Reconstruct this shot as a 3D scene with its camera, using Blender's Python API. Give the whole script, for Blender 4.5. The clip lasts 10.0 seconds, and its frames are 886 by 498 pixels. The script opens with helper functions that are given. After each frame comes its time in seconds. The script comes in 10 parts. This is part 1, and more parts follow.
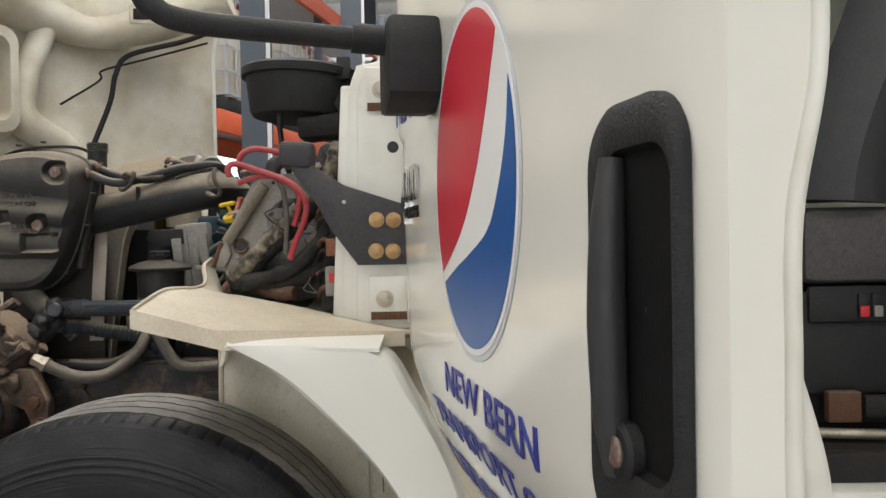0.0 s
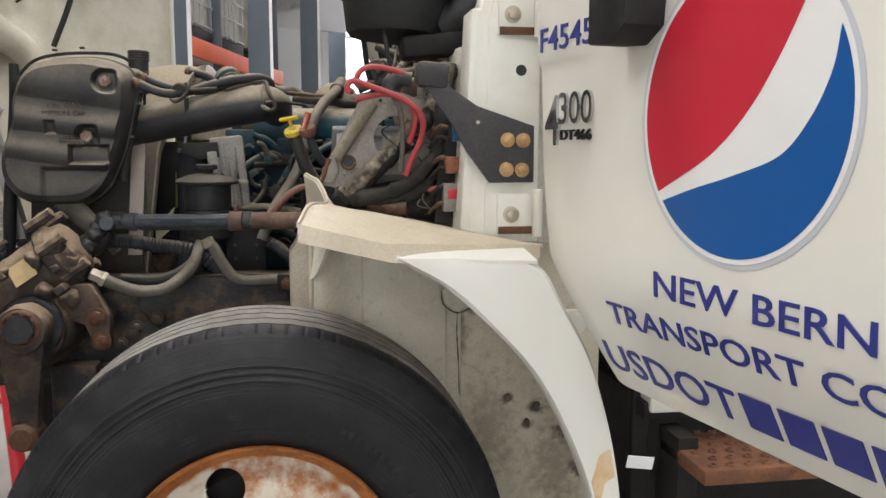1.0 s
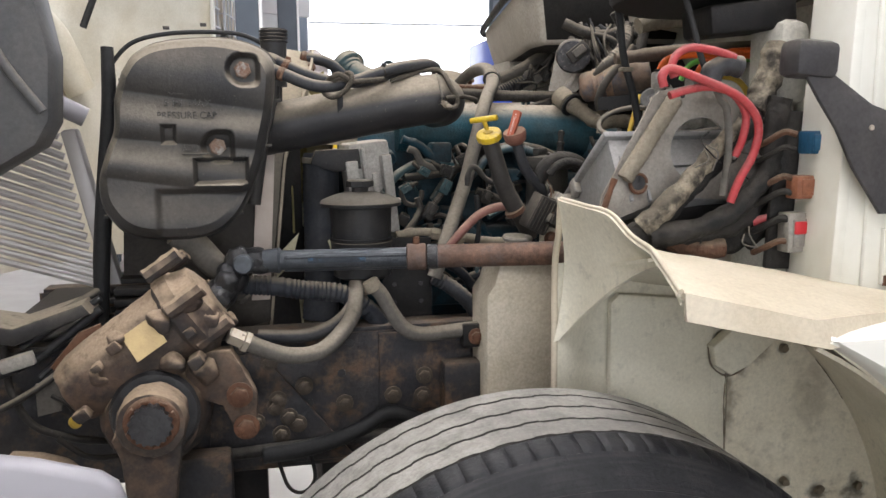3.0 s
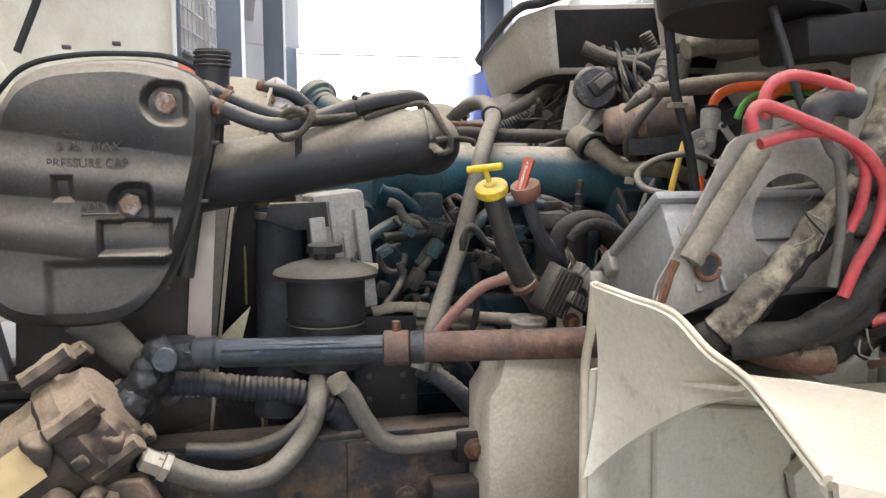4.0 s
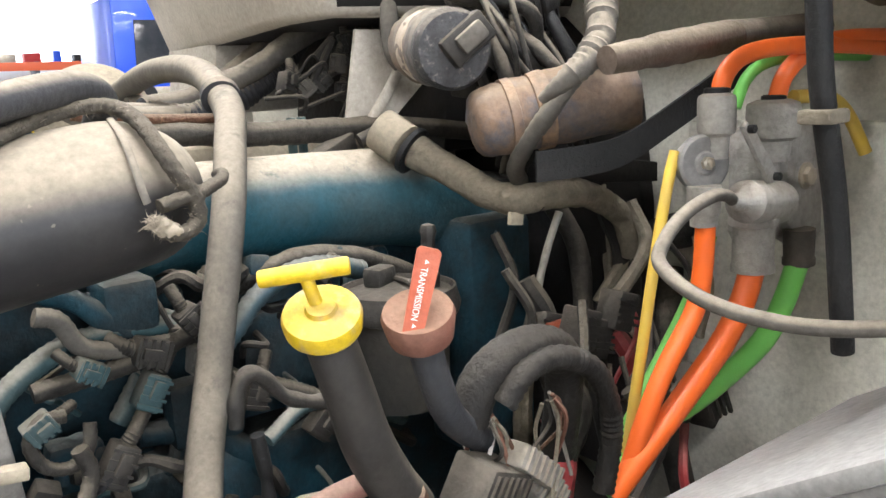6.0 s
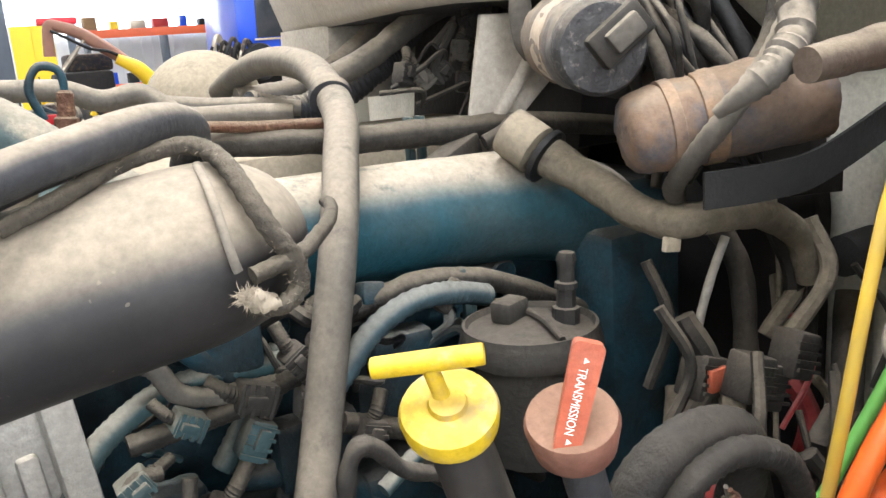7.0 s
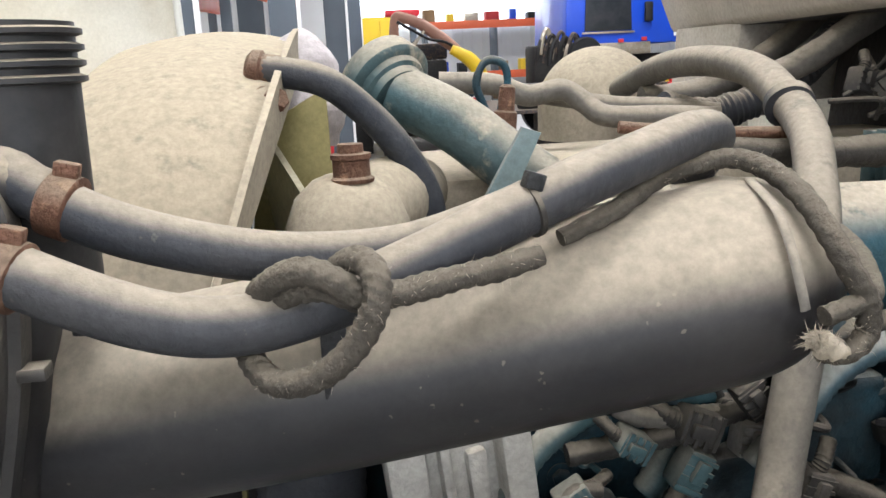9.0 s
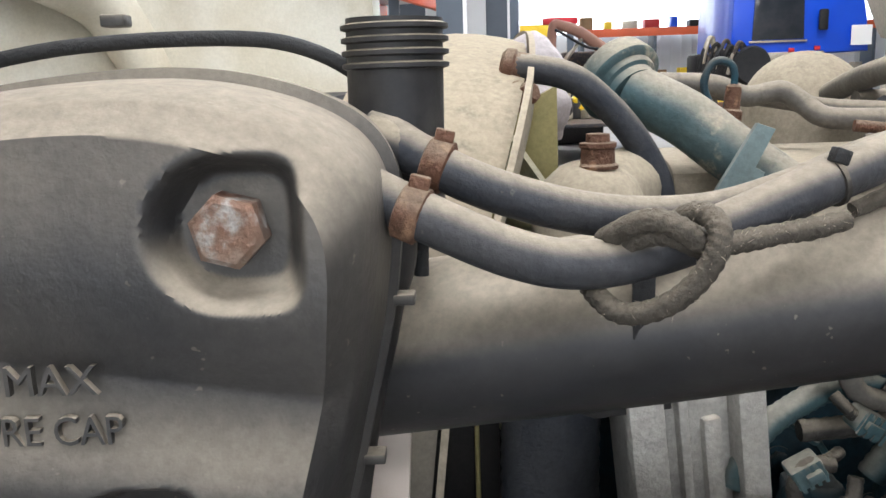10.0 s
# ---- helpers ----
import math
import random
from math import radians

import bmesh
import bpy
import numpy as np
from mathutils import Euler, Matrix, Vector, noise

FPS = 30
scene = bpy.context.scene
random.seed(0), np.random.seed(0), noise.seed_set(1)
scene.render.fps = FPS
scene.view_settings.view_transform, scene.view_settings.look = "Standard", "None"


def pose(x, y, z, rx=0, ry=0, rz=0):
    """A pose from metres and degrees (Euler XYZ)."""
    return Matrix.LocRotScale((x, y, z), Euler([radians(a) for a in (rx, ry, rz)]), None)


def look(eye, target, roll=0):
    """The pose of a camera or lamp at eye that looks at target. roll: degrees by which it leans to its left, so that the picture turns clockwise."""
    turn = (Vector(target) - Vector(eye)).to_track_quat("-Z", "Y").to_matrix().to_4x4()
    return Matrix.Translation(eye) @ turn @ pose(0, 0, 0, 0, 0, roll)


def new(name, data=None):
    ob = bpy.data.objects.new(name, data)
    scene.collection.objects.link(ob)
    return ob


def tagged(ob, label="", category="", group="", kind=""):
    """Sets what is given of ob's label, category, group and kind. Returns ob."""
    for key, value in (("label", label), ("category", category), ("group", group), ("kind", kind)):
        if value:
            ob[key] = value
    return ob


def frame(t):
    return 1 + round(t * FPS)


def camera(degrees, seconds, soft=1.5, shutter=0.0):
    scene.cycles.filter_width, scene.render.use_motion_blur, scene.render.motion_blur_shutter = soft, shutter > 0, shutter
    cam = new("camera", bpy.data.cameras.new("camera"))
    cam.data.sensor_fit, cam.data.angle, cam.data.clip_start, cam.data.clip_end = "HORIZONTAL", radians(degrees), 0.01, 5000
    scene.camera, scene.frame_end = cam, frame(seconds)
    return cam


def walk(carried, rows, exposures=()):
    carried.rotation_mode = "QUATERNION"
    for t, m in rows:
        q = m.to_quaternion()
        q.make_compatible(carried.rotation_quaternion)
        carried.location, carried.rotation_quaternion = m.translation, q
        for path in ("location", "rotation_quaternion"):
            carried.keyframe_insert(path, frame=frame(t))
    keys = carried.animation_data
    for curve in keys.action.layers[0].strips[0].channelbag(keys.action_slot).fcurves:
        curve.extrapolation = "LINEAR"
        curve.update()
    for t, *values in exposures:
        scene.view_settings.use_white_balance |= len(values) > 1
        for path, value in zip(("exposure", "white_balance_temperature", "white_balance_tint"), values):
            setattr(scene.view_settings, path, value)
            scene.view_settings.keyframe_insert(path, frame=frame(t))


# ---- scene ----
cam = camera(56.2, 10.0)
PATH = [
    (0, (0.018, 0.032, 1.322), (-0.002, 2.031, 1.291), -1.0),
    (0.5, (-0.225, -0.01, 1.325), (-0.031, 1.978, 1.226), -0.4),
    (1, (-0.534, -0.035, 1.339), (-0.219, 1.925, 1.098), 0.0),
    (1.5, (-0.721, 0.023, 1.326), (-0.361, 1.958, 0.974), 0.3),
    (2, (-0.828, 0.211, 1.328), (-0.469, 2.141, 0.946), 0.2),
    (2.5, (-0.928, 0.395, 1.349), (-0.527, 2.325, 1.011), -0.2),
    (3, (-1.049, 0.632, 1.389), (-0.607, 2.563, 1.115), -0.6),
    (3.2, (-1.079, 0.694, 1.388), (-0.617, 2.625, 1.153), -0.6),
    (4.3, (-0.921, 1.147, 1.431), (-0.448, 3.079, 1.232), -0.1),
    (4.5, (-0.919, 1.218, 1.428), (-0.408, 3.141, 1.219), 0.1),
    (5, (-0.918, 1.478, 1.443), (-0.053, 3.269, 1.227), 0.2),
    (5.2, (-0.925, 1.586, 1.474), (0.087, 3.293, 1.233), 1.4),
    (6.3, (-0.78, 1.862, 1.537), (0.429, 3.403, 1.13), -3.4),
    (6.5, (-0.767, 1.889, 1.548), (0.379, 3.469, 1.112), -3.9),
    (7, (-0.765, 1.929, 1.569), (0.185, 3.625, 1.098), -4.3),
    (7.5, (-0.788, 1.954, 1.577), (-0.027, 3.742, 1.104), -3.9),
    (8, (-0.814, 1.981, 1.578), (-0.221, 3.832, 1.108), -3.6),
    (8.5, (-0.836, 2.007, 1.58), (-0.392, 3.902, 1.121), -3.1),
    (9, (-0.867, 2.013, 1.581), (-0.579, 3.942, 1.14), -2.7),
    (9.5, (-0.913, 1.999, 1.58), (-0.794, 3.95, 1.159), -2.6),
    (10, (-0.959, 1.945, 1.575), (-1.012, 3.902, 1.165), -2.0),
]
EXPOSURES = [(0.0, -0.48, 6500, 10), (1.0, -0.28, 6450, 11), (2.5, 0.06, 6350, 13), (4.5, 0.58, 6000, 11), (6.5, 1.17, 6200, 10), (8.0, 0.72, 6200, 11), (9.0, 0.66, 6120, 10), (10.0, 0.50, 6050, 10)]
walk(cam, [(t, look(eye, target, roll)) for t, eye, target, roll in PATH], EXPOSURES)

# ---- world, lamps, exposure ----
world = bpy.data.worlds.new("world")
scene.world = world
world.use_nodes = True
sky = world.node_tree.nodes.new("ShaderNodeTexSky")
sky.sky_type, sky.sun_disc = "NISHITA", False
sky.sun_elevation, sky.sun_rotation = radians(40), radians(200)
background = world.node_tree.nodes["Background"]
background.inputs["Strength"].default_value = 0.12
world.node_tree.links.new(sky.outputs[0], background.inputs["Color"])

LAMPS = [(x, y) for y in (-3.0, 1.6, 6.5, 13.0, 21.0) for x in (-5.5, -0.8, 4.5)]
for x, y in LAMPS:
    lamp = bpy.data.lights.new("ceiling_lamp", "AREA")
    lamp.shape, lamp.size, lamp.size_y = "RECTANGLE", 2.6, 0.7
    lamp.energy, lamp.color = 175.0, (1.0, 0.965, 0.955)
    new("ceiling_lamp", lamp).matrix_world = pose(x, y, 6.35)

# Fill lamp added on the camera side; the south wall has no opening.
side_fill = bpy.data.lights.new("bay_door_daylight", "AREA")
side_fill.shape, side_fill.size, side_fill.size_y, side_fill.energy, side_fill.color = "RECTANGLE", 12.0, 4.6, 430.0, (0.96, 0.985, 1.0)
new("bay_door_daylight", side_fill).matrix_world = look((-2.0, -8.85, 2.6), (-2.0, 0.0, 2.2))

# ---- materials ----
MATS = {}


def mat(name, col, rough=0.5, metal=0.0, col2=None, scale=30.0, amount=0.5, bump=0.15, bscale=None, dust=0.0, dustcol=(0.294, 0.255, 0.209), spots=None, spotcol=(0.15, 0.06, 0.02), spotscale=6.0, emit=0.0, alpha=None, island=0.0, coat=0.0, grain=None, spec=None, haze=0.2, edge=(0.22, 0.80), flecks=0.16, worn=0.5, ragged=0.30):
    """A procedural surface: two-scale colour variation, bump, settled dust on upward faces, stains."""
    if name in MATS:
        return MATS[name]
    grain = (0.18 if dust or bump >= 0.2 else 0.0) if grain is None else grain
    m = bpy.data.materials.new(name)
    m.use_nodes = True
    nt, nd = m.node_tree, m.node_tree.nodes
    bs = nd["Principled BSDF"]
    ln = nt.links.new
    tc = nd.new("ShaderNodeTexCoord")

    def noise_tex(s, detail=6.0, r=0.6):
        n = nd.new("ShaderNodeTexNoise")
        n.inputs["Scale"].default_value, n.inputs["Detail"].default_value, n.inputs["Roughness"].default_value = s, detail, r
        ln(tc.outputs["Object"], n.inputs["Vector"])
        return n.outputs["Fac"]

    def ramp(src, a, b):
        r = nd.new("ShaderNodeMapRange")
        r.interpolation_type = "SMOOTHSTEP"
        r.inputs["From Min"].default_value, r.inputs["From Max"].default_value = a, b
        ln(src, r.inputs["Value"])
        return r.outputs["Result"]

    def blend(f, a, b):
        x = nd.new("ShaderNodeMix")
        x.data_type = "RGBA"
        if isinstance(f, float):
            x.inputs["Factor"].default_value = f
        else:
            ln(f, x.inputs["Factor"])
        for sock, v in ((x.inputs["A"], a), (x.inputs["B"], b)):
            if isinstance(v, tuple):
                sock.default_value = (*v, 1)
            else:
                ln(v, sock)
        return x.outputs["Result"]

    def times(a, b):
        x = nd.new("ShaderNodeMath")
        x.operation = "MULTIPLY"
        for sock, v in zip(x.inputs, (a, b)):
            if isinstance(v, (int, float)):
                sock.default_value = v
            else:
                ln(v, sock)
        return x.outputs[0]

    c2 = col2 or tuple(c * 0.6 for c in col)
    fine = noise_tex(scale)
    broad = noise_tex(scale * 0.17, 4.0)
    c = blend(times(ramp(fine, 0.3, 0.75), amount), col, c2)
    c = blend(times(ramp(broad, 0.4, 0.7), amount * 0.8), c, c2)
    if island:
        oi = nd.new("ShaderNodeObjectInfo")
        hv = nd.new("ShaderNodeHueSaturation")
        ln(ramp(oi.outputs["Random"], 0.0, 1.0), hv.inputs["Value"])
        mr = nd.new("ShaderNodeMapRange")
        mr.inputs["To Min"].default_value, mr.inputs["To Max"].default_value = 1 - island, 1 + island
        ln(oi.outputs["Random"], mr.inputs["Value"])
        ln(mr.outputs[0], hv.inputs["Value"])
        ln(c, hv.inputs["Color"])
        c = hv.outputs["Color"]
    roughness = None
    if spots:
        s = ramp(noise_tex(spotscale, 8.0, 0.65), 1 - spots - 0.12, 1 - spots + 0.08)
        c = blend(s, c, spotcol)
        roughness = s
    if dust:
        g = nd.new("ShaderNodeNewGeometry")
        sp = nd.new("ShaderNodeSeparateXYZ")
        ln(g.outputs["Normal"], sp.inputs[0])
        ad = nd.new("ShaderNodeMath")
        ad.operation = "MULTIPLY_ADD"
        ln(noise_tex(14.0, 7.0), ad.inputs[0])
        ad.inputs[1].default_value = ragged
        ln(sp.outputs["Z"], ad.inputs[2])
        d = times(ramp(ad.outputs[0], *edge), dust)
        film = times(ramp(noise_tex(7.0, 8.0), 0.32, 0.75), dust * haze)
        grey = 0.10 * sum(dustcol) / 3
        dustcol = tuple((0.90 * x + grey) * k for x, k in zip(dustcol, (0.77, 0.745, 0.695))) if grain else dustcol
        c = blend(film, c, dustcol)
        c = blend(d, c, blend(ramp(noise_tex(60.0), 0.3, 0.8), dustcol, tuple(x * 1.12 for x in dustcol)))
        specks = times(ramp(noise_tex(130.0 if flecks > 0.2 else 210.0, 2.0), 0.70, 0.75), flecks * dust)
        c = blend(specks, c, dustcol)
        roughness = d
        c = blend(times(ramp(noise_tex(38.0, 7.0, 0.7), 0.54, 0.70), worn), c, tuple(0.55 * a + 0.06 * b for a, b in zip(col, dustcol)))
    if grain:
        gm = nd.new("ShaderNodeMapRange")
        gm.inputs["From Min"].default_value, gm.inputs["From Max"].default_value = 0.3, 0.7
        gm.inputs["To Min"].default_value, gm.inputs["To Max"].default_value = 1 - grain, 1 + grain
        ln(noise_tex(150.0, 5.0, 0.7), gm.inputs["Value"])
        hv = nd.new("ShaderNodeHueSaturation")
        ln(gm.outputs[0], hv.inputs["Value"])
        ln(c, hv.inputs["Color"])
        c = hv.outputs["Color"]
    ln(c, bs.inputs["Base Color"])
    bs.inputs["Metallic"].default_value = metal
    bs.inputs["Specular IOR Level"].default_value = spec if spec is not None else 0.25 if dust else 0.4
    if roughness is not None:
        mr = nd.new("ShaderNodeMapRange")
        mr.inputs["To Min"].default_value, mr.inputs["To Max"].default_value = rough, 0.93
        ln(roughness, mr.inputs["Value"])
        ln(mr.outputs[0], bs.inputs["Roughness"])
    else:
        mr = nd.new("ShaderNodeMapRange")
        mr.inputs["To Min"].default_value, mr.inputs["To Max"].default_value = max(rough - 0.07, 0.02), min(rough + 0.12, 1)
        ln(fine, mr.inputs["Value"])
        ln(mr.outputs[0], bs.inputs["Roughness"])
    if bump:
        bp = nd.new("ShaderNodeBump")
        bp.inputs["Strength"].default_value, bp.inputs["Distance"].default_value = min(bump * 1.7, 1.0), 0.004
        ln(noise_tex(bscale or scale * 4.0, 8.0), bp.inputs["Height"])
        ln(bp.outputs[0], bs.inputs["Normal"])
    if coat:
        bs.inputs["Coat Weight"].default_value, bs.inputs["Coat Roughness"].default_value = coat, 0.06
    if emit:
        bs.inputs["Emission Color"].default_value, bs.inputs["Emission Strength"].default_value = (*col, 1), emit
    if alpha is not None:
        bs.inputs["Transmission Weight"].default_value, bs.inputs["IOR"].default_value = alpha, 1.45
    MATS[name] = m
    return m


DUST = (0.35, 0.305, 0.235)
M_PAINT = mat("cab_white_paint", (0.74, 0.73, 0.66), 0.15, col2=(0.68, 0.67, 0.60), scale=5, amount=0.4, bump=0.02, coat=0.5)
M_JAMB = mat("cab_jamb_white", (0.70, 0.70, 0.64), 0.35, col2=(0.52, 0.49, 0.40), scale=9, amount=0.5, bump=0.05, spots=0.24, spotcol=(0.42, 0.37, 0.28), spotscale=9)
M_FIRE = mat("firewall_paint", (0.60, 0.60, 0.54), 0.55, col2=(0.42, 0.40, 0.34), scale=7, amount=0.6, bump=0.2, dust=0.4, dustcol=DUST)
M_FENDER = mat("fender_white_plastic", (0.70, 0.70, 0.65), 0.30, col2=(0.66, 0.65, 0.58), scale=6, amount=0.4, bump=0.03, coat=0.3)
M_LINER = mat("liner_cream_plastic", (0.70, 0.675, 0.565), 0.55, col2=(0.60, 0.565, 0.455), scale=7, amount=0.7, bump=0.12, spots=0.28, spotcol=(0.38, 0.33, 0.245), spotscale=4, dust=0.3, dustcol=(0.51, 0.439, 0.325), grain=0.1)
M_HOOD = mat("hood_inner_fibreglass", (0.66, 0.64, 0.56), 0.55, col2=(0.44, 0.39, 0.28), scale=4, amount=0.9, bump=0.15, spots=0.3, spotcol=(0.33, 0.28, 0.18), spotscale=1.6, grain=0.08)
M_BLACK = mat("black_plastic_dusty", (0.014, 0.0145, 0.017), 0.5, col2=(0.034, 0.033, 0.032), scale=26, bump=0.08, dust=0.75, dustcol=DUST, haze=0.12, flecks=0.35)
M_TANK = mat("tank_black_plastic", (0.016, 0.0165, 0.018), 0.48, col2=(0.034, 0.033, 0.032), scale=20, amount=0.6, bump=0.12, bscale=220, dust=0.8, dustcol=(0.305, 0.268, 0.215), haze=0.15, edge=(0.02, 0.74), flecks=0.35, worn=0.12, ragged=0.14, spec=0.4)
M_THERMO = mat("teal_pipe_patchy", (0.045, 0.085, 0.095), 0.6, col2=(0.03, 0.055, 0.06), scale=20, amount=0.7, bump=0.25, spots=0.36, spotcol=(0.34, 0.30, 0.23), spotscale=26, dust=0.75, dustcol=(0.36, 0.32, 0.255), edge=(0.25, 0.95))
M_FILTER = mat("filter_lid_grimy", (0.022, 0.024, 0.024), 0.6, col2=(0.05, 0.045, 0.038), scale=26, bump=0.3, dust=0.35, dustcol=(0.17, 0.14, 0.108))
M_STRIP = mat("pale_pinkish_strip", (0.50, 0.44, 0.39), 0.6, col2=(0.38, 0.32, 0.27), scale=18, amount=0.6, bump=0.1)
M_RADSIDE = mat("radiator_side_grime", (0.07, 0.062, 0.054), 0.7, col2=(0.035, 0.032, 0.03), scale=10, amount=0.8, bump=0.2, dust=0.4, dustcol=(0.25, 0.21, 0.165))
M_BLUEHOSE = mat("blue_hose_dusty", (0.045, 0.085, 0.105), 0.6, col2=(0.03, 0.05, 0.06), scale=24, amount=0.6, bump=0.2, dust=0.5, dustcol=(0.31, 0.29, 0.25))
M_PIPE = mat("black_pipe_dusty", (0.012, 0.013, 0.016), 0.42, col2=(0.026, 0.026, 0.027), scale=20, bump=0.05, dust=0.95, dustcol=(0.315, 0.276, 0.222), haze=0.05, edge=(0.06, 0.57), flecks=0.4, worn=0.06, ragged=0.09, spec=0.36)
M_BLACKCLEAN = mat("black_plastic", (0.011, 0.0115, 0.0125), 0.55, col2=(0.024, 0.024, 0.024), scale=60, bump=0.25, bscale=300, spec=0.3)
M_HOSE = mat("rubber_hose_dusty", (0.018, 0.022, 0.030), 0.6, col2=(0.042, 0.043, 0.046), scale=45, bump=0.2, dust=0.82, dustcol=(0.31, 0.272, 0.22), edge=(0.40, 1.02), haze=0.10, worn=0.22, ragged=0.26)
M_LIP = mat("liner_lip_dusty", (0.54, 0.49, 0.385), 0.6, col2=(0.43, 0.37, 0.27), scale=9, amount=0.8, bump=0.12, spots=0.2, spotcol=(0.36, 0.29, 0.19), spotscale=10, grain=0.1)
M_RES = mat("black_reservoir_plastic", (0.015, 0.016, 0.018), 0.5, col2=(0.034, 0.032, 0.03), scale=24, amount=0.6, bump=0.15, dust=0.5, dustcol=(0.26, 0.23, 0.185))
M_HOSELIGHT = mat("grey_hose_dusty", (0.11, 0.103, 0.092), 0.8, col2=(0.06, 0.056, 0.05), scale=30, bump=0.2, dust=0.6, dustcol=(0.37, 0.325, 0.262))
M_LOOM = mat("loom_tape_dusty", (0.011, 0.0115, 0.012), 0.7, col2=(0.038, 0.035, 0.031), scale=70, amount=0.7, bump=0.5, bscale=120, dust=0.5, dustcol=(0.274, 0.24, 0.191))
M_TAPE = mat("cloth_tape", (0.22, 0.195, 0.15), 0.85, col2=(0.10, 0.086, 0.065), scale=60, bump=0.5, bscale=160, dust=0.4, dustcol=DUST, spots=0.3, spotcol=(0.06, 0.052, 0.042), spotscale=30)
M_FRAY = mat("pale_fibre", (0.33, 0.285, 0.22), 0.9, col2=(0.22, 0.19, 0.15), scale=200, bump=0.2, bscale=400)
M_ROPE = mat("dirty_rope", (0.075, 0.066, 0.054), 0.9, col2=(0.03, 0.027, 0.023), scale=120, bump=0.6, bscale=260, dust=0.25, dustcol=DUST)
M_LOOMDARK = mat("loom_black_grimy", (0.010, 0.0105, 0.011), 0.65, col2=(0.030, 0.027, 0.024), scale=45, amount=0.8, bump=0.7, bscale=90, dust=0.14, dustcol=(0.20, 0.175, 0.14), spots=0.2, spotcol=(0.10, 0.088, 0.07), spotscale=45)
M_WRAP = mat("torn_cloth_wrap", (0.30, 0.26, 0.195), 0.9, col2=(0.13, 0.11, 0.083), scale=38, amount=0.9, bump=0.9, bscale=70, dust=0.3, dustcol=(0.40, 0.35, 0.27), spots=0.5, spotcol=(0.030, 0.027, 0.023), spotscale=26)
M_BRACKET = mat("worn_black_steel", (0.030, 0.030, 0.034), 0.5, col2=(0.055, 0.053, 0.055), scale=9, amount=0.8, bump=0.15, spots=0.22, spotcol=(0.13, 0.125, 0.12), spotscale=12, dust=0.3, dustcol=(0.30, 0.27, 0.23))
M_STEPRUST = mat("step_rust", (0.21, 0.088, 0.042), 0.8, col2=(0.10, 0.048, 0.028), scale=16, amount=0.9, bump=0.4, spots=0.35, spotcol=(0.035, 0.025, 0.02), spotscale=9, grain=0.2)
M_LINERREAR = mat("liner_rear_stained", (0.73, 0.69, 0.57), 0.55, col2=(0.64, 0.59, 0.46), scale=6, amount=0.8, bump=0.12, spots=0.18, spotcol=(0.42, 0.36, 0.26), spotscale=5, dust=0.30, dustcol=(0.52, 0.45, 0.34), grain=0.12)
M_FRAME = mat("frame_black_grime", (0.018, 0.021, 0.027), 0.6, col2=(0.034, 0.033, 0.034), scale=18, amount=0.8, bump=0.6, spots=0.40, spotcol=(0.115, 0.072, 0.045), spotscale=14, dust=0.4, dustcol=(0.27, 0.21, 0.16))
# Serves grimy parts and also places where shade is put into the colour.
M_DARK = mat("dark_grime_and_shade", (0.008, 0.008, 0.009), 0.65, col2=(0.024, 0.021, 0.018), scale=22, bump=0.3, dust=0.1, dustcol=(0.157, 0.133, 0.11))
M_GEAR = mat("rusty_cast_iron", (0.10, 0.064, 0.044), 0.8, col2=(0.020, 0.022, 0.026), scale=22, amount=0.85, bump=1.0, bscale=45, dust=0.9, dustcol=(0.40, 0.305, 0.22), spots=0.45, spotcol=(0.020, 0.021, 0.024), spotscale=9)
M_RUST = mat("rusty_steel", (0.13, 0.06, 0.034), 0.8, col2=(0.085, 0.042, 0.026), scale=30, amount=0.8, bump=0.45, bscale=140, dust=0.3, dustcol=DUST)
M_RUSTTUBE = mat("rusty_tube", (0.20, 0.115, 0.078), 0.75, col2=(0.065, 0.042, 0.033), scale=40, amount=1.0, bump=0.3, bscale=120, dust=0.1, dustcol=(0.353, 0.265, 0.22), spots=0.44, spotcol=(0.10, 0.075, 0.065), spotscale=22)
M_SHAFT = mat("greasy_shaft", (0.035, 0.04, 0.048), 0.42, metal=0.3, col2=(0.09, 0.10, 0.11), scale=30, bump=0.3, spots=0.26, spotcol=(0.05, 0.17, 0.36), spotscale=7)
M_GREASE = mat("grease_and_hole_black", (0.012, 0.012, 0.013), 0.35, col2=(0.05, 0.05, 0.052), scale=40, bump=0.8, bscale=70)
M_STEEL = mat("zinc_steel", (0.50, 0.47, 0.40), 0.4, metal=0.75, col2=(0.30, 0.22, 0.13), scale=50, bump=0.15)
M_BOLT = mat("yellow_zinc_bolt", (0.48, 0.33, 0.16), 0.45, metal=0.6, col2=(0.30, 0.15, 0.06), scale=80, bump=0.3)
M_ALU = mat("cast_aluminium_dusty", (0.40, 0.39, 0.365), 0.6, metal=0.15, col2=(0.25, 0.235, 0.21), scale=35, bump=0.35, dust=0.55, dustcol=(0.42, 0.375, 0.315), spots=0.22, spotcol=(0.16, 0.14, 0.115), spotscale=30)
M_BOX = mat("grey_box_plastic", (0.25, 0.25, 0.25), 0.5, col2=(0.15, 0.14, 0.13), scale=18, bump=0.1, dust=0.5, dustcol=(0.412, 0.408, 0.418), spots=0.15, spotcol=(0.38, 0.36, 0.32), spotscale=11)
M_PLATE = mat("grey_bracket_steel", (0.30, 0.28, 0.25), 0.6, metal=0.2, col2=(0.20, 0.17, 0.14), scale=20, bump=0.15, spots=0.18, spotcol=(0.22, 0.09, 0.04), spotscale=10, dust=0.3, dustcol=DUST)
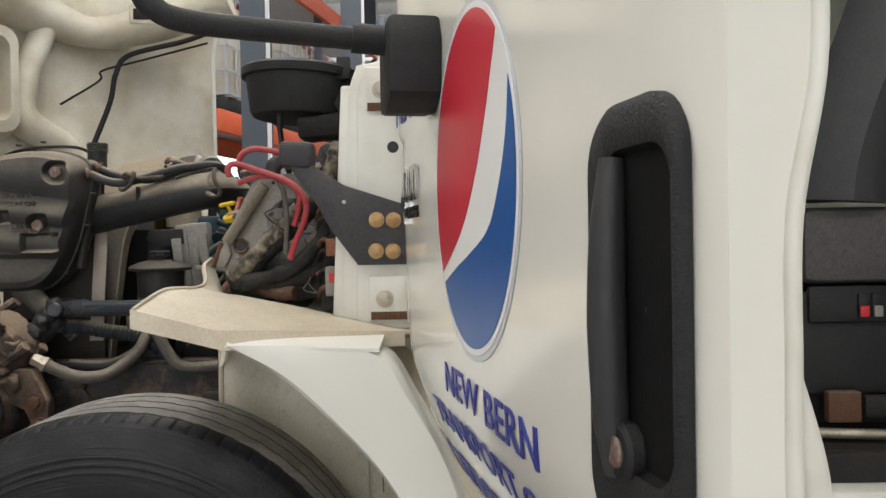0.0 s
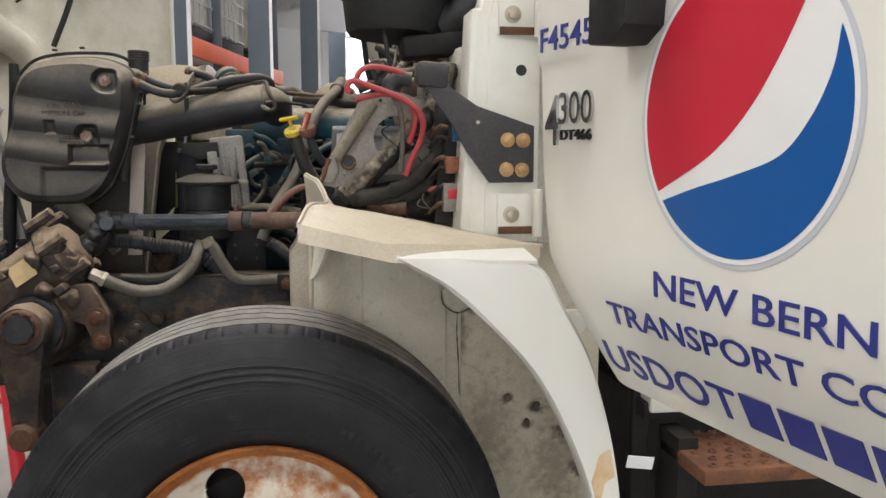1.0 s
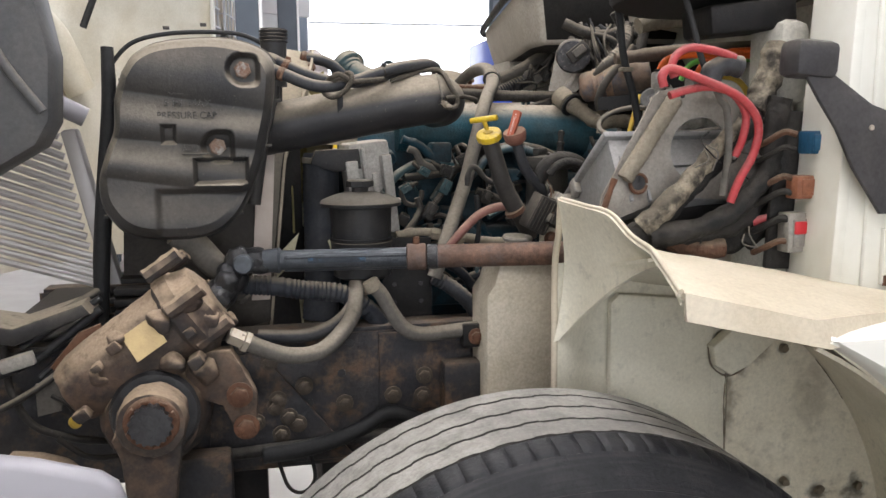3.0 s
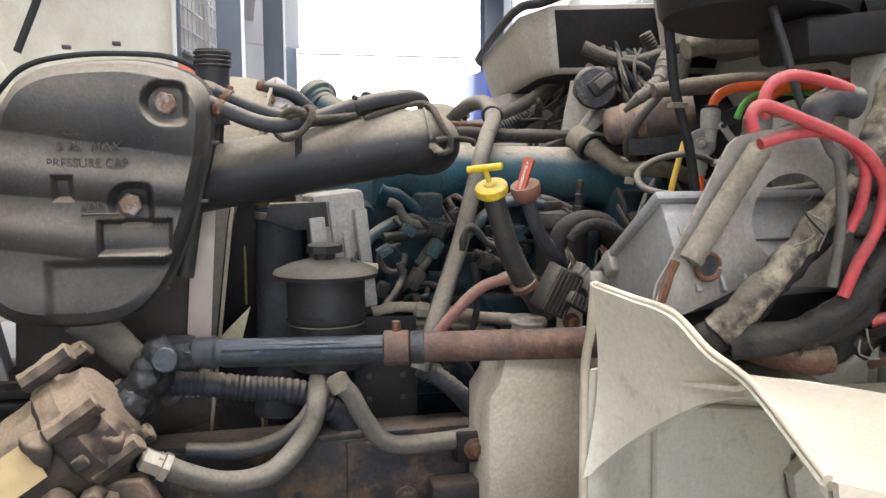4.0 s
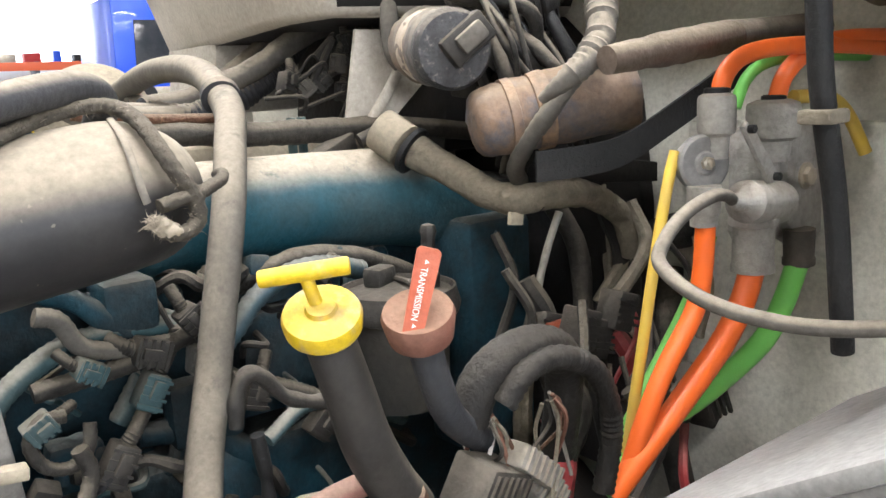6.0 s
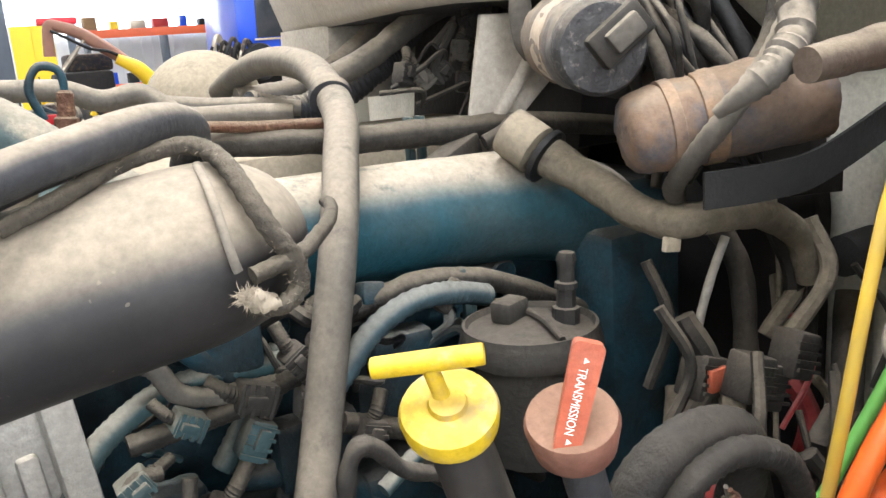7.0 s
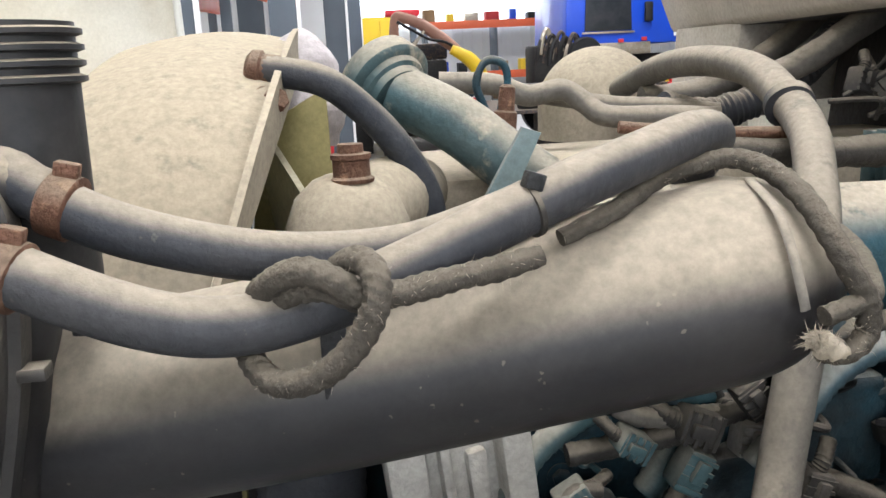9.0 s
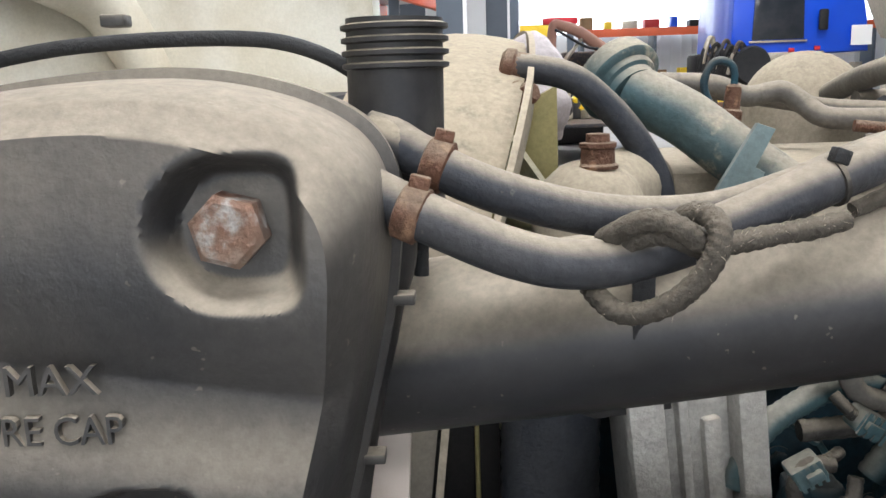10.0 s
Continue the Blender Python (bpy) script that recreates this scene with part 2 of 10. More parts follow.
M_TEAL = mat("engine_teal_paint", (0.010, 0.075, 0.105), 0.5, col2=(0.018, 0.042, 0.052), scale=24, amount=0.6, bump=0.3, bscale=150, dust=1.0, dustcol=(0.421, 0.377, 0.313), edge=(0.45, 1.0), haze=0.12)
M_TEALDARK = mat("engine_teal_grime", (0.008, 0.05, 0.075), 0.6, col2=(0.012, 0.016, 0.018), scale=20, amount=0.9, bump=0.5, dust=0.45, dustcol=(0.216, 0.194, 0.162))
M_TEALDUST = mat("teal_dusty_pipe", (0.03, 0.085, 0.10), 0.65, col2=(0.03, 0.055, 0.06), scale=24, amount=0.6, bump=0.2, dust=0.6, dustcol=(0.372, 0.337, 0.278))
M_DUSTY = mat("dust_coated_metal", (0.27, 0.235, 0.18), 0.85, col2=(0.18, 0.155, 0.115), scale=18, amount=0.6, bump=0.2, dust=0.8, dustcol=(0.36, 0.315, 0.245))
M_SHROUD = mat("shroud_dusty", (0.15, 0.135, 0.11), 0.75, col2=(0.09, 0.082, 0.07), scale=9, amount=0.7, bump=0.1, dust=0.95, dustcol=(0.33, 0.285, 0.215))
M_OLIVE = mat("olive_fan_plastic", (0.22, 0.19, 0.075), 0.6, col2=(0.13, 0.11, 0.04), scale=12, bump=0.1, dust=0.4, dustcol=DUST)
M_FAN = mat("fan_blade_cream", (0.46, 0.44, 0.30), 0.6, col2=(0.33, 0.30, 0.19), scale=14, bump=0.1, dust=0.4, dustcol=DUST)
M_YELLOW = mat("yellow_plastic", (0.54, 0.385, 0.012), 0.4, col2=(0.62, 0.42, 0.03), scale=40, amount=0.4, bump=0.1, spots=0.42, spotcol=(0.40, 0.31, 0.15), spotscale=42, dust=0.22, dustcol=(0.45, 0.37, 0.22))
M_REDCAP = mat("faded_red_plastic", (0.37, 0.070, 0.030), 0.55, col2=(0.32, 0.12, 0.08), scale=40, amount=0.5, bump=0.15, dust=0.2, dustcol=(0.36, 0.20, 0.14), spots=0.2, spotcol=(0.22, 0.10, 0.06), spotscale=50)
M_REDDUSTY = mat("dusty_red_cap", (0.16, 0.062, 0.045), 0.7, col2=(0.22, 0.125, 0.09), scale=40, bump=0.2, dust=0.55, dustcol=(0.27, 0.18, 0.12), spots=0.2, spotcol=(0.12, 0.07, 0.045), spotscale=60)
M_REDCABLE = mat("red_cable", (0.37, 0.035, 0.042), 0.45, col2=(0.34, 0.085, 0.085), scale=40, bump=0.08, dust=0.42, dustcol=(0.45, 0.26, 0.25))
M_DARKFIT = mat("dark_fitting", (0.075, 0.066, 0.058), 0.6, col2=(0.045, 0.04, 0.036), scale=40, bump=0.2, dust=0.4, dustcol=DUST)
M_ORANGE = mat("orange_air_line", (0.80, 0.135, 0.015), 0.4, col2=(0.65, 0.12, 0.03), scale=50, bump=0.05)
M_GREEN = mat("green_air_line", (0.17, 0.52, 0.10), 0.4, col2=(0.14, 0.42, 0.09), scale=50, bump=0.05)
M_YLINE = mat("yellow_air_line", (0.62, 0.42, 0.05), 0.45, col2=(0.45, 0.33, 0.10), scale=50, bump=0.05)
M_TYREWORN = mat("tyre_worn_rib", (0.035, 0.035, 0.037), 0.6, col2=(0.010, 0.010, 0.011), scale=9, amount=1.0, bump=0.3, bscale=160, spots=0.3, spotcol=(0.11, 0.105, 0.10), spotscale=18)
M_TYRE = mat("tyre_rubber", (0.0065, 0.007, 0.0085), 0.5, col2=(0.015, 0.015, 0.017), scale=14, amount=0.7, bump=0.25, bscale=120, spots=0.12, spotcol=(0.05, 0.048, 0.045), spotscale=22, grain=0.25, spec=0.25)
# Groove faces are coloured darker than the tread ribs.
M_GROOVE = mat("tread_groove_dark", (0.035, 0.033, 0.031), 0.9, col2=(0.075, 0.07, 0.062), scale=60, bump=0.3)
M_TREAD = mat("tyre_tread_dusty", (0.29, 0.275, 0.25), 0.85, col2=(0.14, 0.133, 0.122), scale=22, amount=0.8, bump=0.4, bscale=160, grain=0.2)
M_RIM = mat("rim_white_rusting", (0.66, 0.64, 0.57), 0.45, col2=(0.55, 0.47, 0.33), scale=14, amount=0.7, bump=0.15, spots=0.42, spotcol=(0.36, 0.12, 0.025), spotscale=9)
M_RIMRUST = mat("rim_rust", (0.42, 0.15, 0.035), 0.75, col2=(0.20, 0.065, 0.02), scale=24, amount=0.8, bump=0.4, spots=0.25, spotcol=(0.60, 0.48, 0.32), spotscale=10)
M_WASHER = mat("washer_tank_plastic", (0.50, 0.455, 0.37), 0.45, col2=(0.38, 0.33, 0.24), scale=8, amount=0.7, bump=0.06, dust=0.5, dustcol=DUST)
M_BUMPER = mat("bumper_grey_plastic", (0.235, 0.228, 0.25), 0.35, col2=(0.21, 0.203, 0.222), scale=10, amount=0.4, bump=0.03)
M_LAMPBACK = mat("lamp_housing_grey", (0.055, 0.058, 0.062), 0.5, col2=(0.085, 0.082, 0.08), scale=14, bump=0.06, dust=0.3, dustcol=DUST)
M_SLAT = mat("grille_slat_grey", (0.42, 0.41, 0.40), 0.45, metal=0.3, col2=(0.30, 0.28, 0.27), scale=12, bump=0.08)
M_COWL = mat("cowl_grey_plastic", (0.43, 0.405, 0.355), 0.7, col2=(0.34, 0.31, 0.265), scale=16, amount=0.6, bump=0.15, dust=0.3, dustcol=DUST)
M_RED = mat("decal_red", (0.53, 0.022, 0.045), 0.3, col2=(0.48, 0.02, 0.04), scale=5, amount=0.3, bump=0)
M_BLUE = mat("decal_blue", (0.004, 0.085, 0.31), 0.3, col2=(0.004, 0.075, 0.27), scale=5, amount=0.3, bump=0)
M_WHITE = mat("decal_white", (0.76, 0.76, 0.74), 0.3, scale=5, amount=0.05, bump=0)
M_RING = mat("decal_grey_ring", (0.52, 0.54, 0.57), 0.3, scale=5, amount=0.1, bump=0)
M_NAVY = mat("letter_navy", (0.024, 0.030, 0.20), 0.4, col2=(0.05, 0.06, 0.27), scale=30, amount=0.4, bump=0)
M_CHROME = mat("chrome_badge", (0.62, 0.62, 0.62), 0.15, metal=1.0, scale=20, amount=0.1, bump=0)
M_SEAT = mat("seat_dark_vinyl", (0.035, 0.037, 0.04), 0.5, col2=(0.055, 0.055, 0.055), scale=40, bump=0.2, bscale=300)
M_GLASS = mat("cab_glass", (0.75, 0.85, 0.82), 0.03, scale=2, amount=0.05, bump=0, alpha=0.9)
M_WHITETEXT = mat("white_print", (0.75, 0.72, 0.68), 0.6, scale=30, amount=0.2, bump=0)
M_HEX = mat("hex_bolt_weathered", (0.20, 0.15, 0.115), 0.55, metal=0.4, col2=(0.13, 0.06, 0.035), scale=90, amount=0.8, bump=0.3, spots=0.42, spotcol=(0.33, 0.32, 0.30), spotscale=70)
M_CLAMP = mat("rusty_clamp", (0.13, 0.062, 0.038), 0.7, metal=0.3, col2=(0.055, 0.032, 0.024), scale=60, bump=0.7, dust=0.4, dustcol=DUST, spots=0.35, spotcol=(0.26, 0.15, 0.09), spotscale=60)
M_CONN = mat("black_connector", (0.017, 0.0175, 0.018), 0.6, col2=(0.042, 0.038, 0.033), scale=60, bump=0.2, dust=0.4, dustcol=(0.255, 0.224, 0.186))
M_GREYCONN = mat("grey_connector", (0.27, 0.26, 0.24), 0.6, col2=(0.17, 0.155, 0.135), scale=50, bump=0.2, dust=0.5, dustcol=DUST)
M_CONCRETE = mat("concrete_floor", (0.34, 0.33, 0.31), 0.55, col2=(0.26, 0.25, 0.23), scale=3.0, amount=0.7, bump=0.1, spots=0.16, spotcol=(0.24, 0.22, 0.19), spotscale=0.7)
M_WALL = mat("wall_panel_white", (0.78, 0.79, 0.80), 0.5, col2=(0.72, 0.72, 0.72), scale=2, amount=0.4, bump=0.03)
M_CEIL = mat("ceiling_white_steel", (0.74, 0.74, 0.73), 0.5, col2=(0.64, 0.63, 0.61), scale=2, amount=0.5, bump=0.03)
M_COLUMN = mat("column_slate_paint", (0.085, 0.105, 0.13), 0.5, col2=(0.07, 0.085, 0.105), scale=4, amount=0.5, bump=0.03)
M_RACK = mat("rack_orange_paint", (0.72, 0.13, 0.045), 0.45, col2=(0.62, 0.12, 0.05), scale=9, amount=0.4, bump=0.05)
M_TOTE = mat("tote_milky_plastic", (0.56, 0.53, 0.46), 0.45, col2=(0.42, 0.38, 0.31), scale=4, amount=0.6, bump=0.05)
M_CAGE = mat("galvanised_cage", (0.52, 0.54, 0.57), 0.4, metal=0.6, col2=(0.40, 0.42, 0.45), scale=20, bump=0.08)
M_JACK = mat("jack_red_paint", (0.50, 0.02, 0.028), 0.4, col2=(0.40, 0.025, 0.03), scale=16, amount=0.5, bump=0.06)
M_GLASSDARK = mat("dark_cab_glass", (0.02, 0.024, 0.03), 0.1, col2=(0.05, 0.05, 0.055), scale=3, amount=0.6)
M_TRUCKBLUE = mat("blue_cab_paint", (0.012, 0.075, 0.60), 0.3, col2=(0.010, 0.06, 0.5), scale=4, amount=0.4, bump=0.0, coat=0.3)
M_LIGHT = mat("light_diffuser", (1.0, 0.97, 0.90), 0.5, scale=2, amount=0.0, bump=0, emit=9.0)
# Emission added so that the white back wall burns out.
M_WALLGLOW = mat("wall_glow_panel", (0.93, 0.96, 1.0), 0.5, scale=2, amount=0.0, bump=0, emit=2.6)
M_CABYELLOW = mat("yellow_cabinet_paint", (0.80, 0.56, 0.02), 0.4, col2=(0.72, 0.48, 0.03), scale=6, amount=0.4, bump=0.03)
M_PAPER = mat("white_paper", (0.78, 0.78, 0.80), 0.8, scale=20, amount=0.1, bump=0.05)


# ---- mesh helpers ----
def finish(name, bm, material, parent=None, label="", smooth=40):
    me = bpy.data.meshes.new(name)
    bm.to_mesh(me)
    bm.free()
    mats = material if isinstance(material, (list, tuple)) else [material]
    for m in mats:
        me.materials.append(m)
    if smooth:
        me.shade_smooth()
        me.set_sharp_from_angle(angle=radians(smooth))
    ob = new(name, me)
    if parent is not None:
        ob.parent = parent
        if parent.type == "EMPTY":
            ob.matrix_parent_inverse = Matrix.Translation(-parent.location)
    if label:
        tagged(ob, label)
    return ob


def part(name, bm, material, parent, label=""):
    return finish(name, bm, material, parent, label)


def thing(name, label, category, at=(0, 0, 0), group="", kind=""):
    e = new(name)
    e.location = at
    e.empty_display_size = 0.2
    return tagged(e, label, category, group, kind)


def smooth_path(pts, n=8):
    """Catmull-Rom through the points."""
    p = [Vector(q) for q in pts]
    if len(p) < 3:
        return p
    p = [p[0] * 2 - p[1]] + p + [p[-1] * 2 - p[-2]]
    out = []
    for i in range(1, len(p) - 2):
        a, b, c, d = p[i - 1], p[i], p[i + 1], p[i + 2]
        for k in range(n):
            t = k / n
            out.append(0.5 * ((2 * b) + (c - a) * t + (2 * a - 5 * b + 4 * c - d) * t * t + (3 * b - a - 3 * c + d) * t ** 3))
    out.append(p[-2])
    return out


def add_tube(bm, pts, r, seg=12, n=8, ribs=0.0, pitch=0.008, twist=0.0, flat=1.0, wob=0.0):
    path = smooth_path(pts, n)
    if ribs or twist:
        pitch = pitch if ribs else 0.006
        dense = [path[0]]
        for a, b in zip(path, path[1:]):
            k = max(1, int((b - a).length / (pitch / 2)))
            dense += [a.lerp(b, (j + 1) / k) for j in range(k)]
        path = dense
    tan = [(path[min(i + 1, len(path) - 1)] - path[max(i - 1, 0)]).normalized() for i in range(len(path))]
    up = Vector((0, 0, 1)) if abs(tan[0].z) < 0.9 else Vector((0, 1, 0))
    rings, total = [], len(path) - 1
    for i, (p, t) in enumerate(zip(path, tan)):
        up = (up - t * up.dot(t)).normalized()
        side = t.cross(up)
        rad = r if isinstance(r, (int, float)) else float(np.interp(i / total, np.linspace(0, 1, len(r)), r))
        if ribs:
            rad *= 1 + (ribs if i % 2 else -ribs)
        if wob:
            rad *= 1 + wob * noise.noise(p * 60)
        ring = []
        for k in range(seg):
            a = 2 * math.pi * k / seg
            q = 1 + (0.06 * math.cos(3 * (a - twist * i)) if twist else 0)
            ring.append(bm.verts.new(p + side * math.cos(a) * rad * q + up * math.sin(a) * rad * q * flat))
        rings.append(ring)
    for a, b in zip(rings, rings[1:]):
        for k in range(seg):
            bm.faces.new((a[k], a[(k + 1) % seg], b[(k + 1) % seg], b[k]))
    bm.faces.new(rings[0][::-1])
    bm.faces.new(rings[-1])
    return bm


def tube(name, pts, r, material, parent, label="", **kw):
    return part(name, add_tube(bmesh.new(), pts, r, **kw), material, parent, label)


def add_lathe(bm, base, axis, profile, seg=32, arc=None, cap=True):
    """Turns (height, radius) pairs round an axis."""
    ax = Vector(axis).normalized()
    u = ax.orthogonal().normalized()
    v = ax.cross(u)
    rings = []
    for h, r in profile:
        rings.append([bm.verts.new(Vector(base) + ax * h + (u * math.cos(2 * math.pi * k / seg) + v * math.sin(2 * math.pi * k / seg)) * max(r, 1e-4)) for k in range(seg)])
    for a, b in zip(rings, rings[1:]):
        for k in range(seg):
            bm.faces.new((a[k], a[(k + 1) % seg], b[(k + 1) % seg], b[k]))
    if cap:
        bm.faces.new(rings[0][::-1])
        bm.faces.new(rings[-1])
    return bm


def lathe(name, base, axis, profile, material, parent, label="", seg=32):
    return part(name, add_lathe(bmesh.new(), base, axis, profile, seg), material, parent, label)


def rod(name, a, b, r, material, parent, label="", seg=20, bev=0.15):
    a, b = Vector(a), Vector(b)
    h = (b - a).length
    e = min(r * bev, h * 0.3)
    return lathe(name, a, b - a, [(0, r - e), (e, r), (h - e, r), (h, r - e)], material, parent, label, seg)


def add_box(bm, size, at, rot=(0, 0, 0), bev=0.003, segs=2):
    m = pose(*at, *rot) @ Matrix.Diagonal((*size, 1))
    vs = bmesh.ops.create_cube(bm, size=1, matrix=m)["verts"]
    if bev:
        es = list({e for v in vs for e in v.link_edges})
        bmesh.ops.bevel(bm, geom=es, offset=bev, segments=segs, affect="EDGES", profile=0.5)
    return bm


def box(name, size, at, material, parent, label="", rot=(0, 0, 0), bev=0.003):
    return part(name, add_box(bmesh.new(), size, at, rot, bev), material, parent, label)


def add_prism(bm, poly, a, b, plane="xz", bev=0.0):
    """A polygon in the plane, given thickness from a to b along the third axis."""
    def put(p, d):
        return {"xz": (p[0], d, p[1]), "xy": (p[0], p[1], d), "yz": (d, p[0], p[1])}[plane]
    lo, hi = [bm.verts.new(put(p, a)) for p in poly], [bm.verts.new(put(p, b)) for p in poly]
    fs = [bm.faces.new(lo), bm.faces.new(hi[::-1])]
    k = len(poly)
    for i in range(k):
        fs.append(bm.faces.new((lo[i], hi[i], hi[(i + 1) % k], lo[(i + 1) % k])))
    bmesh.ops.recalc_face_normals(bm, faces=fs)
    if bev:
        es = list({e for f in fs[:2] for e in f.edges})
        bmesh.ops.bevel(bm, geom=es, offset=bev, segments=2, affect="EDGES", profile=0.5)
    return bm


def prism(name, poly, a, b, material, parent, label="", plane="xz", bev=0.002):
    return part(name, add_prism(bmesh.new(), poly, a, b, plane, bev), material, parent, label)


def add_bolt(bm, at, axis, r, h=None, washer=True):
    """A hexagon head on a round washer."""
    h = h or r * 0.7
    if washer:
        add_lathe(bm, at, axis, [(0, r * 1.45), (r * 0.22, r * 1.45), (r * 0.25, r * 1.35)], 20)
    add_lathe(bm, Vector(at) + Vector(axis).normalized() * r * 0.2, axis, [(0, r), (h * 0.85, r), (h, r * 0.82)], 6)
    return bm


def bolt(name, at, axis, r, material, parent, label="", washer=True, h=None):
    return part(name, add_bolt(bmesh.new(), at, axis, r, h, washer), material, parent, label)


def rounded(w, h, r, n=6):
    """Outline of a rounded rectangle about the origin."""
    out = []
    for cx, cy, a0 in ((w / 2 - r, h / 2 - r, 0), (-w / 2 + r, h / 2 - r, 90), (-w / 2 + r, -h / 2 + r, 180), (w / 2 - r, -h / 2 + r, 270)):
        out += [(cx + r * math.cos(radians(a0 + 90 * k / n)), cy + r * math.sin(radians(a0 + 90 * k / n))) for k in range(n + 1)]
    return out


def words(name, text, size, m, material, parent, label="", depth=0.001, width=None, bold=0.0):
    """Raised or printed lettering; m puts its lower left corner, with x along the line and z out of the surface."""
    cu = bpy.data.curves.new(name, "FONT")
    cu.body, cu.size, cu.extrude, cu.resolution_u, cu.offset = text, size, depth, 3, bold
    tmp = new(name, cu)
    bpy.context.view_layer.update()
    me = bpy.data.meshes.new_from_object(tmp)
    bpy.data.objects.remove(tmp)
    bm = bmesh.new()
    bm.from_mesh(me)
    bpy.data.meshes.remove(me)
    if width:
        xs = [v.co.x for v in bm.verts]
        k = width / (max(xs) - min(xs))
        x0 = min(xs)
        for v in bm.verts:
            v.co.x = (v.co.x - x0) * k
    bm.transform(m)
    left, made = set(bm.verts), []
    while left:
        todo, isle = [left.pop()], []
        while todo:
            v = todo.pop()
            isle.append(v)
            for e in v.link_edges:
                o = e.other_vert(v)
                if o in left:
                    left.discard(o)
                    todo.append(o)
        made.append(isle)
    made.sort(key=lambda q: sum(v.index for v in q) / len(q))
    obs = []
    for isle in made:
        one, at = bmesh.new(), {}
        for v in isle:
            at[v] = one.verts.new(v.co)
        for f in {f for v in isle for f in v.link_faces}:
            one.faces.new([at[v] for v in f.verts])
        obs.append(finish(name, one, material, parent, label, smooth=0))
    bm.free()
    return obs


def grid(nu, nv, fn, thick=0.0, closed=False):
    """A sheet from fn(u, v) over 0..1, with a back at the given thickness along the normals."""
    bm = bmesh.new()
    vs = [[bm.verts.new(fn(i / nu, j / nv)) for j in range(nv + 1)] for i in range(nu + 1)]
    for i in range(nu):
        for j in range(nv):
            bm.faces.new((vs[i][j], vs[i + 1][j], vs[i + 1][j + 1], vs[i][j + 1]))
    if thick:
        bm.normal_update()
        bmesh.ops.solidify(bm, geom=bm.faces[:], thickness=thick)
    bmesh.ops.recalc_face_normals(bm, faces=bm.faces[:])
    return bm


def roughen(ob, amp, scale, size=0.012):
    """Breaks a mesh into small faces and pushes them in and out like a raw casting or caked dirt."""
    bm = bmesh.new()
    bm.from_mesh(ob.data)
    for _ in range(3):
        es = [e for e in bm.edges if e.calc_length() > size]
        if not es or len(bm.faces) > 30000:
            break
        bmesh.ops.subdivide_edges(bm, edges=es, cuts=1, use_grid_fill=True)
    bmesh.ops.triangulate(bm, faces=bm.faces[:])
    bm.normal_update()
    for v in bm.verts:
        v.co += v.normal * amp * (noise.noise(v.co * scale) + 0.5 * noise.noise(v.co * scale * 2.7))
    bm.to_mesh(ob.data)
    bm.free()
    ob.data.shade_smooth()
    return ob


def lumps(name, spots, material, parent, label="", amp=0.006, scale=60.0):
    """Uneven lumps of caked grease or dirt at (x, y, z, radius)."""
    for x, y, z, r in spots:
        bm = bmesh.new()
        for v in bmesh.ops.create_icosphere(bm, subdivisions=3, radius=r, matrix=Matrix.Translation((x, y, z)))["verts"]:
            v.co += (v.co - Vector((x, y, z))).normalized() * amp * noise.noise(v.co * scale)
        part(name, bm, material, parent, label)


def grime_spot(m, centre, r, col, strength=0.9, stretch=(1, 1, 1)):
    """Adds one ragged stain of dried dirt round a place on a surface."""
    nt, nd = m.node_tree, m.node_tree.nodes
    bs = nd["Principled BSDF"]
    old = bs.inputs["Base Color"].links[0].from_socket
    tc = nd.new("ShaderNodeTexCoord")
    off = nd.new("ShaderNodeVectorMath")
    off.operation = "SUBTRACT"
    off.inputs[1].default_value = centre
    nt.links.new(tc.outputs["Object"], off.inputs[0])
    sc = nd.new("ShaderNodeVectorMath")
    sc.operation = "MULTIPLY"
    sc.inputs[1].default_value = stretch
    nt.links.new(off.outputs[0], sc.inputs[0])
    ln = nd.new("ShaderNodeVectorMath")
    ln.operation = "LENGTH"
    nt.links.new(sc.outputs[0], ln.inputs[0])
    nz = nd.new("ShaderNodeTexNoise")
    nz.inputs["Scale"].default_value, nz.inputs["Detail"].default_value = 42.0, 8.0
    nt.links.new(tc.outputs["Object"], nz.inputs["Vector"])
    ad = nd.new("ShaderNodeMath")
    ad.operation = "MULTIPLY_ADD"
    nt.links.new(nz.outputs["Fac"], ad.inputs[0])
    ad.inputs[1].default_value = r * 2.2
    nt.links.new(ln.outputs["Value"], ad.inputs[2])
    mr = nd.new("ShaderNodeMapRange")
    mr.interpolation_type = "SMOOTHSTEP"
    mr.inputs["From Min"].default_value, mr.inputs["From Max"].default_value = r * 1.2, r * 2.3
    mr.inputs["To Min"].default_value, mr.inputs["To Max"].default_value = strength, 0.0
    nt.links.new(ad.outputs[0], mr.inputs["Value"])
    mx = nd.new("ShaderNodeMix")
    mx.data_type = "RGBA"
    nt.links.new(mr.outputs[0], mx.inputs["Factor"])
    nt.links.new(old, mx.inputs["A"])
    mx.inputs["B"].default_value = (*col, 1)
    nt.links.new(mx.outputs["Result"], bs.inputs["Base Color"])


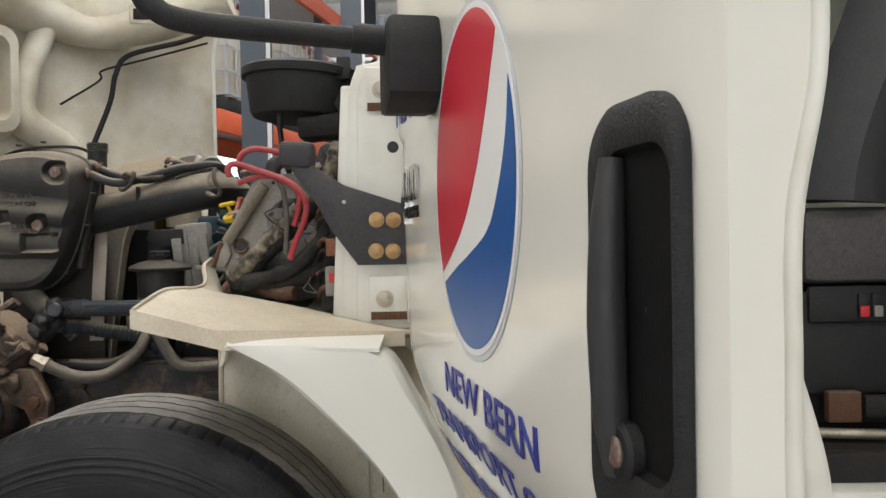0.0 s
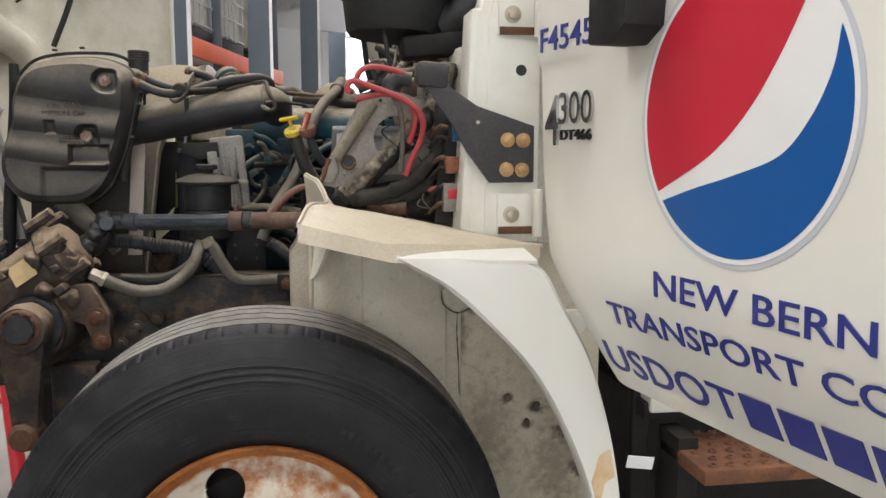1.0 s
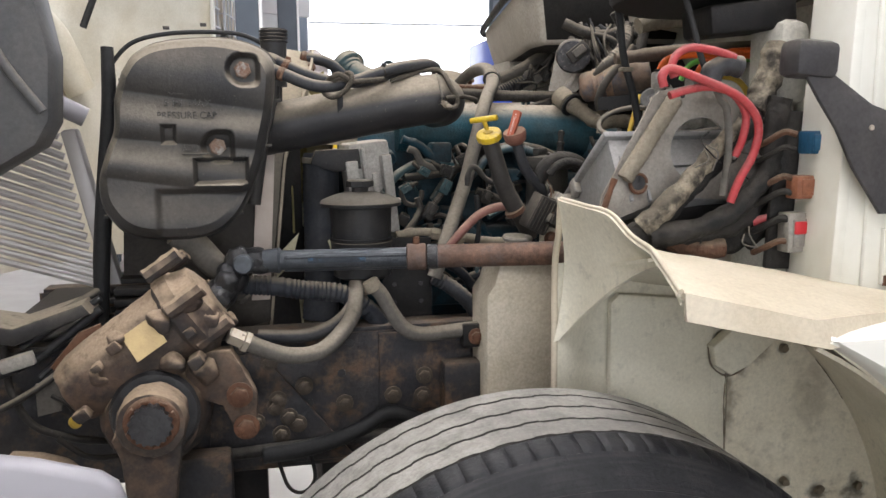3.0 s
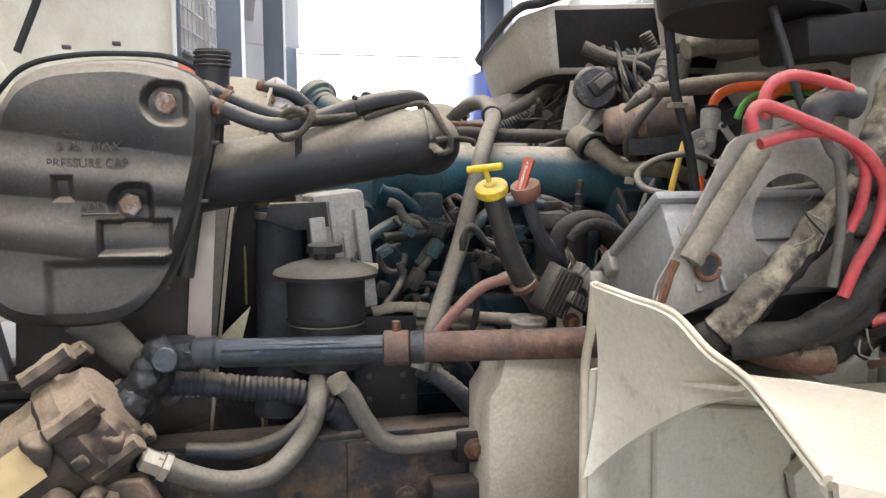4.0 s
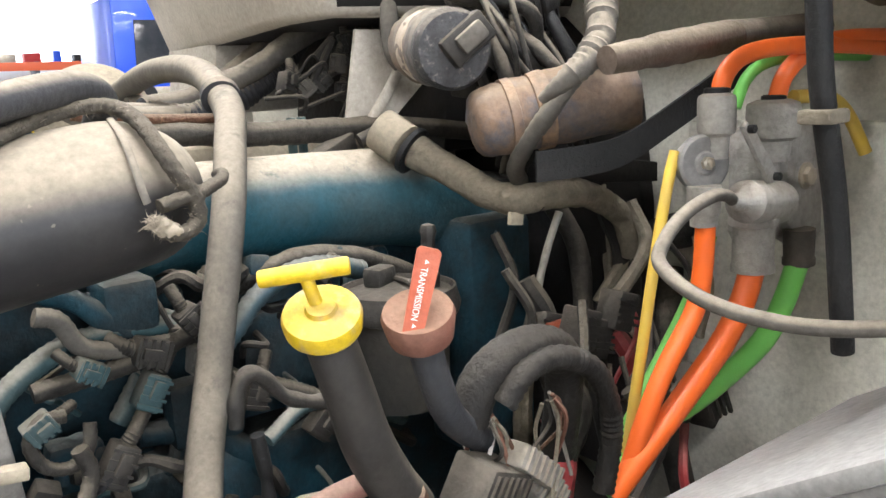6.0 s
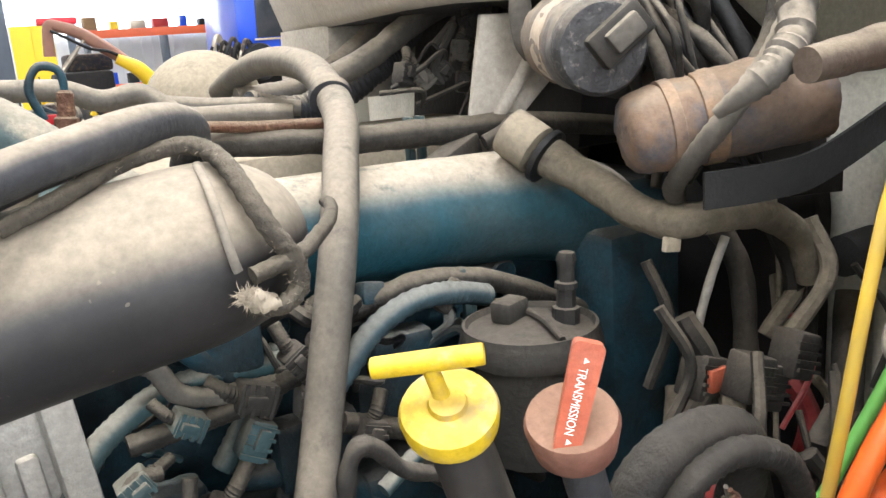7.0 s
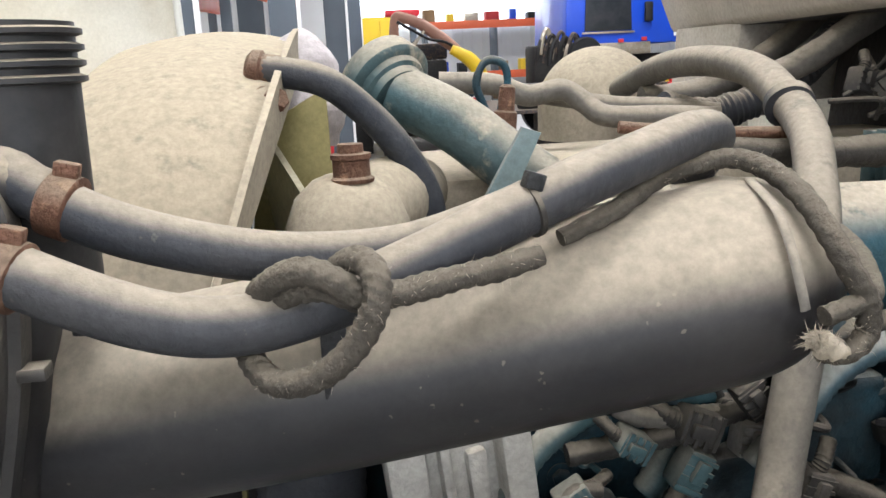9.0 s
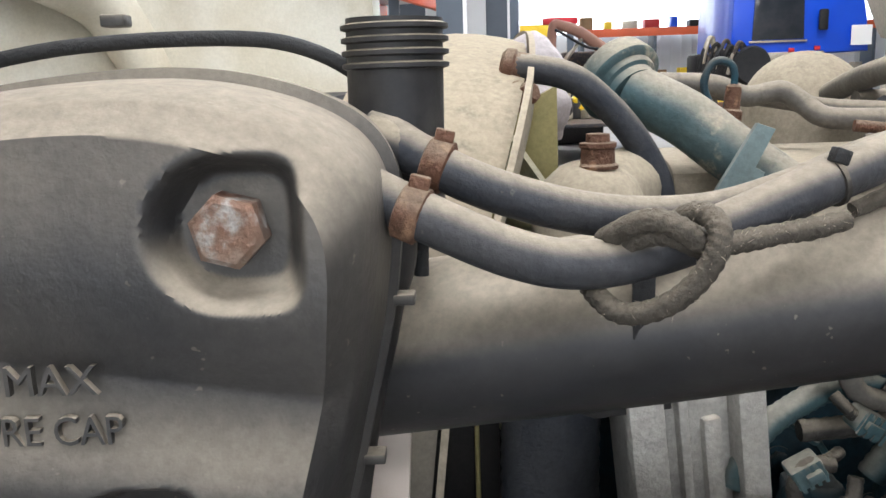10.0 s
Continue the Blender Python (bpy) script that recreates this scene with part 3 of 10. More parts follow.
def radial_wear(m, centre, lo, hi, col, streak, width=1.0):
    """Adds wear to a turned part: colour that comes and goes with the distance from its axle."""
    nt, nd = m.node_tree, m.node_tree.nodes
    bs = nd["Principled BSDF"]
    old = bs.inputs["Base Color"].links[0].from_socket
    tc = nd.new("ShaderNodeTexCoord")
    off = nd.new("ShaderNodeVectorMath")
    off.operation = "SUBTRACT"
    off.inputs[1].default_value = centre
    nt.links.new(tc.outputs["Object"], off.inputs[0])
    flat = nd.new("ShaderNodeVectorMath")
    flat.operation = "MULTIPLY"
    flat.inputs[1].default_value = (1, 0, 1)
    nt.links.new(off.outputs[0], flat.inputs[0])
    ln = nd.new("ShaderNodeVectorMath")
    ln.operation = "LENGTH"
    nt.links.new(flat.outputs[0], ln.inputs[0])
    mr = nd.new("ShaderNodeMapRange")
    mr.inputs["From Min"].default_value, mr.inputs["From Max"].default_value = lo, hi
    nt.links.new(ln.outputs["Value"], mr.inputs["Value"])
    rings = nd.new("ShaderNodeTexNoise")
    rings.noise_dimensions = "1D"
    rings.inputs["Scale"].default_value, rings.inputs["Detail"].default_value = streak, 5.0
    nt.links.new(ln.outputs["Value"], rings.inputs["W"])
    patch = nd.new("ShaderNodeTexNoise")
    patch.inputs["Scale"].default_value, patch.inputs["Detail"].default_value = 16.0, 8.0
    nt.links.new(tc.outputs["Object"], patch.inputs["Vector"])
    sm = nd.new("ShaderNodeMath")
    sm.operation = "MULTIPLY_ADD"
    nt.links.new(rings.outputs["Fac"], sm.inputs[0])
    sm.inputs[1].default_value = 0.5
    nt.links.new(patch.outputs["Fac"], sm.inputs[2])
    ad = nd.new("ShaderNodeMath")
    ad.operation = "MULTIPLY_ADD"
    nt.links.new(mr.outputs[0], ad.inputs[0])
    ad.inputs[1].default_value = width
    nt.links.new(sm.outputs[0], ad.inputs[2])
    th = nd.new("ShaderNodeMapRange")
    th.inputs["From Min"].default_value, th.inputs["From Max"].default_value = 0.82, 1.02
    nt.links.new(ad.outputs[0], th.inputs["Value"])
    mx = nd.new("ShaderNodeMix")
    mx.data_type = "RGBA"
    nt.links.new(th.outputs[0], mx.inputs["Factor"])
    nt.links.new(old, mx.inputs["A"])
    mx.inputs["B"].default_value = (*col, 1)
    nt.links.new(mx.outputs["Result"], bs.inputs["Base Color"])


radial_wear(M_TYRE, (-0.645, 1.5, 0.474), 0.30, 0.50, (0.022, 0.022, 0.023), 160.0, 0.12)
radial_wear(M_RIM, (-0.645, 1.5, 0.474), 0.225, 0.285, (0.36, 0.125, 0.025), 30.0, 0.42)
for px, py, pz, pr in ((-0.585, 2.262, 1.398, 0.012), (-0.572, 2.262, 1.390, 0.008)):
    grime_spot(M_YELLOW, (px, py, pz), pr, (0.30, 0.22, 0.09), 0.75)


# ---- the shop: floor, walls, ceiling ----
X0, X1, Y0, Y1, HIGH = -16.0, 22.0, -9.0, 30.0, 8.0
tagged(finish("floor", add_box(bmesh.new(), (X1 - X0, Y1 - Y0, 0.2), ((X0 + X1) / 2, (Y0 + Y1) / 2, -0.1), bev=0), M_CONCRETE, smooth=0), "smooth grey concrete shop floor with faint stains", "floor", kind="structure")
tagged(finish("ceiling", add_box(bmesh.new(), (X1 - X0 + 0.4, Y1 - Y0 + 0.4, 0.1), ((X0 + X1) / 2, (Y0 + Y1) / 2, HIGH + 0.055), bev=0), M_CEIL, smooth=0), "white corrugated steel roof underside", "ceiling", kind="structure")
for name, size, at in (("wall_south", (X1 - X0, 0.2, HIGH), ((X0 + X1) / 2, Y0 - 0.1, HIGH / 2)), ("wall_west", (0.2, Y1 - Y0, HIGH), (X0 - 0.1, (Y0 + Y1) / 2, HIGH / 2)), ("wall_east", (0.2, Y1 - Y0, HIGH), (X1 + 0.1, (Y0 + Y1) / 2, HIGH / 2)), ("wall_north", (X1 - X0, 0.2, HIGH), ((X0 + X1) / 2, Y1 + 0.1, HIGH / 2))):
    tagged(finish(name, add_box(bmesh.new(), size, at, bev=0), M_WALL, smooth=0), "white steel wall panels of the shop", "wall", kind="structure")

# ---- the truck ----
truck = thing("truck", "white medium-duty truck with its hood tilted open and driver door open", "truck", at=(0.3, 2.7, 0))

# wheel
WX, WZ = -0.645, 0.474


def wheel_ring(bm, profile, seg, notch=None, groove=0.0):
    rings = []
    for i, (y, r) in enumerate(profile):
        ring = []
        for k in range(seg):
            a = 2 * math.pi * k / seg
            rr = r - (0.005 if notch and i in notch and k % 6 == 0 else 0)
            y2 = y + (0.0018 * (1 if (k // 5) % 2 else -1) if groove and 3 < i < len(profile) - 6 else 0)
            ring.append(bm.verts.new((WX + rr * math.cos(a), y2, max(WZ + rr * math.sin(a), 0.003))))
        rings.append(ring)
    for i, (a, b) in enumerate(zip(rings, rings[1:])):
        for k in range(seg):
            f = bm.faces.new((a[k], a[(k + 1) % seg], b[(k + 1) % seg], b[k]))
            f.material_index = 2 if groove and profile[i + 1][0] < 1.634 else 1 if groove and min(profile[i][1], profile[i + 1][1]) < groove and 1.6 < profile[i][0] < 1.84 else 0
    return bm


wheel = part("front_wheel", wheel_ring(bmesh.new(), [(1.60, 0.285), (1.80, 0.285), (1.80, 0.255), (1.60, 0.255), (1.60, 0.285)], 64), M_RIMRUST, truck, "rusting white steel front wheel")
side = [(1.575, 0.282), (1.560, 0.292), (1.552, 0.308), (1.545, 0.35), (1.541, 0.385), (1.543, 0.41), (1.546, 0.418), (1.544, 0.424), (1.549, 0.432), (1.547, 0.437), (1.553, 0.446), (1.551, 0.451), (1.560, 0.465), (1.572, 0.485), (1.583, 0.5), (1.590, 0.506)]
for r in (0.402, 0.409, 0.4165, 0.424, 0.4315, 0.4395, 0.4475, 0.4555, 0.466):
    y = float(np.interp(r, [p[1] for p in side], [p[0] for p in side]))
    part("sidewall_rib", wheel_ring(bmesh.new(), [(y + 0.001, r - 0.0011), (y - 0.0011, r - 0.0004), (y - 0.0011, r + 0.0004), (y + 0.001, r + 0.0011)], 200), M_TYREWORN, wheel)
for k in range(14):
    a = radians(62 - 3.1 * k - (4 if k > 7 else 0))
    at = (WX + 0.352 * math.cos(a), 1.5445, WZ + 0.352 * math.sin(a))
    box("raised_mark", (0.013, 0.003, 0.022 if k % 3 else 0.016), at, M_TYRE, wheel, rot=(0, 90 - math.degrees(a), 0), bev=0.001)
part("tyre", wheel_ring(bmesh.new(), side, 200), M_TYRE, wheel, "worn black truck tyre sidewall")
tread = [(1.590, 0.506), (1.598, 0.513)]
y = 1.598
for w in (0.034, 0.046, 0.046, 0.046, 0.034):
    tread += [(y + w, 0.5165)]
    if w != 0.034 or y < 1.62:
        tread += [(y + w + 0.0015, 0.503), (y + w + 0.0055, 0.503), (y + w + 0.007, 0.5165)]
    y += w + 0.008
tread += [(1.850, 0.510), (1.870, 0.49), (1.88, 0.42), (1.86, 0.32), (1.80, 0.285)]
part("tyre_tread", wheel_ring(bmesh.new(), tread, 600, notch={0, 1}, groove=0.51), [M_TREAD, M_GROOVE, M_TYRE], wheel, "dusty grooved tyre tread")


def disc(bm, prof, holes, seg=160):
    """A dished disc with round hand holes; vertices near a hole are drawn to its rim."""
    rings = []
    rs = [p[1] for p in prof]
    fine = np.linspace(rs[0], rs[-1], 46)
    ys = np.interp(-fine, [-r for r in rs], [p[0] for p in prof])
    for y, r in zip(ys, fine):
        rings.append([Vector((WX + r * math.cos(2 * math.pi * k / seg), y, WZ + r * math.sin(2 * math.pi * k / seg))) for k in range(seg)])
    for ring in rings:
        for p in ring:
            for hx, hz, hr in holes:
                d = Vector((p.x - hx, 0, p.z - hz))
                if abs(d.length - hr) < 0.0045:
                    d = d.normalized() * hr
                    p.x, p.z = hx + d.x, hz + d.z
    vs = [[bm.verts.new(p) for p in ring] for ring in rings]
    for i in range(len(rings) - 1):
        for k in range(seg):
            q = (vs[i][k], vs[i][(k + 1) % seg], vs[i + 1][(k + 1) % seg], vs[i + 1][k])
            c = sum((v.co for v in q), Vector()) / 4
            if all((c.x - hx) ** 2 + (c.z - hz) ** 2 > hr * hr for hx, hz, hr in holes):
                bm.faces.new(q)
    bm.normal_update()
    bmesh.ops.solidify(bm, geom=bm.faces[:], thickness=0.008)
    return bm


holes = [(WX + 0.198 * math.cos(a), WZ + 0.198 * math.sin(a), 0.040) for a in (radians(110 + 180 * k) for k in range(2))]
part("rim_disc", disc(bmesh.new(), [(1.60, 0.279), (1.618, 0.258), (1.622, 0.24), (1.612, 0.2), (1.597, 0.165), (1.588, 0.15), (1.586, 0.06)], holes), M_RIM, wheel, "white painted disc with rust bleeding from the edges")
part("rim_flange", wheel_ring(bmesh.new(), [(1.576, 0.286), (1.560, 0.290), (1.550, 0.291), (1.545, 0.288), (1.548, 0.283), (1.566, 0.279), (1.585, 0.276), (1.606, 0.272)], 160), M_RIMRUST, wheel, "rust-stained rim flange")
for k in range(10):
    a = radians(18 + 36 * k)
    bolt("lug_nut", (WX + 0.112 * math.cos(a), 1.587, WZ + 0.112 * math.sin(a)), (0, -1, 0), 0.0165, M_RUST, wheel, "rusty lug nut", h=0.022)
lathe("hub", (WX, 1.59, WZ), (0, -1, 0), [(0, 0.075), (0.05, 0.072), (0.062, 0.055), (0.064, 0.0)], M_RUST, wheel)
lathe("brake_drum", (WX, 1.66, WZ), (0, 1, 0), [(0, 0.0), (0.0, 0.20), (0.02, 0.215), (0.16, 0.215), (0.17, 0.1)], M_DARK, wheel)
rod("axle", (WX, 1.8, WZ), (WX, 3.6, WZ), 0.055, M_FRAME, truck, "grimy front axle beam")

# frame rails
for yy, w in ((2.35, 0.075), (3.02, 0.075)):
    prism("frame_rail", [(-1.62, 0.70), (3.4, 0.70), (3.4, 0.975), (-1.62, 0.975)], yy, yy + 0.010, M_FRAME, truck, "black grimy frame rail web")
    box("rail_flange", (5.0, w, 0.010), (0.89, yy + 0.0385 + 0.001, 0.980), M_FRAME, truck, bev=0.002)
    box("rail_flange", (5.0, w, 0.010), (0.89, yy + 0.0385 + 0.001, 0.695), M_FRAME, truck, bev=0.002)
prism("fish_plate", [(-1.16, 0.70), (-1.14, 0.93), (-1.05, 0.95), (-0.93, 0.80), (-0.86, 0.71)], 2.338, 2.349, M_FRAME, truck)
prism("splice_plate", [(-0.80, 0.80), (-0.80, 0.972), (-0.60, 0.972), (-0.60, 0.80)], 2.338, 2.349, M_FRAME, truck)
M_BOLTGRIME = mat("grimy_bolt", (0.075, 0.058, 0.043), 0.6, col2=(0.03, 0.026, 0.023), scale=60, bump=0.4, dust=0.7, dustcol=(0.30, 0.25, 0.19))
for x, z in ((-1.029, 0.928), (-1.015, 0.845), (-0.993, 0.806), (-0.703, 0.874), (-0.772, 0.836), (-0.708, 0.83), (-0.876, 0.826), (-1.087, 0.889), (-1.02, 0.83), (-0.975, 0.79), (-1.01, 0.77), (-0.96, 0.87), (-0.65, 0.86), (-1.06, 0.80)):
    bolt("frame_bolt", (x, 2.337, z), (0, -1, 0), 0.0130, M_BOLTGRIME, truck)
# Dark discs in place of drilled holes; the holes' shade is their colour.
for x, z in ((-0.95, 0.828), (-0.88, 0.888), (-0.86, 0.952), (-0.64, 0.93)):
    rod("frame_hole", (x, 2.349, z), (x, 2.3475, z), 0.009, M_GREASE, truck)
box("front_crossmember", (0.16, 0.62, 0.30), (-1.50, 2.70, 0.84), M_DARK, truck, bev=0.01)
box("oil_pan", (0.75, 0.42, 0.28), (-0.55, 2.70, 0.66), M_DARK, truck, bev=0.03)

# engine
engine = part("engine", add_box(bmesh.new(), (0.80, 0.44, 0.60), (-0.40, 2.90, 1.10), bev=0.015), M_TEALDARK, truck, "teal painted diesel engine coated with dust and grime")
part("valve_cover", add_box(bmesh.new(), (0.74, 0.26, 0.075), (-0.40, 2.93, 1.435), bev=0.02), M_DUSTY, engine, "dust-covered valve cover")
man = add_tube(bmesh.new(), [(-0.70, 2.665, 1.405), (-0.5, 2.665, 1.405), (-0.33, 2.662, 1.402), (-0.24, 2.655, 1.395), (-0.17, 2.65, 1.37), (-0.135, 2.65, 1.31), (-0.13, 2.65, 1.20), (-0.13, 2.65, 1.10)], [0.058, 0.058, 0.058, 0.06, 0.06, 0.056, 0.055, 0.055], seg=28)
part("intake_manifold", man, M_TEAL, engine, "teal intake pipe dusted on top")

# Filler panel added to cover a bright gap ahead of the engine.
part("timing_cover", add_box(bmesh.new(), (0.06, 0.42, 0.46), (-0.835, 2.93, 1.12), bev=0.012), M_TEALDARK, engine, "dark teal panel added to close the engine front")

# charge air pipe
part("charge_air_pipe", add_tube(bmesh.new(), [(-1.06, 2.464, 1.395), (-0.95, 2.441, 1.4145), (-0.85, 2.421, 1.4325), (-0.75, 2.405, 1.451), (-0.676, 2.396, 1.4630), (-0.654, 2.404, 1.4645), (-0.638, 2.428, 1.461), (-0.630, 2.466, 1.457), (-0.628, 2.55, 1.452)], [0.0545, 0.0535, 0.053, 0.0525, 0.052, 0.0515, 0.051, 0.050, 0.048], seg=48, n=10), M_PIPE, truck, "black plastic charge air pipe with dust on top")

box("pipe_flange_foot", (0.05, 0.06, 0.05), (-0.605, 2.60, 1.345), M_TEALDARK, truck, bev=0.008)

prism("fan_blade_tip", [(-0.945, 1.16), (-1.005, 1.10), (-1.005, 1.05), (-0.965, 1.085)], 2.62, 2.626, M_FAN, truck, "cream fan blade tip", bev=0.001)
# coolant tank
TANK = [(-1.281, 1.513), (-1.255, 1.548), (-1.204, 1.570), (-1.102, 1.578), (-1.03, 1.562), (-0.998, 1.53), (-0.999, 1.47), (-1.013, 1.404), (-1.037, 1.317), (-1.082, 1.231), (-1.147, 1.192), (-1.27, 1.196), (-1.323, 1.242), (-1.334, 1.3), (-1.318, 1.36), (-1.301, 1.404), (-1.297, 1.46)]
TC = Vector((-1.16, 0, 1.40))


def ease(t):
    return t * t * (3 - 2 * t)


def pit(x, z, x0, x1, z0, z1, soft):
    """1 inside a box, falling softly to 0 outside it."""
    d = max(x0 - x, x - x1, z0 - z, z - z1)
    return ease(min(max(-d / soft, 0), 1))


def lobe(z, top, foot):
    """A moulded belly between two creases, fullest below its middle."""
    t = min(max((top - z) / (top - foot), 0), 1)
    return math.sin(math.pi * t ** 1.7)


def tank_front(x, z, k):
    """How far the moulded front stands out: four bellies, bolt pockets, a slot and a low recess."""
    slope = 0.15 * (x + 1.29)
    c1, c2, c3 = 1.478 - slope, 1.388 - 0.10 * (x + 1.29), 1.312 - 0.16 * (x + 1.29)
    if z > c1:
        y = 2.286 - 0.013 * lobe(z, 1.60, c1)
    elif z > c2:
        y = 2.286 - 0.012 * lobe(z, c1, c2)
    elif z > c3:
        y = 2.286 - 0.011 * lobe(z, c2, c3)
    else:
        y = 2.286 - 0.010 * lobe(z, c3, 1.17)
    for bx, bz, rr in ((-1.058, 1.514, 0.0235), (-1.110, 1.370, 0.0225)):
        d = math.hypot(x - bx, z - bz) if x < bx else (abs(x - bx) ** 5 + abs(z - bz) ** 5) ** 0.2
        y += 0.022 * ease(1 - min(max((d - rr + 0.001) / 0.012, 0), 1))
    y += 0.024 * pit(x, z, -1.158, -1.052, 1.296, 1.350, 0.009)
    y += 0.012 * pit(x, z, -1.214, -1.182, 1.374, 1.414, 0.010)
    y += 0.013 * pit(x, z, -1.232, -1.03, 1.19, 1.294, 0.016)
    return y


def tank_mesh():
    bm = bmesh.new()
    out = smooth_path([(p[0], 0, p[1]) for p in TANK + TANK[:1]], 22)[:-1]
    n = len(out)
    levels = [(0.0, 2.475), (0.94, 2.47), (1.0, 2.455), (1.0, 2.382), (1.03, 2.380), (1.03, 2.366), (1.0, 2.364), (1.0, 2.335), (0.985, 2.312), (0.955, 2.296)]
    rings = []
    for s, y in levels[1:]:
        rings.append([bm.verts.new((TC.x + (p.x - TC.x) * s, y, TC.z + (p.z - TC.z) * s)) for p in out])
    for j in range(1, 121):
        s = 0.955 * (1 - j / 121)
        k = min(j / 10, 1)
        ring = []
        for p in out:
            x, z = TC.x + (p.x - TC.x) * s, TC.z + (p.z - TC.z) * s
            ring.append(bm.verts.new((x, 2.296 + (tank_front(x, z, k) - 2.296) * k, z)))
        rings.append(ring)
    for a, b in zip(rings, rings[1:]):
        for k in range(n):
            bm.faces.new((a[k], a[(k + 1) % n], b[(k + 1) % n], b[k]))
    bm.faces.new(rings[0][::-1])
    bm.faces.new(rings[-1])
    bmesh.ops.recalc_face_normals(bm, faces=bm.faces[:])
    return bm


tank = part("coolant_tank", tank_mesh(), M_TANK, truck, "black moulded coolant tank with raised lettering, dusty")
for x, z in ((-1.058, 1.514), (-1.110, 1.370)):
    bolt("tank_bolt", (x, 2.299, z), (0, -1, 0), 0.0165, M_HEX, tank, "weathered hexagon bolt", washer=False, h=0.016)
UPRIGHT = Matrix.Rotation(radians(90), 4, "X")
for text, x, y, z, h, w in (("MAX", -1.176, 2.281, 1.523, 0.015, 0.036), ("CAUTION", -1.195, 2.283, 1.468, 0.0135, 0.062), ("5 PS  MAX", -1.203, 2.279, 1.446, 0.0135, 0.085), ("PRESSURE CAP", -1.216, 2.279, 1.423, 0.0135, 0.107), ("ADD", -1.176, 2.279, 1.362, 0.013, 0.031)):
    words("raised_lettering", text, h * 1.4, Matrix.Translation((x, y, z)) @ UPRIGHT, M_TANK, tank, depth=0.0018, width=w)
box("level_mark", (0.077, 0.004, 0.003), (-1.157, 2.281, 1.5165), M_TANK, tank, bev=0.001)
box("level_mark", (0.05, 0.004, 0.003), (-1.150, 2.279, 1.357), M_TANK, tank, bev=0.001)
for x, z in ((-0.992, 1.46), (-1.012, 1.37), (-1.045, 1.30), (-1.075, 1.235), (-1.305, 1.39), (-1.287, 1.50), (-1.20, 1.60), (-1.13, 1.607), (-1.33, 1.235)):
    box("seam_tab", (0.012, 0.012, 0.006), (x, 2.371, z), M_TANK, tank, bev=0.001)

# radiator support and rubber seal
prism("radiator_edge_strip", [(-1.036, 1.36), (-0.998, 1.36), (-1.020, 1.03), (-1.060, 1.03)], 2.478, 2.486, M_STRIP, truck, "dusty pinkish radiator edge strip")
# Dark sheet added to hide the bright background behind the edge strip.
prism("radiator_shadow_panel", [(-1.12, 1.36), (-0.93, 1.36), (-0.93, 1.0), (-1.12, 1.0)], 2.72, 2.73, M_DARK, truck, "dark panel added to block the gap by the radiator")
tube("rubber_seal", [(-1.315, 2.40, 1.565), (-1.318, 2.40, 1.45), (-1.335, 2.405, 1.30), (-1.352, 2.41, 1.15), (-1.362, 2.415, 1.0)], [0.012, 0.015, 0.017, 0.017, 0.014], M_BLACKCLEAN, truck, "black rubber side seal", flat=1.2)
prism("radiator_side_panel", [(-1.33, 1.0), (-1.30, 1.53), (-1.27, 1.56), (-1.02, 1.545), (-1.02, 0.98), (-1.10, 0.96)], 2.49, 2.51, M_RADSIDE, truck, "dark grimy radiator side panel")
box("radiator_core", (0.09, 1.05, 0.60), (-1.20, 3.05, 1.25), M_DARK, truck, "dark radiator core", bev=0.004)
tube("tank_top_gasket", [(-1.325, 2.43, 1.52), (-1.275, 2.43, 1.575), (-1.20, 2.43, 1.596), (-1.10, 2.43, 1.600), (-1.045, 2.43, 1.592), (-1.005, 2.425, 1.565), (-0.985, 2.42, 1.52), (-0.985, 2.42, 1.46)], 0.0032, M_BLACKCLEAN, truck, "black rubber gasket strip", flat=1.4)

# steering gear
gear = part("steering_gear", add_lathe(bmesh.new(), (-1.385, 2.235, 0.918), (0.27, 0.01, 0.185), [(-0.01, 0.03), (0.0, 0.056), (0.03, 0.066), (0.05, 0.070), (0.225, 0.075), (0.233, 0.085), (0.262, 0.087), (0.268, 0.079), (0.298, 0.071), (0.308, 0.048)], 36), M_GEAR, truck, "rust-brown cast steering gear coated in dirt")
lathe("sector_housing", (-1.245, 2.30, 0.872), (0, -1, 0), [(0, 0.105), (0.07, 0.10), (0.105, 0.088), (0.125, 0.082), (0.128, 0.06)], M_GEAR, gear, seg=36)
lathe("sector_seal", (-1.238, 2.185, 0.890), (0, -1, 0), [(0, 0.078), (0.012, 0.080), (0.020, 0.074), (0.022, 0.062)], M_GREASE, gear, "greasy shaft seal", seg=36)
lathe("arm_boss", (-1.235, 2.15, 0.898), (0, -1, 0), [(0, 0.058), (0.06, 0.060), (0.070, 0.056), (0.072, 0.042)], M_GEAR, gear, seg=32)
lathe("retaining_ring", (-1.234, 2.088, 0.903), (0, -1, 0), [(0, 0.048), (0.010, 0.047), (0.013, 0.044), (0.014, 0.034)], M_RUST, gear, "rusty retaining ring", seg=28)
ss = bmesh.new()
spl = [(-1.234 + (0.0365 if k % 2 else 0.0325) * math.cos(k * math.pi / 18), 0.904 + (0.0365 if k % 2 else 0.0325) * math.sin(k * math.pi / 18)) for k in range(36)]
add_prism(ss, spl, 2.056, 2.10, "xz", 0.0)
part("sector_shaft", ss, M_GREASE, gear, "dark splined shaft end")
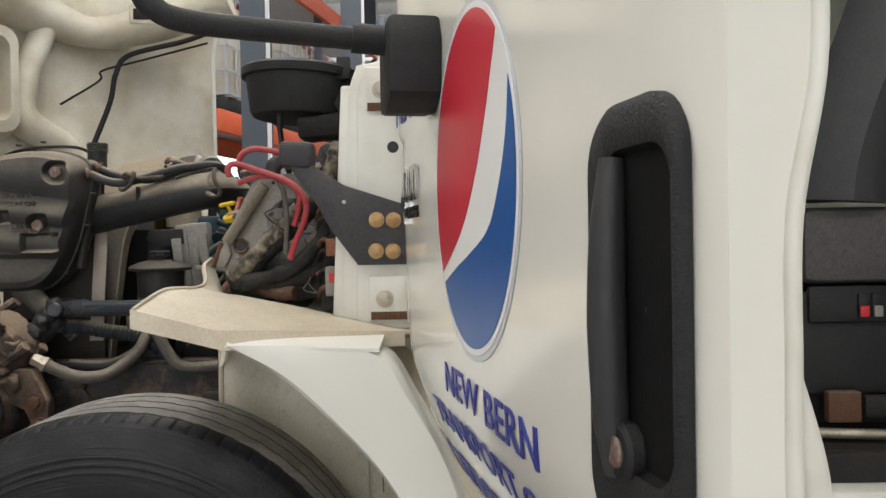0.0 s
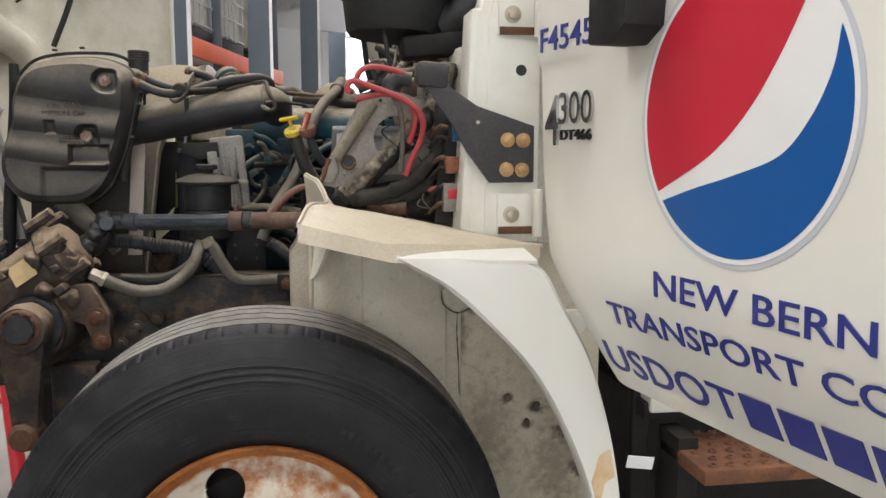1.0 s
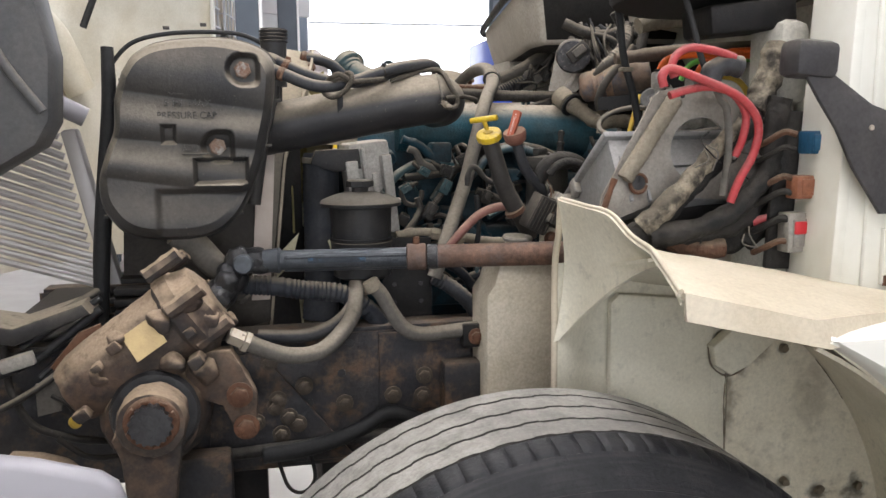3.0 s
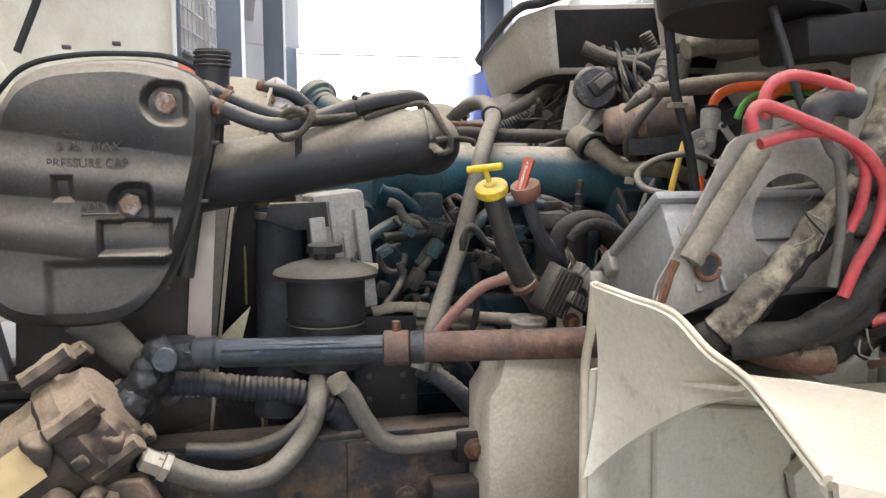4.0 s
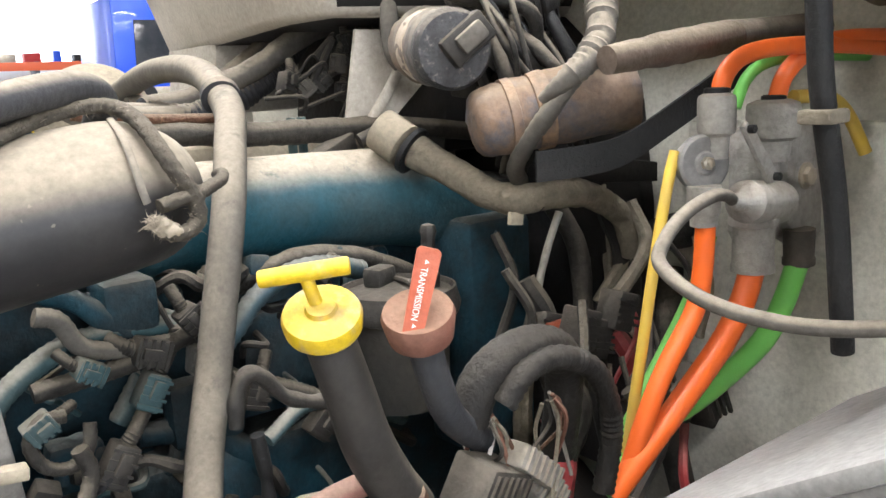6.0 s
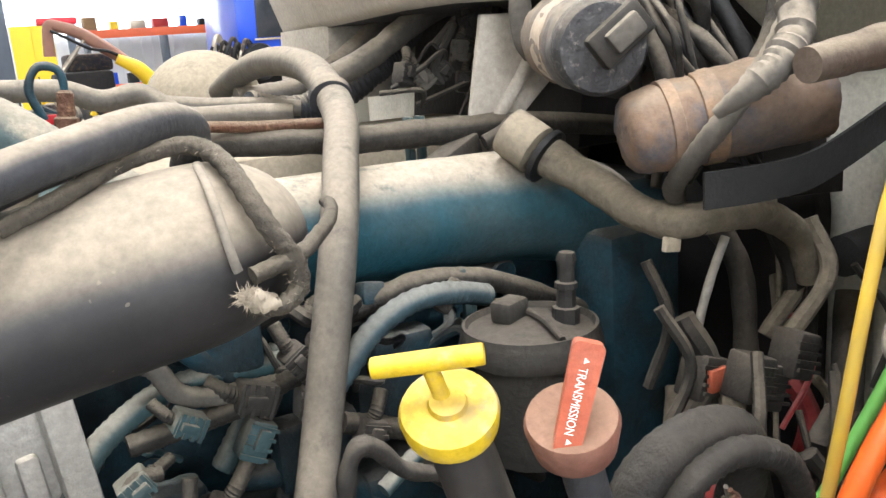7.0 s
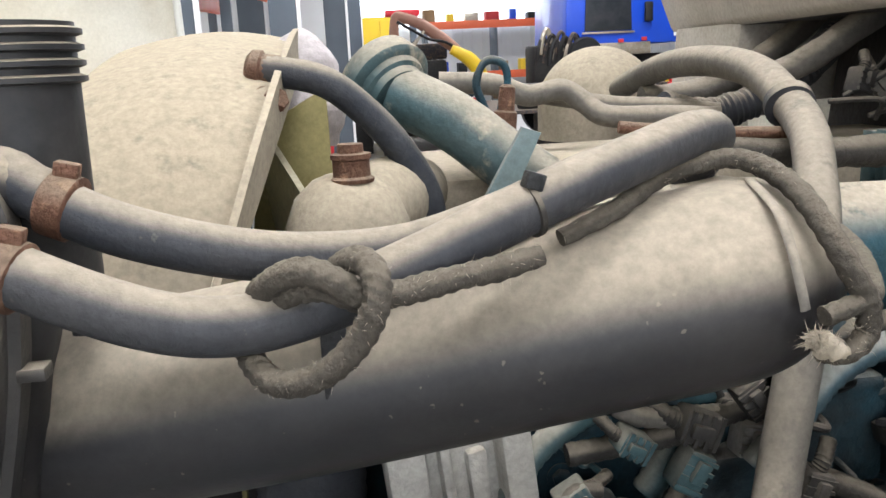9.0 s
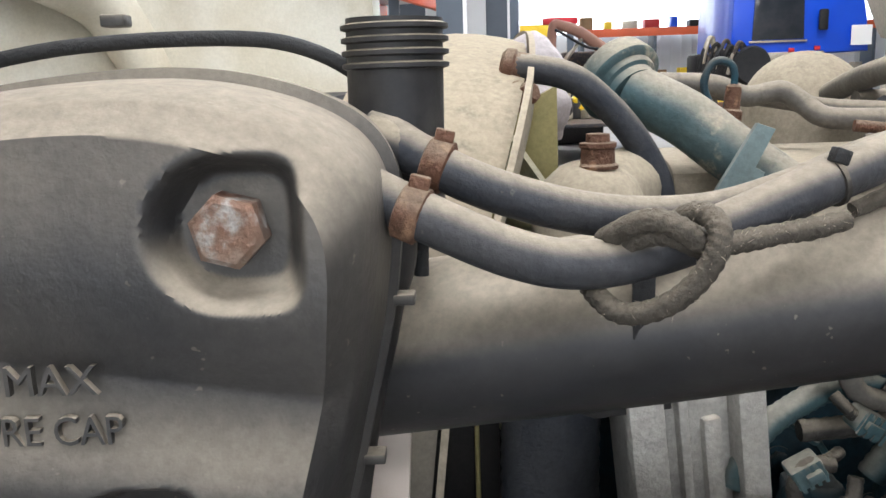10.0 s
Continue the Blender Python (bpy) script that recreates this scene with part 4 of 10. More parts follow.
for a0 in (0.35, 1.0, 1.75, 2.5, 3.6, 4.9):
    box("ring_tab", (0.014, 0.010, 0.006), (-1.234 + 0.0405 * math.cos(a0), 2.070, 0.904 + 0.0405 * math.sin(a0)), M_RUST, gear, rot=(0, 90 - math.degrees(a0), 0), bev=0.002)
pa = bmesh.new()
add_prism(pa, [(-1.302, 0.87), (-1.29, 0.83), (-1.282, 0.74), (-1.272, 0.64), (-1.258, 0.60), (-1.225, 0.605), (-1.212, 0.65), (-1.202, 0.75), (-1.190, 0.83), (-1.182, 0.88), (-1.195, 0.93), (-1.235, 0.945), (-1.275, 0.93)], 2.092, 2.135, "xz", 0.008)
part("pitman_arm", pa, M_GEAR, gear, "rusty steering arm hanging down")
lathe("arm_ball_joint", (-1.245, 2.15, 0.628), (0, -1, 0), [(0, 0.036), (0.07, 0.035), (0.08, 0.026)], M_RUST, gear)
for a in range(6):
    q = Vector((-1.392, 2.235, 0.935)) + Vector((0.27, 0.01, 0.185)).normalized() * 0.262
    ax = Vector((0.27, 0.01, 0.185)).normalized()
    u = ax.orthogonal().normalized()
    w = ax.cross(u)
    o = (u * math.cos(a * 1.047) + w * math.sin(a * 1.047)) * 0.088
    rod("gear_bolt_boss", q + o - ax * 0.03, q + o + ax * 0.045, 0.0155, M_GEAR, gear, seg=8)
prism("gear_bracket", [(-1.18, 0.99), (-1.10, 0.99), (-1.055, 0.90), (-1.06, 0.82), (-1.095, 0.815), (-1.12, 0.88), (-1.19, 0.91)], 2.21, 2.25, M_GEAR, gear, bev=0.006)
for x, z in ((-1.088, 0.902), (-1.078, 0.838)):
    bolt("bracket_bolt", (x, 2.208, z), (0, -1, 0), 0.017, M_RUST, gear)
box("maker_plate", (0.062, 0.002, 0.056), (-1.248, 2.160, 1.032), mat("pale_yellow_tag", (0.50, 0.38, 0.19), 0.6, col2=(0.36, 0.27, 0.15), scale=40), gear, "pale yellow metal tag", rot=(-25, -34, 0), bev=0.0)
for x, z, s in ((-1.30, 1.02, 0.018), (-1.20, 1.085, 0.02), (-1.17, 1.04, 0.016), (-1.36, 0.90, 0.02), (-1.33, 0.985, 0.014), (-1.16, 0.985, 0.02)):
    box("cast_lug", (s * 1.3, 0.045, s * 1.1), (x, 2.172, z), M_GEAR, gear, rot=(0, -34, 0), bev=0.005)

for ob in [gear] + list(gear.children):
    if ob.name.split(".")[0] in ("steering_gear", "sector_housing", "pitman_arm", "gear_bracket", "sector_shaft", "cast_lug", "gear_bolt_boss", "arm_boss", "arm_ball_joint"):
        roughen(ob, 0.0032, 55.0)
lumps("caked_dirt", [(-1.30, 2.17, 1.03, 0.016), (-1.22, 2.165, 1.06, 0.02), (-1.17, 2.17, 1.09, 0.022), (-1.14, 2.19, 1.05, 0.024), (-1.20, 2.17, 0.985, 0.02), (-1.15, 2.20, 0.955, 0.024), (-1.33, 2.175, 0.965, 0.016)], M_GEAR, gear, amp=0.012, scale=45)

# brackets, struts and wires ahead of the steering gear
for p0, p1, r in (((-1.475, 2.33, 0.96), (-1.347, 2.34, 1.058), 0.009), ((-1.50, 2.35, 0.985), (-1.35, 2.36, 1.075), 0.007), ((-1.46, 2.31, 0.935), (-1.36, 2.32, 1.02), 0.006)):
    rod("support_strut", p0, p1, r, M_GREASE, truck, "black support strut", seg=10)
prism("rusty_bracket", [(-1.44, 0.955), (-1.385, 1.02), (-1.345, 1.035), (-1.335, 1.00), (-1.375, 0.955), (-1.41, 0.93)], 2.30, 2.312, M_RUST, truck, "rust-brown folded bracket", bev=0.003)
prism("pale_bracket", [(-1.468, 0.925), (-1.432, 0.928), (-1.418, 0.905), (-1.425, 0.868), (-1.468, 0.86)], 2.30, 2.306, M_HOSELIGHT, truck, "dusty pale metal bracket", bev=0.002)
lathe("bracket_nub", (-1.400, 2.29, 0.848), (0.3, -1, 0.2), [(0, 0.012), (0.016, 0.012), (0.022, 0.008), (0.024, 0.0)], M_YLINE, truck, "dusty yellow plastic nub", seg=14)
for pts, r in (([(-1.526, 2.33, 1.007), (-1.522, 2.32, 0.955), (-1.512, 2.31, 0.907), (-1.477, 2.30, 0.845), (-1.408, 2.30, 0.812), (-1.336, 2.31, 0.795)], 0.0075), ([(-1.56, 2.34, 0.985), (-1.50, 2.33, 0.975), (-1.45, 2.33, 0.985), (-1.40, 2.34, 1.0)], 0.006), ([(-1.44, 2.30, 0.90), (-1.415, 2.295, 0.885), (-1.40, 2.295, 0.862), (-1.405, 2.30, 0.845)], 0.004), ([(-1.43, 2.28, 0.82), (-1.38, 2.27, 0.785), (-1.33, 2.28, 0.775), (-1.28, 2.3, 0.78)], 0.006)):
    tube("front_wire", pts, r, M_LOOMDARK, truck, "black dusty wire", wob=0.1, seg=10)
cool = part("cooler_tank", add_box(bmesh.new(), (0.13, 0.10, 0.095), (-1.285, 2.50, 1.05), bev=0.008), M_DARK, truck, "dark ribbed cooler end tank")
for k in range(3):
    box("cooler_rib", (0.134, 0.012, 0.016), (-1.285, 2.445, 1.018 + 0.030 * k), M_FRAME, cool, bev=0.004)
tube("drain_hose", [(-1.19, 2.42, 1.19), (-1.173, 2.41, 1.162), (-1.141, 2.40, 1.129), (-1.098, 2.40, 1.085), (-1.07, 2.41, 1.05)], 0.019, M_HOSELIGHT, truck, "dusty tan corrugated hose", ribs=0.08, pitch=0.009, seg=18)
tube("frame_air_pipe", [(-0.70, 2.325, 0.735), (-0.80, 2.322, 0.755), (-0.95, 2.322, 0.748), (-1.05, 2.325, 0.742), (-1.15, 2.33, 0.735)], 0.013, M_LOOMDARK, truck, "black grimy pipe along the frame", wob=0.1, seg=12)
tube("hanging_wire", [(-1.02, 2.33, 0.72), (-1.0, 2.32, 0.66), (-0.97, 2.32, 0.645), (-0.945, 2.325, 0.67), (-0.95, 2.33, 0.72)], 0.004, M_LOOMDARK, truck, "black wire loop hanging under the frame", seg=8)

# steering shaft
SH0, SH1 = Vector((-1.065, 2.335, 1.139)), Vector((-0.40, 2.20, 1.148))
d = (SH1 - SH0).normalized()
shaft = part("steering_shaft", add_lathe(bmesh.new(), SH0 + d * 0.03, d, [(0, 0.022), (0.035, 0.026), (0.04, 0.0205), (0.295, 0.0205), (0.297, 0.013)], 24), M_SHAFT, truck, "greasy steering shaft with worn blue paint")
for k in range(3):
    a = k * 2.094 + 0.6
    o = Vector((0, math.cos(a), math.sin(a))) * 0.0185
    rod("shaft_spline", SH0 + d * 0.075 + o, SH0 + d * 0.325 + o, 0.0055, M_SHAFT, shaft, seg=8)
BLUEWEAR = mat("worn_blue_paint", (0.03, 0.10, 0.20), 0.5, col2=(0.08, 0.20, 0.32), scale=30, amount=0.8, bump=0.2, spots=0.58, spotcol=(0.03, 0.036, 0.045), spotscale=38)
side_d = d.cross(Vector((0, 0, 1))).normalized()
part("blue_paint_streak", grid(20, 6, lambda u, v: SH0 + d * (0.125 + 0.115 * u) + (side_d * math.cos(-0.2 + 0.9 * v) + Vector((0, 0, 1)) * math.sin(-0.2 + 0.9 * v)) * (0.0208 if side_d.y < 0 else -0.0208) * 1.04, 0.0), BLUEWEAR, shaft, "worn blue paint streak")
lathe("shaft_collar", SH0 + d * 0.322, d, [(0, 0.024), (0.002, 0.027), (0.038, 0.027), (0.04, 0.024)], M_RUSTTUBE, shaft, "rusty collar")
lathe("shaft_seal", SH0 + d * 0.364, d, [(0, 0.025), (0.02, 0.026), (0.022, 0.02)], M_GREASE, shaft)
lathe("shaft_tube", SH0 + d * 0.385, d, [(0, 0.0235), (0.36, 0.0245)], M_RUSTTUBE, shaft, "rust-brown shaft tube")
rod("pinch_bolt", SH0 + d * 0.342 + Vector((0, 0, 0.02)), SH0 + d * 0.342 + Vector((0, 0, 0.042)), 0.007, M_RUST, shaft, seg=6)
box("joint_yoke", (0.075, 0.05, 0.048), SH0 + Vector((0.0, 0.0, 0.002)), M_GREASE, shaft, "greasy universal joint", rot=(10, -3, -13), bev=0.014)
rod("joint_cross", SH0 + Vector((-0.008, -0.045, 0)), SH0 + Vector((-0.008, 0.045, 0)), 0.020, M_SHAFT, shaft)
tube("joint_yoke_lower", [SH0 + Vector((-0.02, 0.01, -0.01)), SH0 + Vector((-0.035, 0.0, -0.045)), SH0 + Vector((-0.07, -0.03, -0.07)), (-1.15, 2.26, 1.06)], [0.022, 0.03, 0.032, 0.03], M_GREASE, shaft, wob=0.3)
rod("joint_cross", (-1.118, 2.265, 1.085), (-1.118, 2.33, 1.095), 0.017, M_SHAFT, shaft)

lumps("joint_grease", [(*(SH0 + Vector((-0.018, -0.018, 0.008))), 0.024), (*(SH0 + Vector((0.022, -0.012, -0.004))), 0.022), (*(SH0 + Vector((-0.036, -0.02, -0.022))), 0.024), (-1.105, 2.285, 1.105, 0.024), (-1.12, 2.275, 1.078, 0.026), (-1.135, 2.265, 1.055, 0.024)], M_GREASE, shaft, amp=0.009, scale=55)

# inner fender liner and outer flare
def along(pts, u):
    """A point on the smooth line through pts, 0 at its start and 1 at its end."""
    q = smooth_path(pts, 8)
    i = min(u * (len(q) - 1), len(q) - 1.001)
    return q[int(i)].lerp(q[int(i) + 1], i - int(i))


ROOF_OUT = [(-0.555, 1.514, 1.198), (-0.475, 1.492, 1.180), (-0.40, 1.487, 1.163), (-0.25, 1.53, 1.153), (-0.13, 1.582, 1.146), (-0.06, 1.612, 1.142)]
ROOF_IN = [(-0.502, 1.705, 1.226), (-0.440, 1.735, 1.210), (-0.360, 1.730, 1.196), (-0.268, 1.712, 1.178), (-0.126, 1.722, 1.142), (-0.02, 1.84, 1.10)]
ROOF_BACK = [(-0.490, 1.735, 1.205)] + ROOF_IN[1:]
FRONT_TOP = [(-0.541, 1.953, 1.279), (-0.528, 1.88, 1.273), (-0.514, 1.812, 1.266), (-0.499, 1.768, 1.236), (-0.502, 1.705, 1.226), (-0.535, 1.62, 1.228), (-0.556, 1.516, 1.200)]
FRONT_LOW = [(-0.534, 1.996, 1.02), (-0.516, 1.985, 1.035), (-0.497, 1.93, 1.085), (-0.482, 1.85, 1.140), (-0.467, 1.79, 1.174), (-0.478, 1.70, 1.196), (-0.516, 1.60, 1.192), (-0.553, 1.512, 1.180)]
liner = part("fender_liner", grid(36, 8, lambda u, v: along(ROOF_OUT, u).lerp(along(ROOF_IN, u), v) + Vector((0, 0, 0.007 * math.sin(math.pi * v))), 0.006), M_LIP, truck, "cream plastic wheel well liner with dirt")
part("liner_roof_back", grid(24, 6, lambda u, v: along(ROOF_BACK, u).lerp(Vector((along(ROOF_BACK, u).x, 1.998 + 0.060 * ease(min((along(ROOF_BACK, u).x + 0.535) / 0.115, 1)), 1.148 - 0.08 * u)), v), 0.005), M_LINER, liner)
part("liner_front_flange", grid(36, 8, lambda u, v: along(FRONT_TOP, u).lerp(along(FRONT_LOW, u), v) + Vector((0.022, 0.012, 0)) * math.sin(math.pi * v) * (1 - 0.6 * u), 0.007), M_LINER, liner, "cream liner front flange rising to a point")
tube("liner_front_edge", [along(FRONT_TOP, k / 24) for k in range(25)], 0.0038, M_LIP, liner, seg=10, n=2)
part("liner_wall", grid(20, 8, lambda u, v: (-0.535 + 0.385 * u, 1.996 + 0.062 * ease(min(u / 0.3, 1)), 0.50 + 0.66 * v), 0.006), M_LINER, liner)
tube("liner_rim", [(-0.541, 1.953, 1.279), (-0.536, 1.976, 1.215), (-0.534, 1.998, 1.148), (-0.535, 1.995, 0.95), (-0.536, 1.992, 0.62)], 0.006, M_LIP, liner, seg=10)
prism("liner_pad", [(-0.405, 0.60), (-0.408, 1.075), (-0.390, 1.092), (-0.21, 1.072), (-0.19, 1.05), (-0.19, 0.60)], 2.040, 2.060, M_LINER, liner, bev=0.010)
part("liner_rear_panel", grid(12, 14, lambda u, v: (-0.152 + 0.36 * u, 2.050 - 0.045 * u, 0.36 + 0.74 * v), 0.006), M_LINERREAR, liner, "cream liner rear panel with dirty patches")


def liner_arch(u, v):
    a = radians(64 - 88 * u)
    r = 0.795 + 0.045 * math.sin(math.pi * min(max((u - 0.2) / 0.8, 0), 1)) - 0.095 * v
    return (WX + r * math.cos(a), 2.03 - 0.475 * v, WZ + r * math.sin(a))


part("liner_arch", grid(28, 8, liner_arch, 0.006), M_LINERREAR, liner, "cream outer arch of the wheel well")
GUS = [(-0.206, 0.982), (-0.200, 0.945), (-0.165, 0.923), (-0.126, 0.939), (-0.069, 0.988), (-0.145, 1.031)]
prism("liner_corner_plate", GUS, 2.016, 2.046, M_LINER, liner, "cream corner gusset with dirty edges", bev=0.006)
DIRT = mat("packed_dirt", (0.15, 0.125, 0.09), 0.95, col2=(0.24, 0.20, 0.145), scale=40, bump=0.5)
for q in ([(GUS[k][0], 2.030 if k else 2.036, GUS[k][1] - 0.004) for k in (0, 1, 2, 3, 4)], [(-0.163, 2.040, 0.922), (-0.164, 2.042, 0.86), (-0.160, 2.043, 0.80), (-0.157, 2.044, 0.70)], [(-0.069, 2.034, 0.99), (-0.03, 2.030, 1.005), (0.0, 2.026, 0.985)], [liner_arch(0.33 + 0.05 * k, 0.02) for k in range(8)]):
    tube("dirt_smear", q, 0.0016, DIRT, liner, wob=0.9, seg=8)
for x, z, r in ((-0.043, 0.966, 0.013), (0.045, 0.668, 0.026), (0.126, 0.672, 0.028), (0.116, 0.606, 0.034), (0.165, 0.577, 0.030), (0.160, 0.495, 0.032), (-0.029, 0.689, 0.020), (0.02, 0.62, 0.018)):
    y = 2.050 - 0.045 * (x + 0.152) / 0.36
    roughen(rod("liner_stud", (x, y, z), (x, y - 0.012, z), 0.0085, DIRT, liner), 0.003, 90.0, 0.006)
    grime_spot(M_LINERREAR, (x, y, z - 0.004), r, (0.035, 0.031, 0.025), 0.88)
for x, y, z, r, st in ((-0.20, 2.045, 0.96, 0.018, 0.6), (-0.165, 2.045, 0.92, 0.024, 0.75), (-0.125, 2.045, 0.945, 0.02, 0.7), (-0.085, 2.04, 0.985, 0.022, 0.7), (-0.158, 2.045, 0.87, 0.03, 0.7), (-0.155, 2.045, 0.82, 0.025, 0.5), (0.02, 2.03, 0.86, 0.05, 0.4), (0.10, 2.02, 0.50, 0.08, 0.55), (-0.08, 2.04, 0.60, 0.08, 0.5), (0.17, 1.90, 0.70, 0.06, 0.4)):
    grime_spot(M_LINERREAR, (x, y, z), r, (0.16, 0.13, 0.09), st, (1, 1, 0.45))
lip = bmesh.new()
vs = [lip.verts.new(p) for p in ((-0.556, 1.512, 1.200), (-0.40, 1.485, 1.163), (-0.075, 1.60, 1.143), (-0.075, 1.60, 1.115), (-0.385, 1.478, 1.128), (-0.555, 1.508, 1.166))]
lip.faces.new((vs[0], vs[1], vs[4], vs[5]))
lip.faces.new((vs[1], vs[2], vs[3], vs[4]))
lip.normal_update()
bmesh.ops.solidify(lip, geom=lip.faces[:], thickness=0.008)
bmesh.ops.recalc_face_normals(lip, faces=lip.faces[:])
part("liner_side_lip", lip, M_LIP, liner)

INN = [(-0.380, 1.138), (-0.283, 1.078), (-0.188, 0.990), (-0.109, 0.900), (-0.045, 0.785), (0.005, 0.660), (0.024, 0.549), (0.03, 0.44)]
OUT = [(-0.25, 1.135), (-0.112, 1.121), (-0.052, 1.035), (0.0, 0.940), (0.032, 0.845), (0.058, 0.745), (0.078, 0.620), (0.09, 0.44)]


def flare(u, v):
    a = smooth_path([(p[0], 0, p[1]) for p in INN], 8)
    b = smooth_path([(p[0], 0, p[1]) for p in OUT], 8)
    i = min(u * (len(a) - 1), len(a) - 1.001)
    k = int(i)
    p, q = a[k].lerp(a[k + 1], i - k), b[k].lerp(b[k + 1], i - k)
    c = p.lerp(q, min(max((v - 0.15) / 0.7, 0), 1))
    y = 1.468 + 0.02 * u + (0.05 * ((0.15 - v) / 0.15) if v < 0.15 else 0) + (0.11 * ((v - 0.85) / 0.15) ** 1.3 if v > 0.85 else 0) + 0.012 * max(v - 0.3, 0)
    return (c.x, y, c.z)


part("fender_flare", grid(40, 16, flare, 0.006), M_FENDER, truck, "white painted rear fender flare with rust stain")
part("flare_top", grid(10, 2, lambda u, v: (-0.395 + 0.285 * u, 1.473 + (0.016 + 0.125 * u) * v, 1.136 - 0.008 * u + 0.016 * v), 0.006), M_FENDER, truck)

part("flare_rust_patch", grid(6, 6, lambda u, v: Vector(flare(0.69 + 0.075 * u + 0.012 * math.sin(9 * v), 0.12 + 0.76 * v)) + Vector((0, -0.0012, 0)), 0.0), mat("rust_wash", (0.55, 0.38, 0.20), 0.5, col2=(0.70, 0.62, 0.46), scale=20, amount=0.9), truck, "rust-stained patch on the flare")

# cab: hinge pillar, firewall, floor, roof
cab = part("cab", add_prism(bmesh.new(), [(-0.205, 1.135), (-0.06, 1.135), (-0.045, 1.68), (-0.11, 1.675), (-0.165, 1.665), (-0.188, 1.60)], 1.684, 1.78, "xz", 0.008), M_JAMB, truck, "white cab with exposed hinge pillar")
box("pillar_flange", (0.022, 0.10, 0.47), (-0.198, 1.735, 1.39), M_JAMB, cab, rot=(0, 3, 0), bev=0.004)
prism("hinge_panel", [(-0.172, 1.14), (-0.055, 1.14), (-0.052, 1.66), (-0.15, 1.66), (-0.164, 1.60)], 1.676, 1.686, M_JAMB, cab, bev=0.005)
for z in (1.615, 1.203):
    prism("hinge", [(-0.145, z - 0.042), (-0.055, z - 0.042), (-0.055, z + 0.042), (-0.145, z + 0.042)], 1.668, 1.677, M_JAMB, cab, "white door hinge with rust streaks", bev=0.003)
    box("hinge_rust", (0.085, 0.004, 0.016), (-0.10, 1.668, z - 0.036), M_RUST, cab, bev=0.001)
    bolt("hinge_bolt", (-0.115, 1.668, z - 0.003), (0, -1, 0), 0.012, M_STEEL, cab, "zinc hinge bolt")
    rod("hinge_pin", (-0.06, 1.66, z - 0.05), (-0.06, 1.66, z + 0.05), 0.011, M_JAMB, cab)
# A black disc on the panel gives the hole's shade by colour.
rod("panel_hole", (-0.094, 1.677, 1.50), (-0.094, 1.6745, 1.50), 0.0115, M_GREASE, cab, seg=24)
prism("firewall", [(1.78, 1.15), (2.10, 1.15), (2.10, 0.70), (3.62, 0.70), (3.62, 1.66), (1.78, 1.66)], 0.02, 0.06, M_FIRE, cab, "dirty cab firewall", plane="yz")
prism("cab_floor", [(0.24, 1.77), (1.45, 1.77), (1.45, 3.70), (0.24, 3.70)], 0.70, 0.74, M_DARK, cab, plane="xy")
prism("cab_rear_wall", [(1.70, 0.90), (3.70, 0.90), (3.70, 2.45), (1.70, 2.45)], 1.40, 1.45, M_PAINT, cab, plane="yz")
prism("cab_roof", [(0.25, 1.70), (1.45, 1.70), (1.45, 3.70), (0.25, 3.70)], 2.40, 2.45, M_PAINT, cab, plane="xy")
prism("cab_side_far", [(0.0, 0.90), (1.40, 0.90), (1.40, 2.40), (0.3, 2.40), (0.0, 1.7)], 3.65, 3.70, M_PAINT, cab)
tube("windshield_pillar", [(-0.10, 1.73, 1.66), (0.05, 1.735, 1.95), (0.27, 1.75, 2.38)], 0.035, M_PAINT, cab)
tube("windshield_pillar", [(-0.06, 3.66, 1.66), (0.09, 3.66, 1.95), (0.29, 3.66, 2.38)], 0.035, M_PAINT, cab)
prism("rear_pillar", [(1.12, 0.9), (1.40, 0.9), (1.40, 2.40), (1.15, 2.40)], 1.70, 1.76, M_PAINT, cab)
glass = bmesh.new()
glass.faces.new([glass.verts.new(p) for p in ((-0.06, 1.76, 1.68), (0.28, 1.76, 2.38), (0.30, 3.64, 2.38), (-0.02, 3.64, 1.68))])
glass.normal_update()
bmesh.ops.solidify(glass, geom=glass.faces[:], thickness=0.006)
part("windshield", glass, M_GLASS, cab)
box("dashboard", (0.25, 1.80, 0.40), (0.22, 2.70, 1.45), M_SEAT, cab, bev=0.05)
seat = part("driver_seat", add_box(bmesh.new(), (0.52, 0.50, 0.175), (1.08, 2.18, 1.285), bev=0.03), mat("seat_grey_fabric", (0.085, 0.08, 0.08), 0.85, col2=(0.06, 0.057, 0.056), scale=80, bump=0.3, bscale=400), truck, "dark grey driver seat inside the cab")
part("seat_back", grid(12, 10, lambda u, v: (0.872 + 0.14 * ease(u) + 0.03 * u + 0.16 * v, 2.02 - 0.05 * math.sin(math.pi * min(v * 1.6, 1)), 1.385 + 0.60 * u), 0.08), M_SEAT, seat, "dark grey seat back")
box("seat_base", (0.46, 0.46, 0.24), (1.02, 2.18, 1.06), M_BLACKCLEAN, seat, "black seat base with switches", bev=0.012)
box("switch_panel", (0.24, 0.012, 0.085), (0.955, 1.944, 1.150), M_BLACKCLEAN, seat, bev=0.008)
for x, m, lab in ((0.957, M_JACK, "red seat switch"), (0.988, M_GREYCONN, "grey seat switch")):
    sw = box("seat_switch", (0.024, 0.014, 0.054), (x, 1.938, 1.147), M_BLACKCLEAN, seat, lab, bev=0.002)
    box("switch_key", (0.021, 0.008, 0.026), (x, 1.928, 1.134), m, sw, bev=0.003)
box("seat_pedestal", (0.40, 0.40, 0.10), (1.02, 2.20, 0.905), M_DARK, seat, bev=0.01)
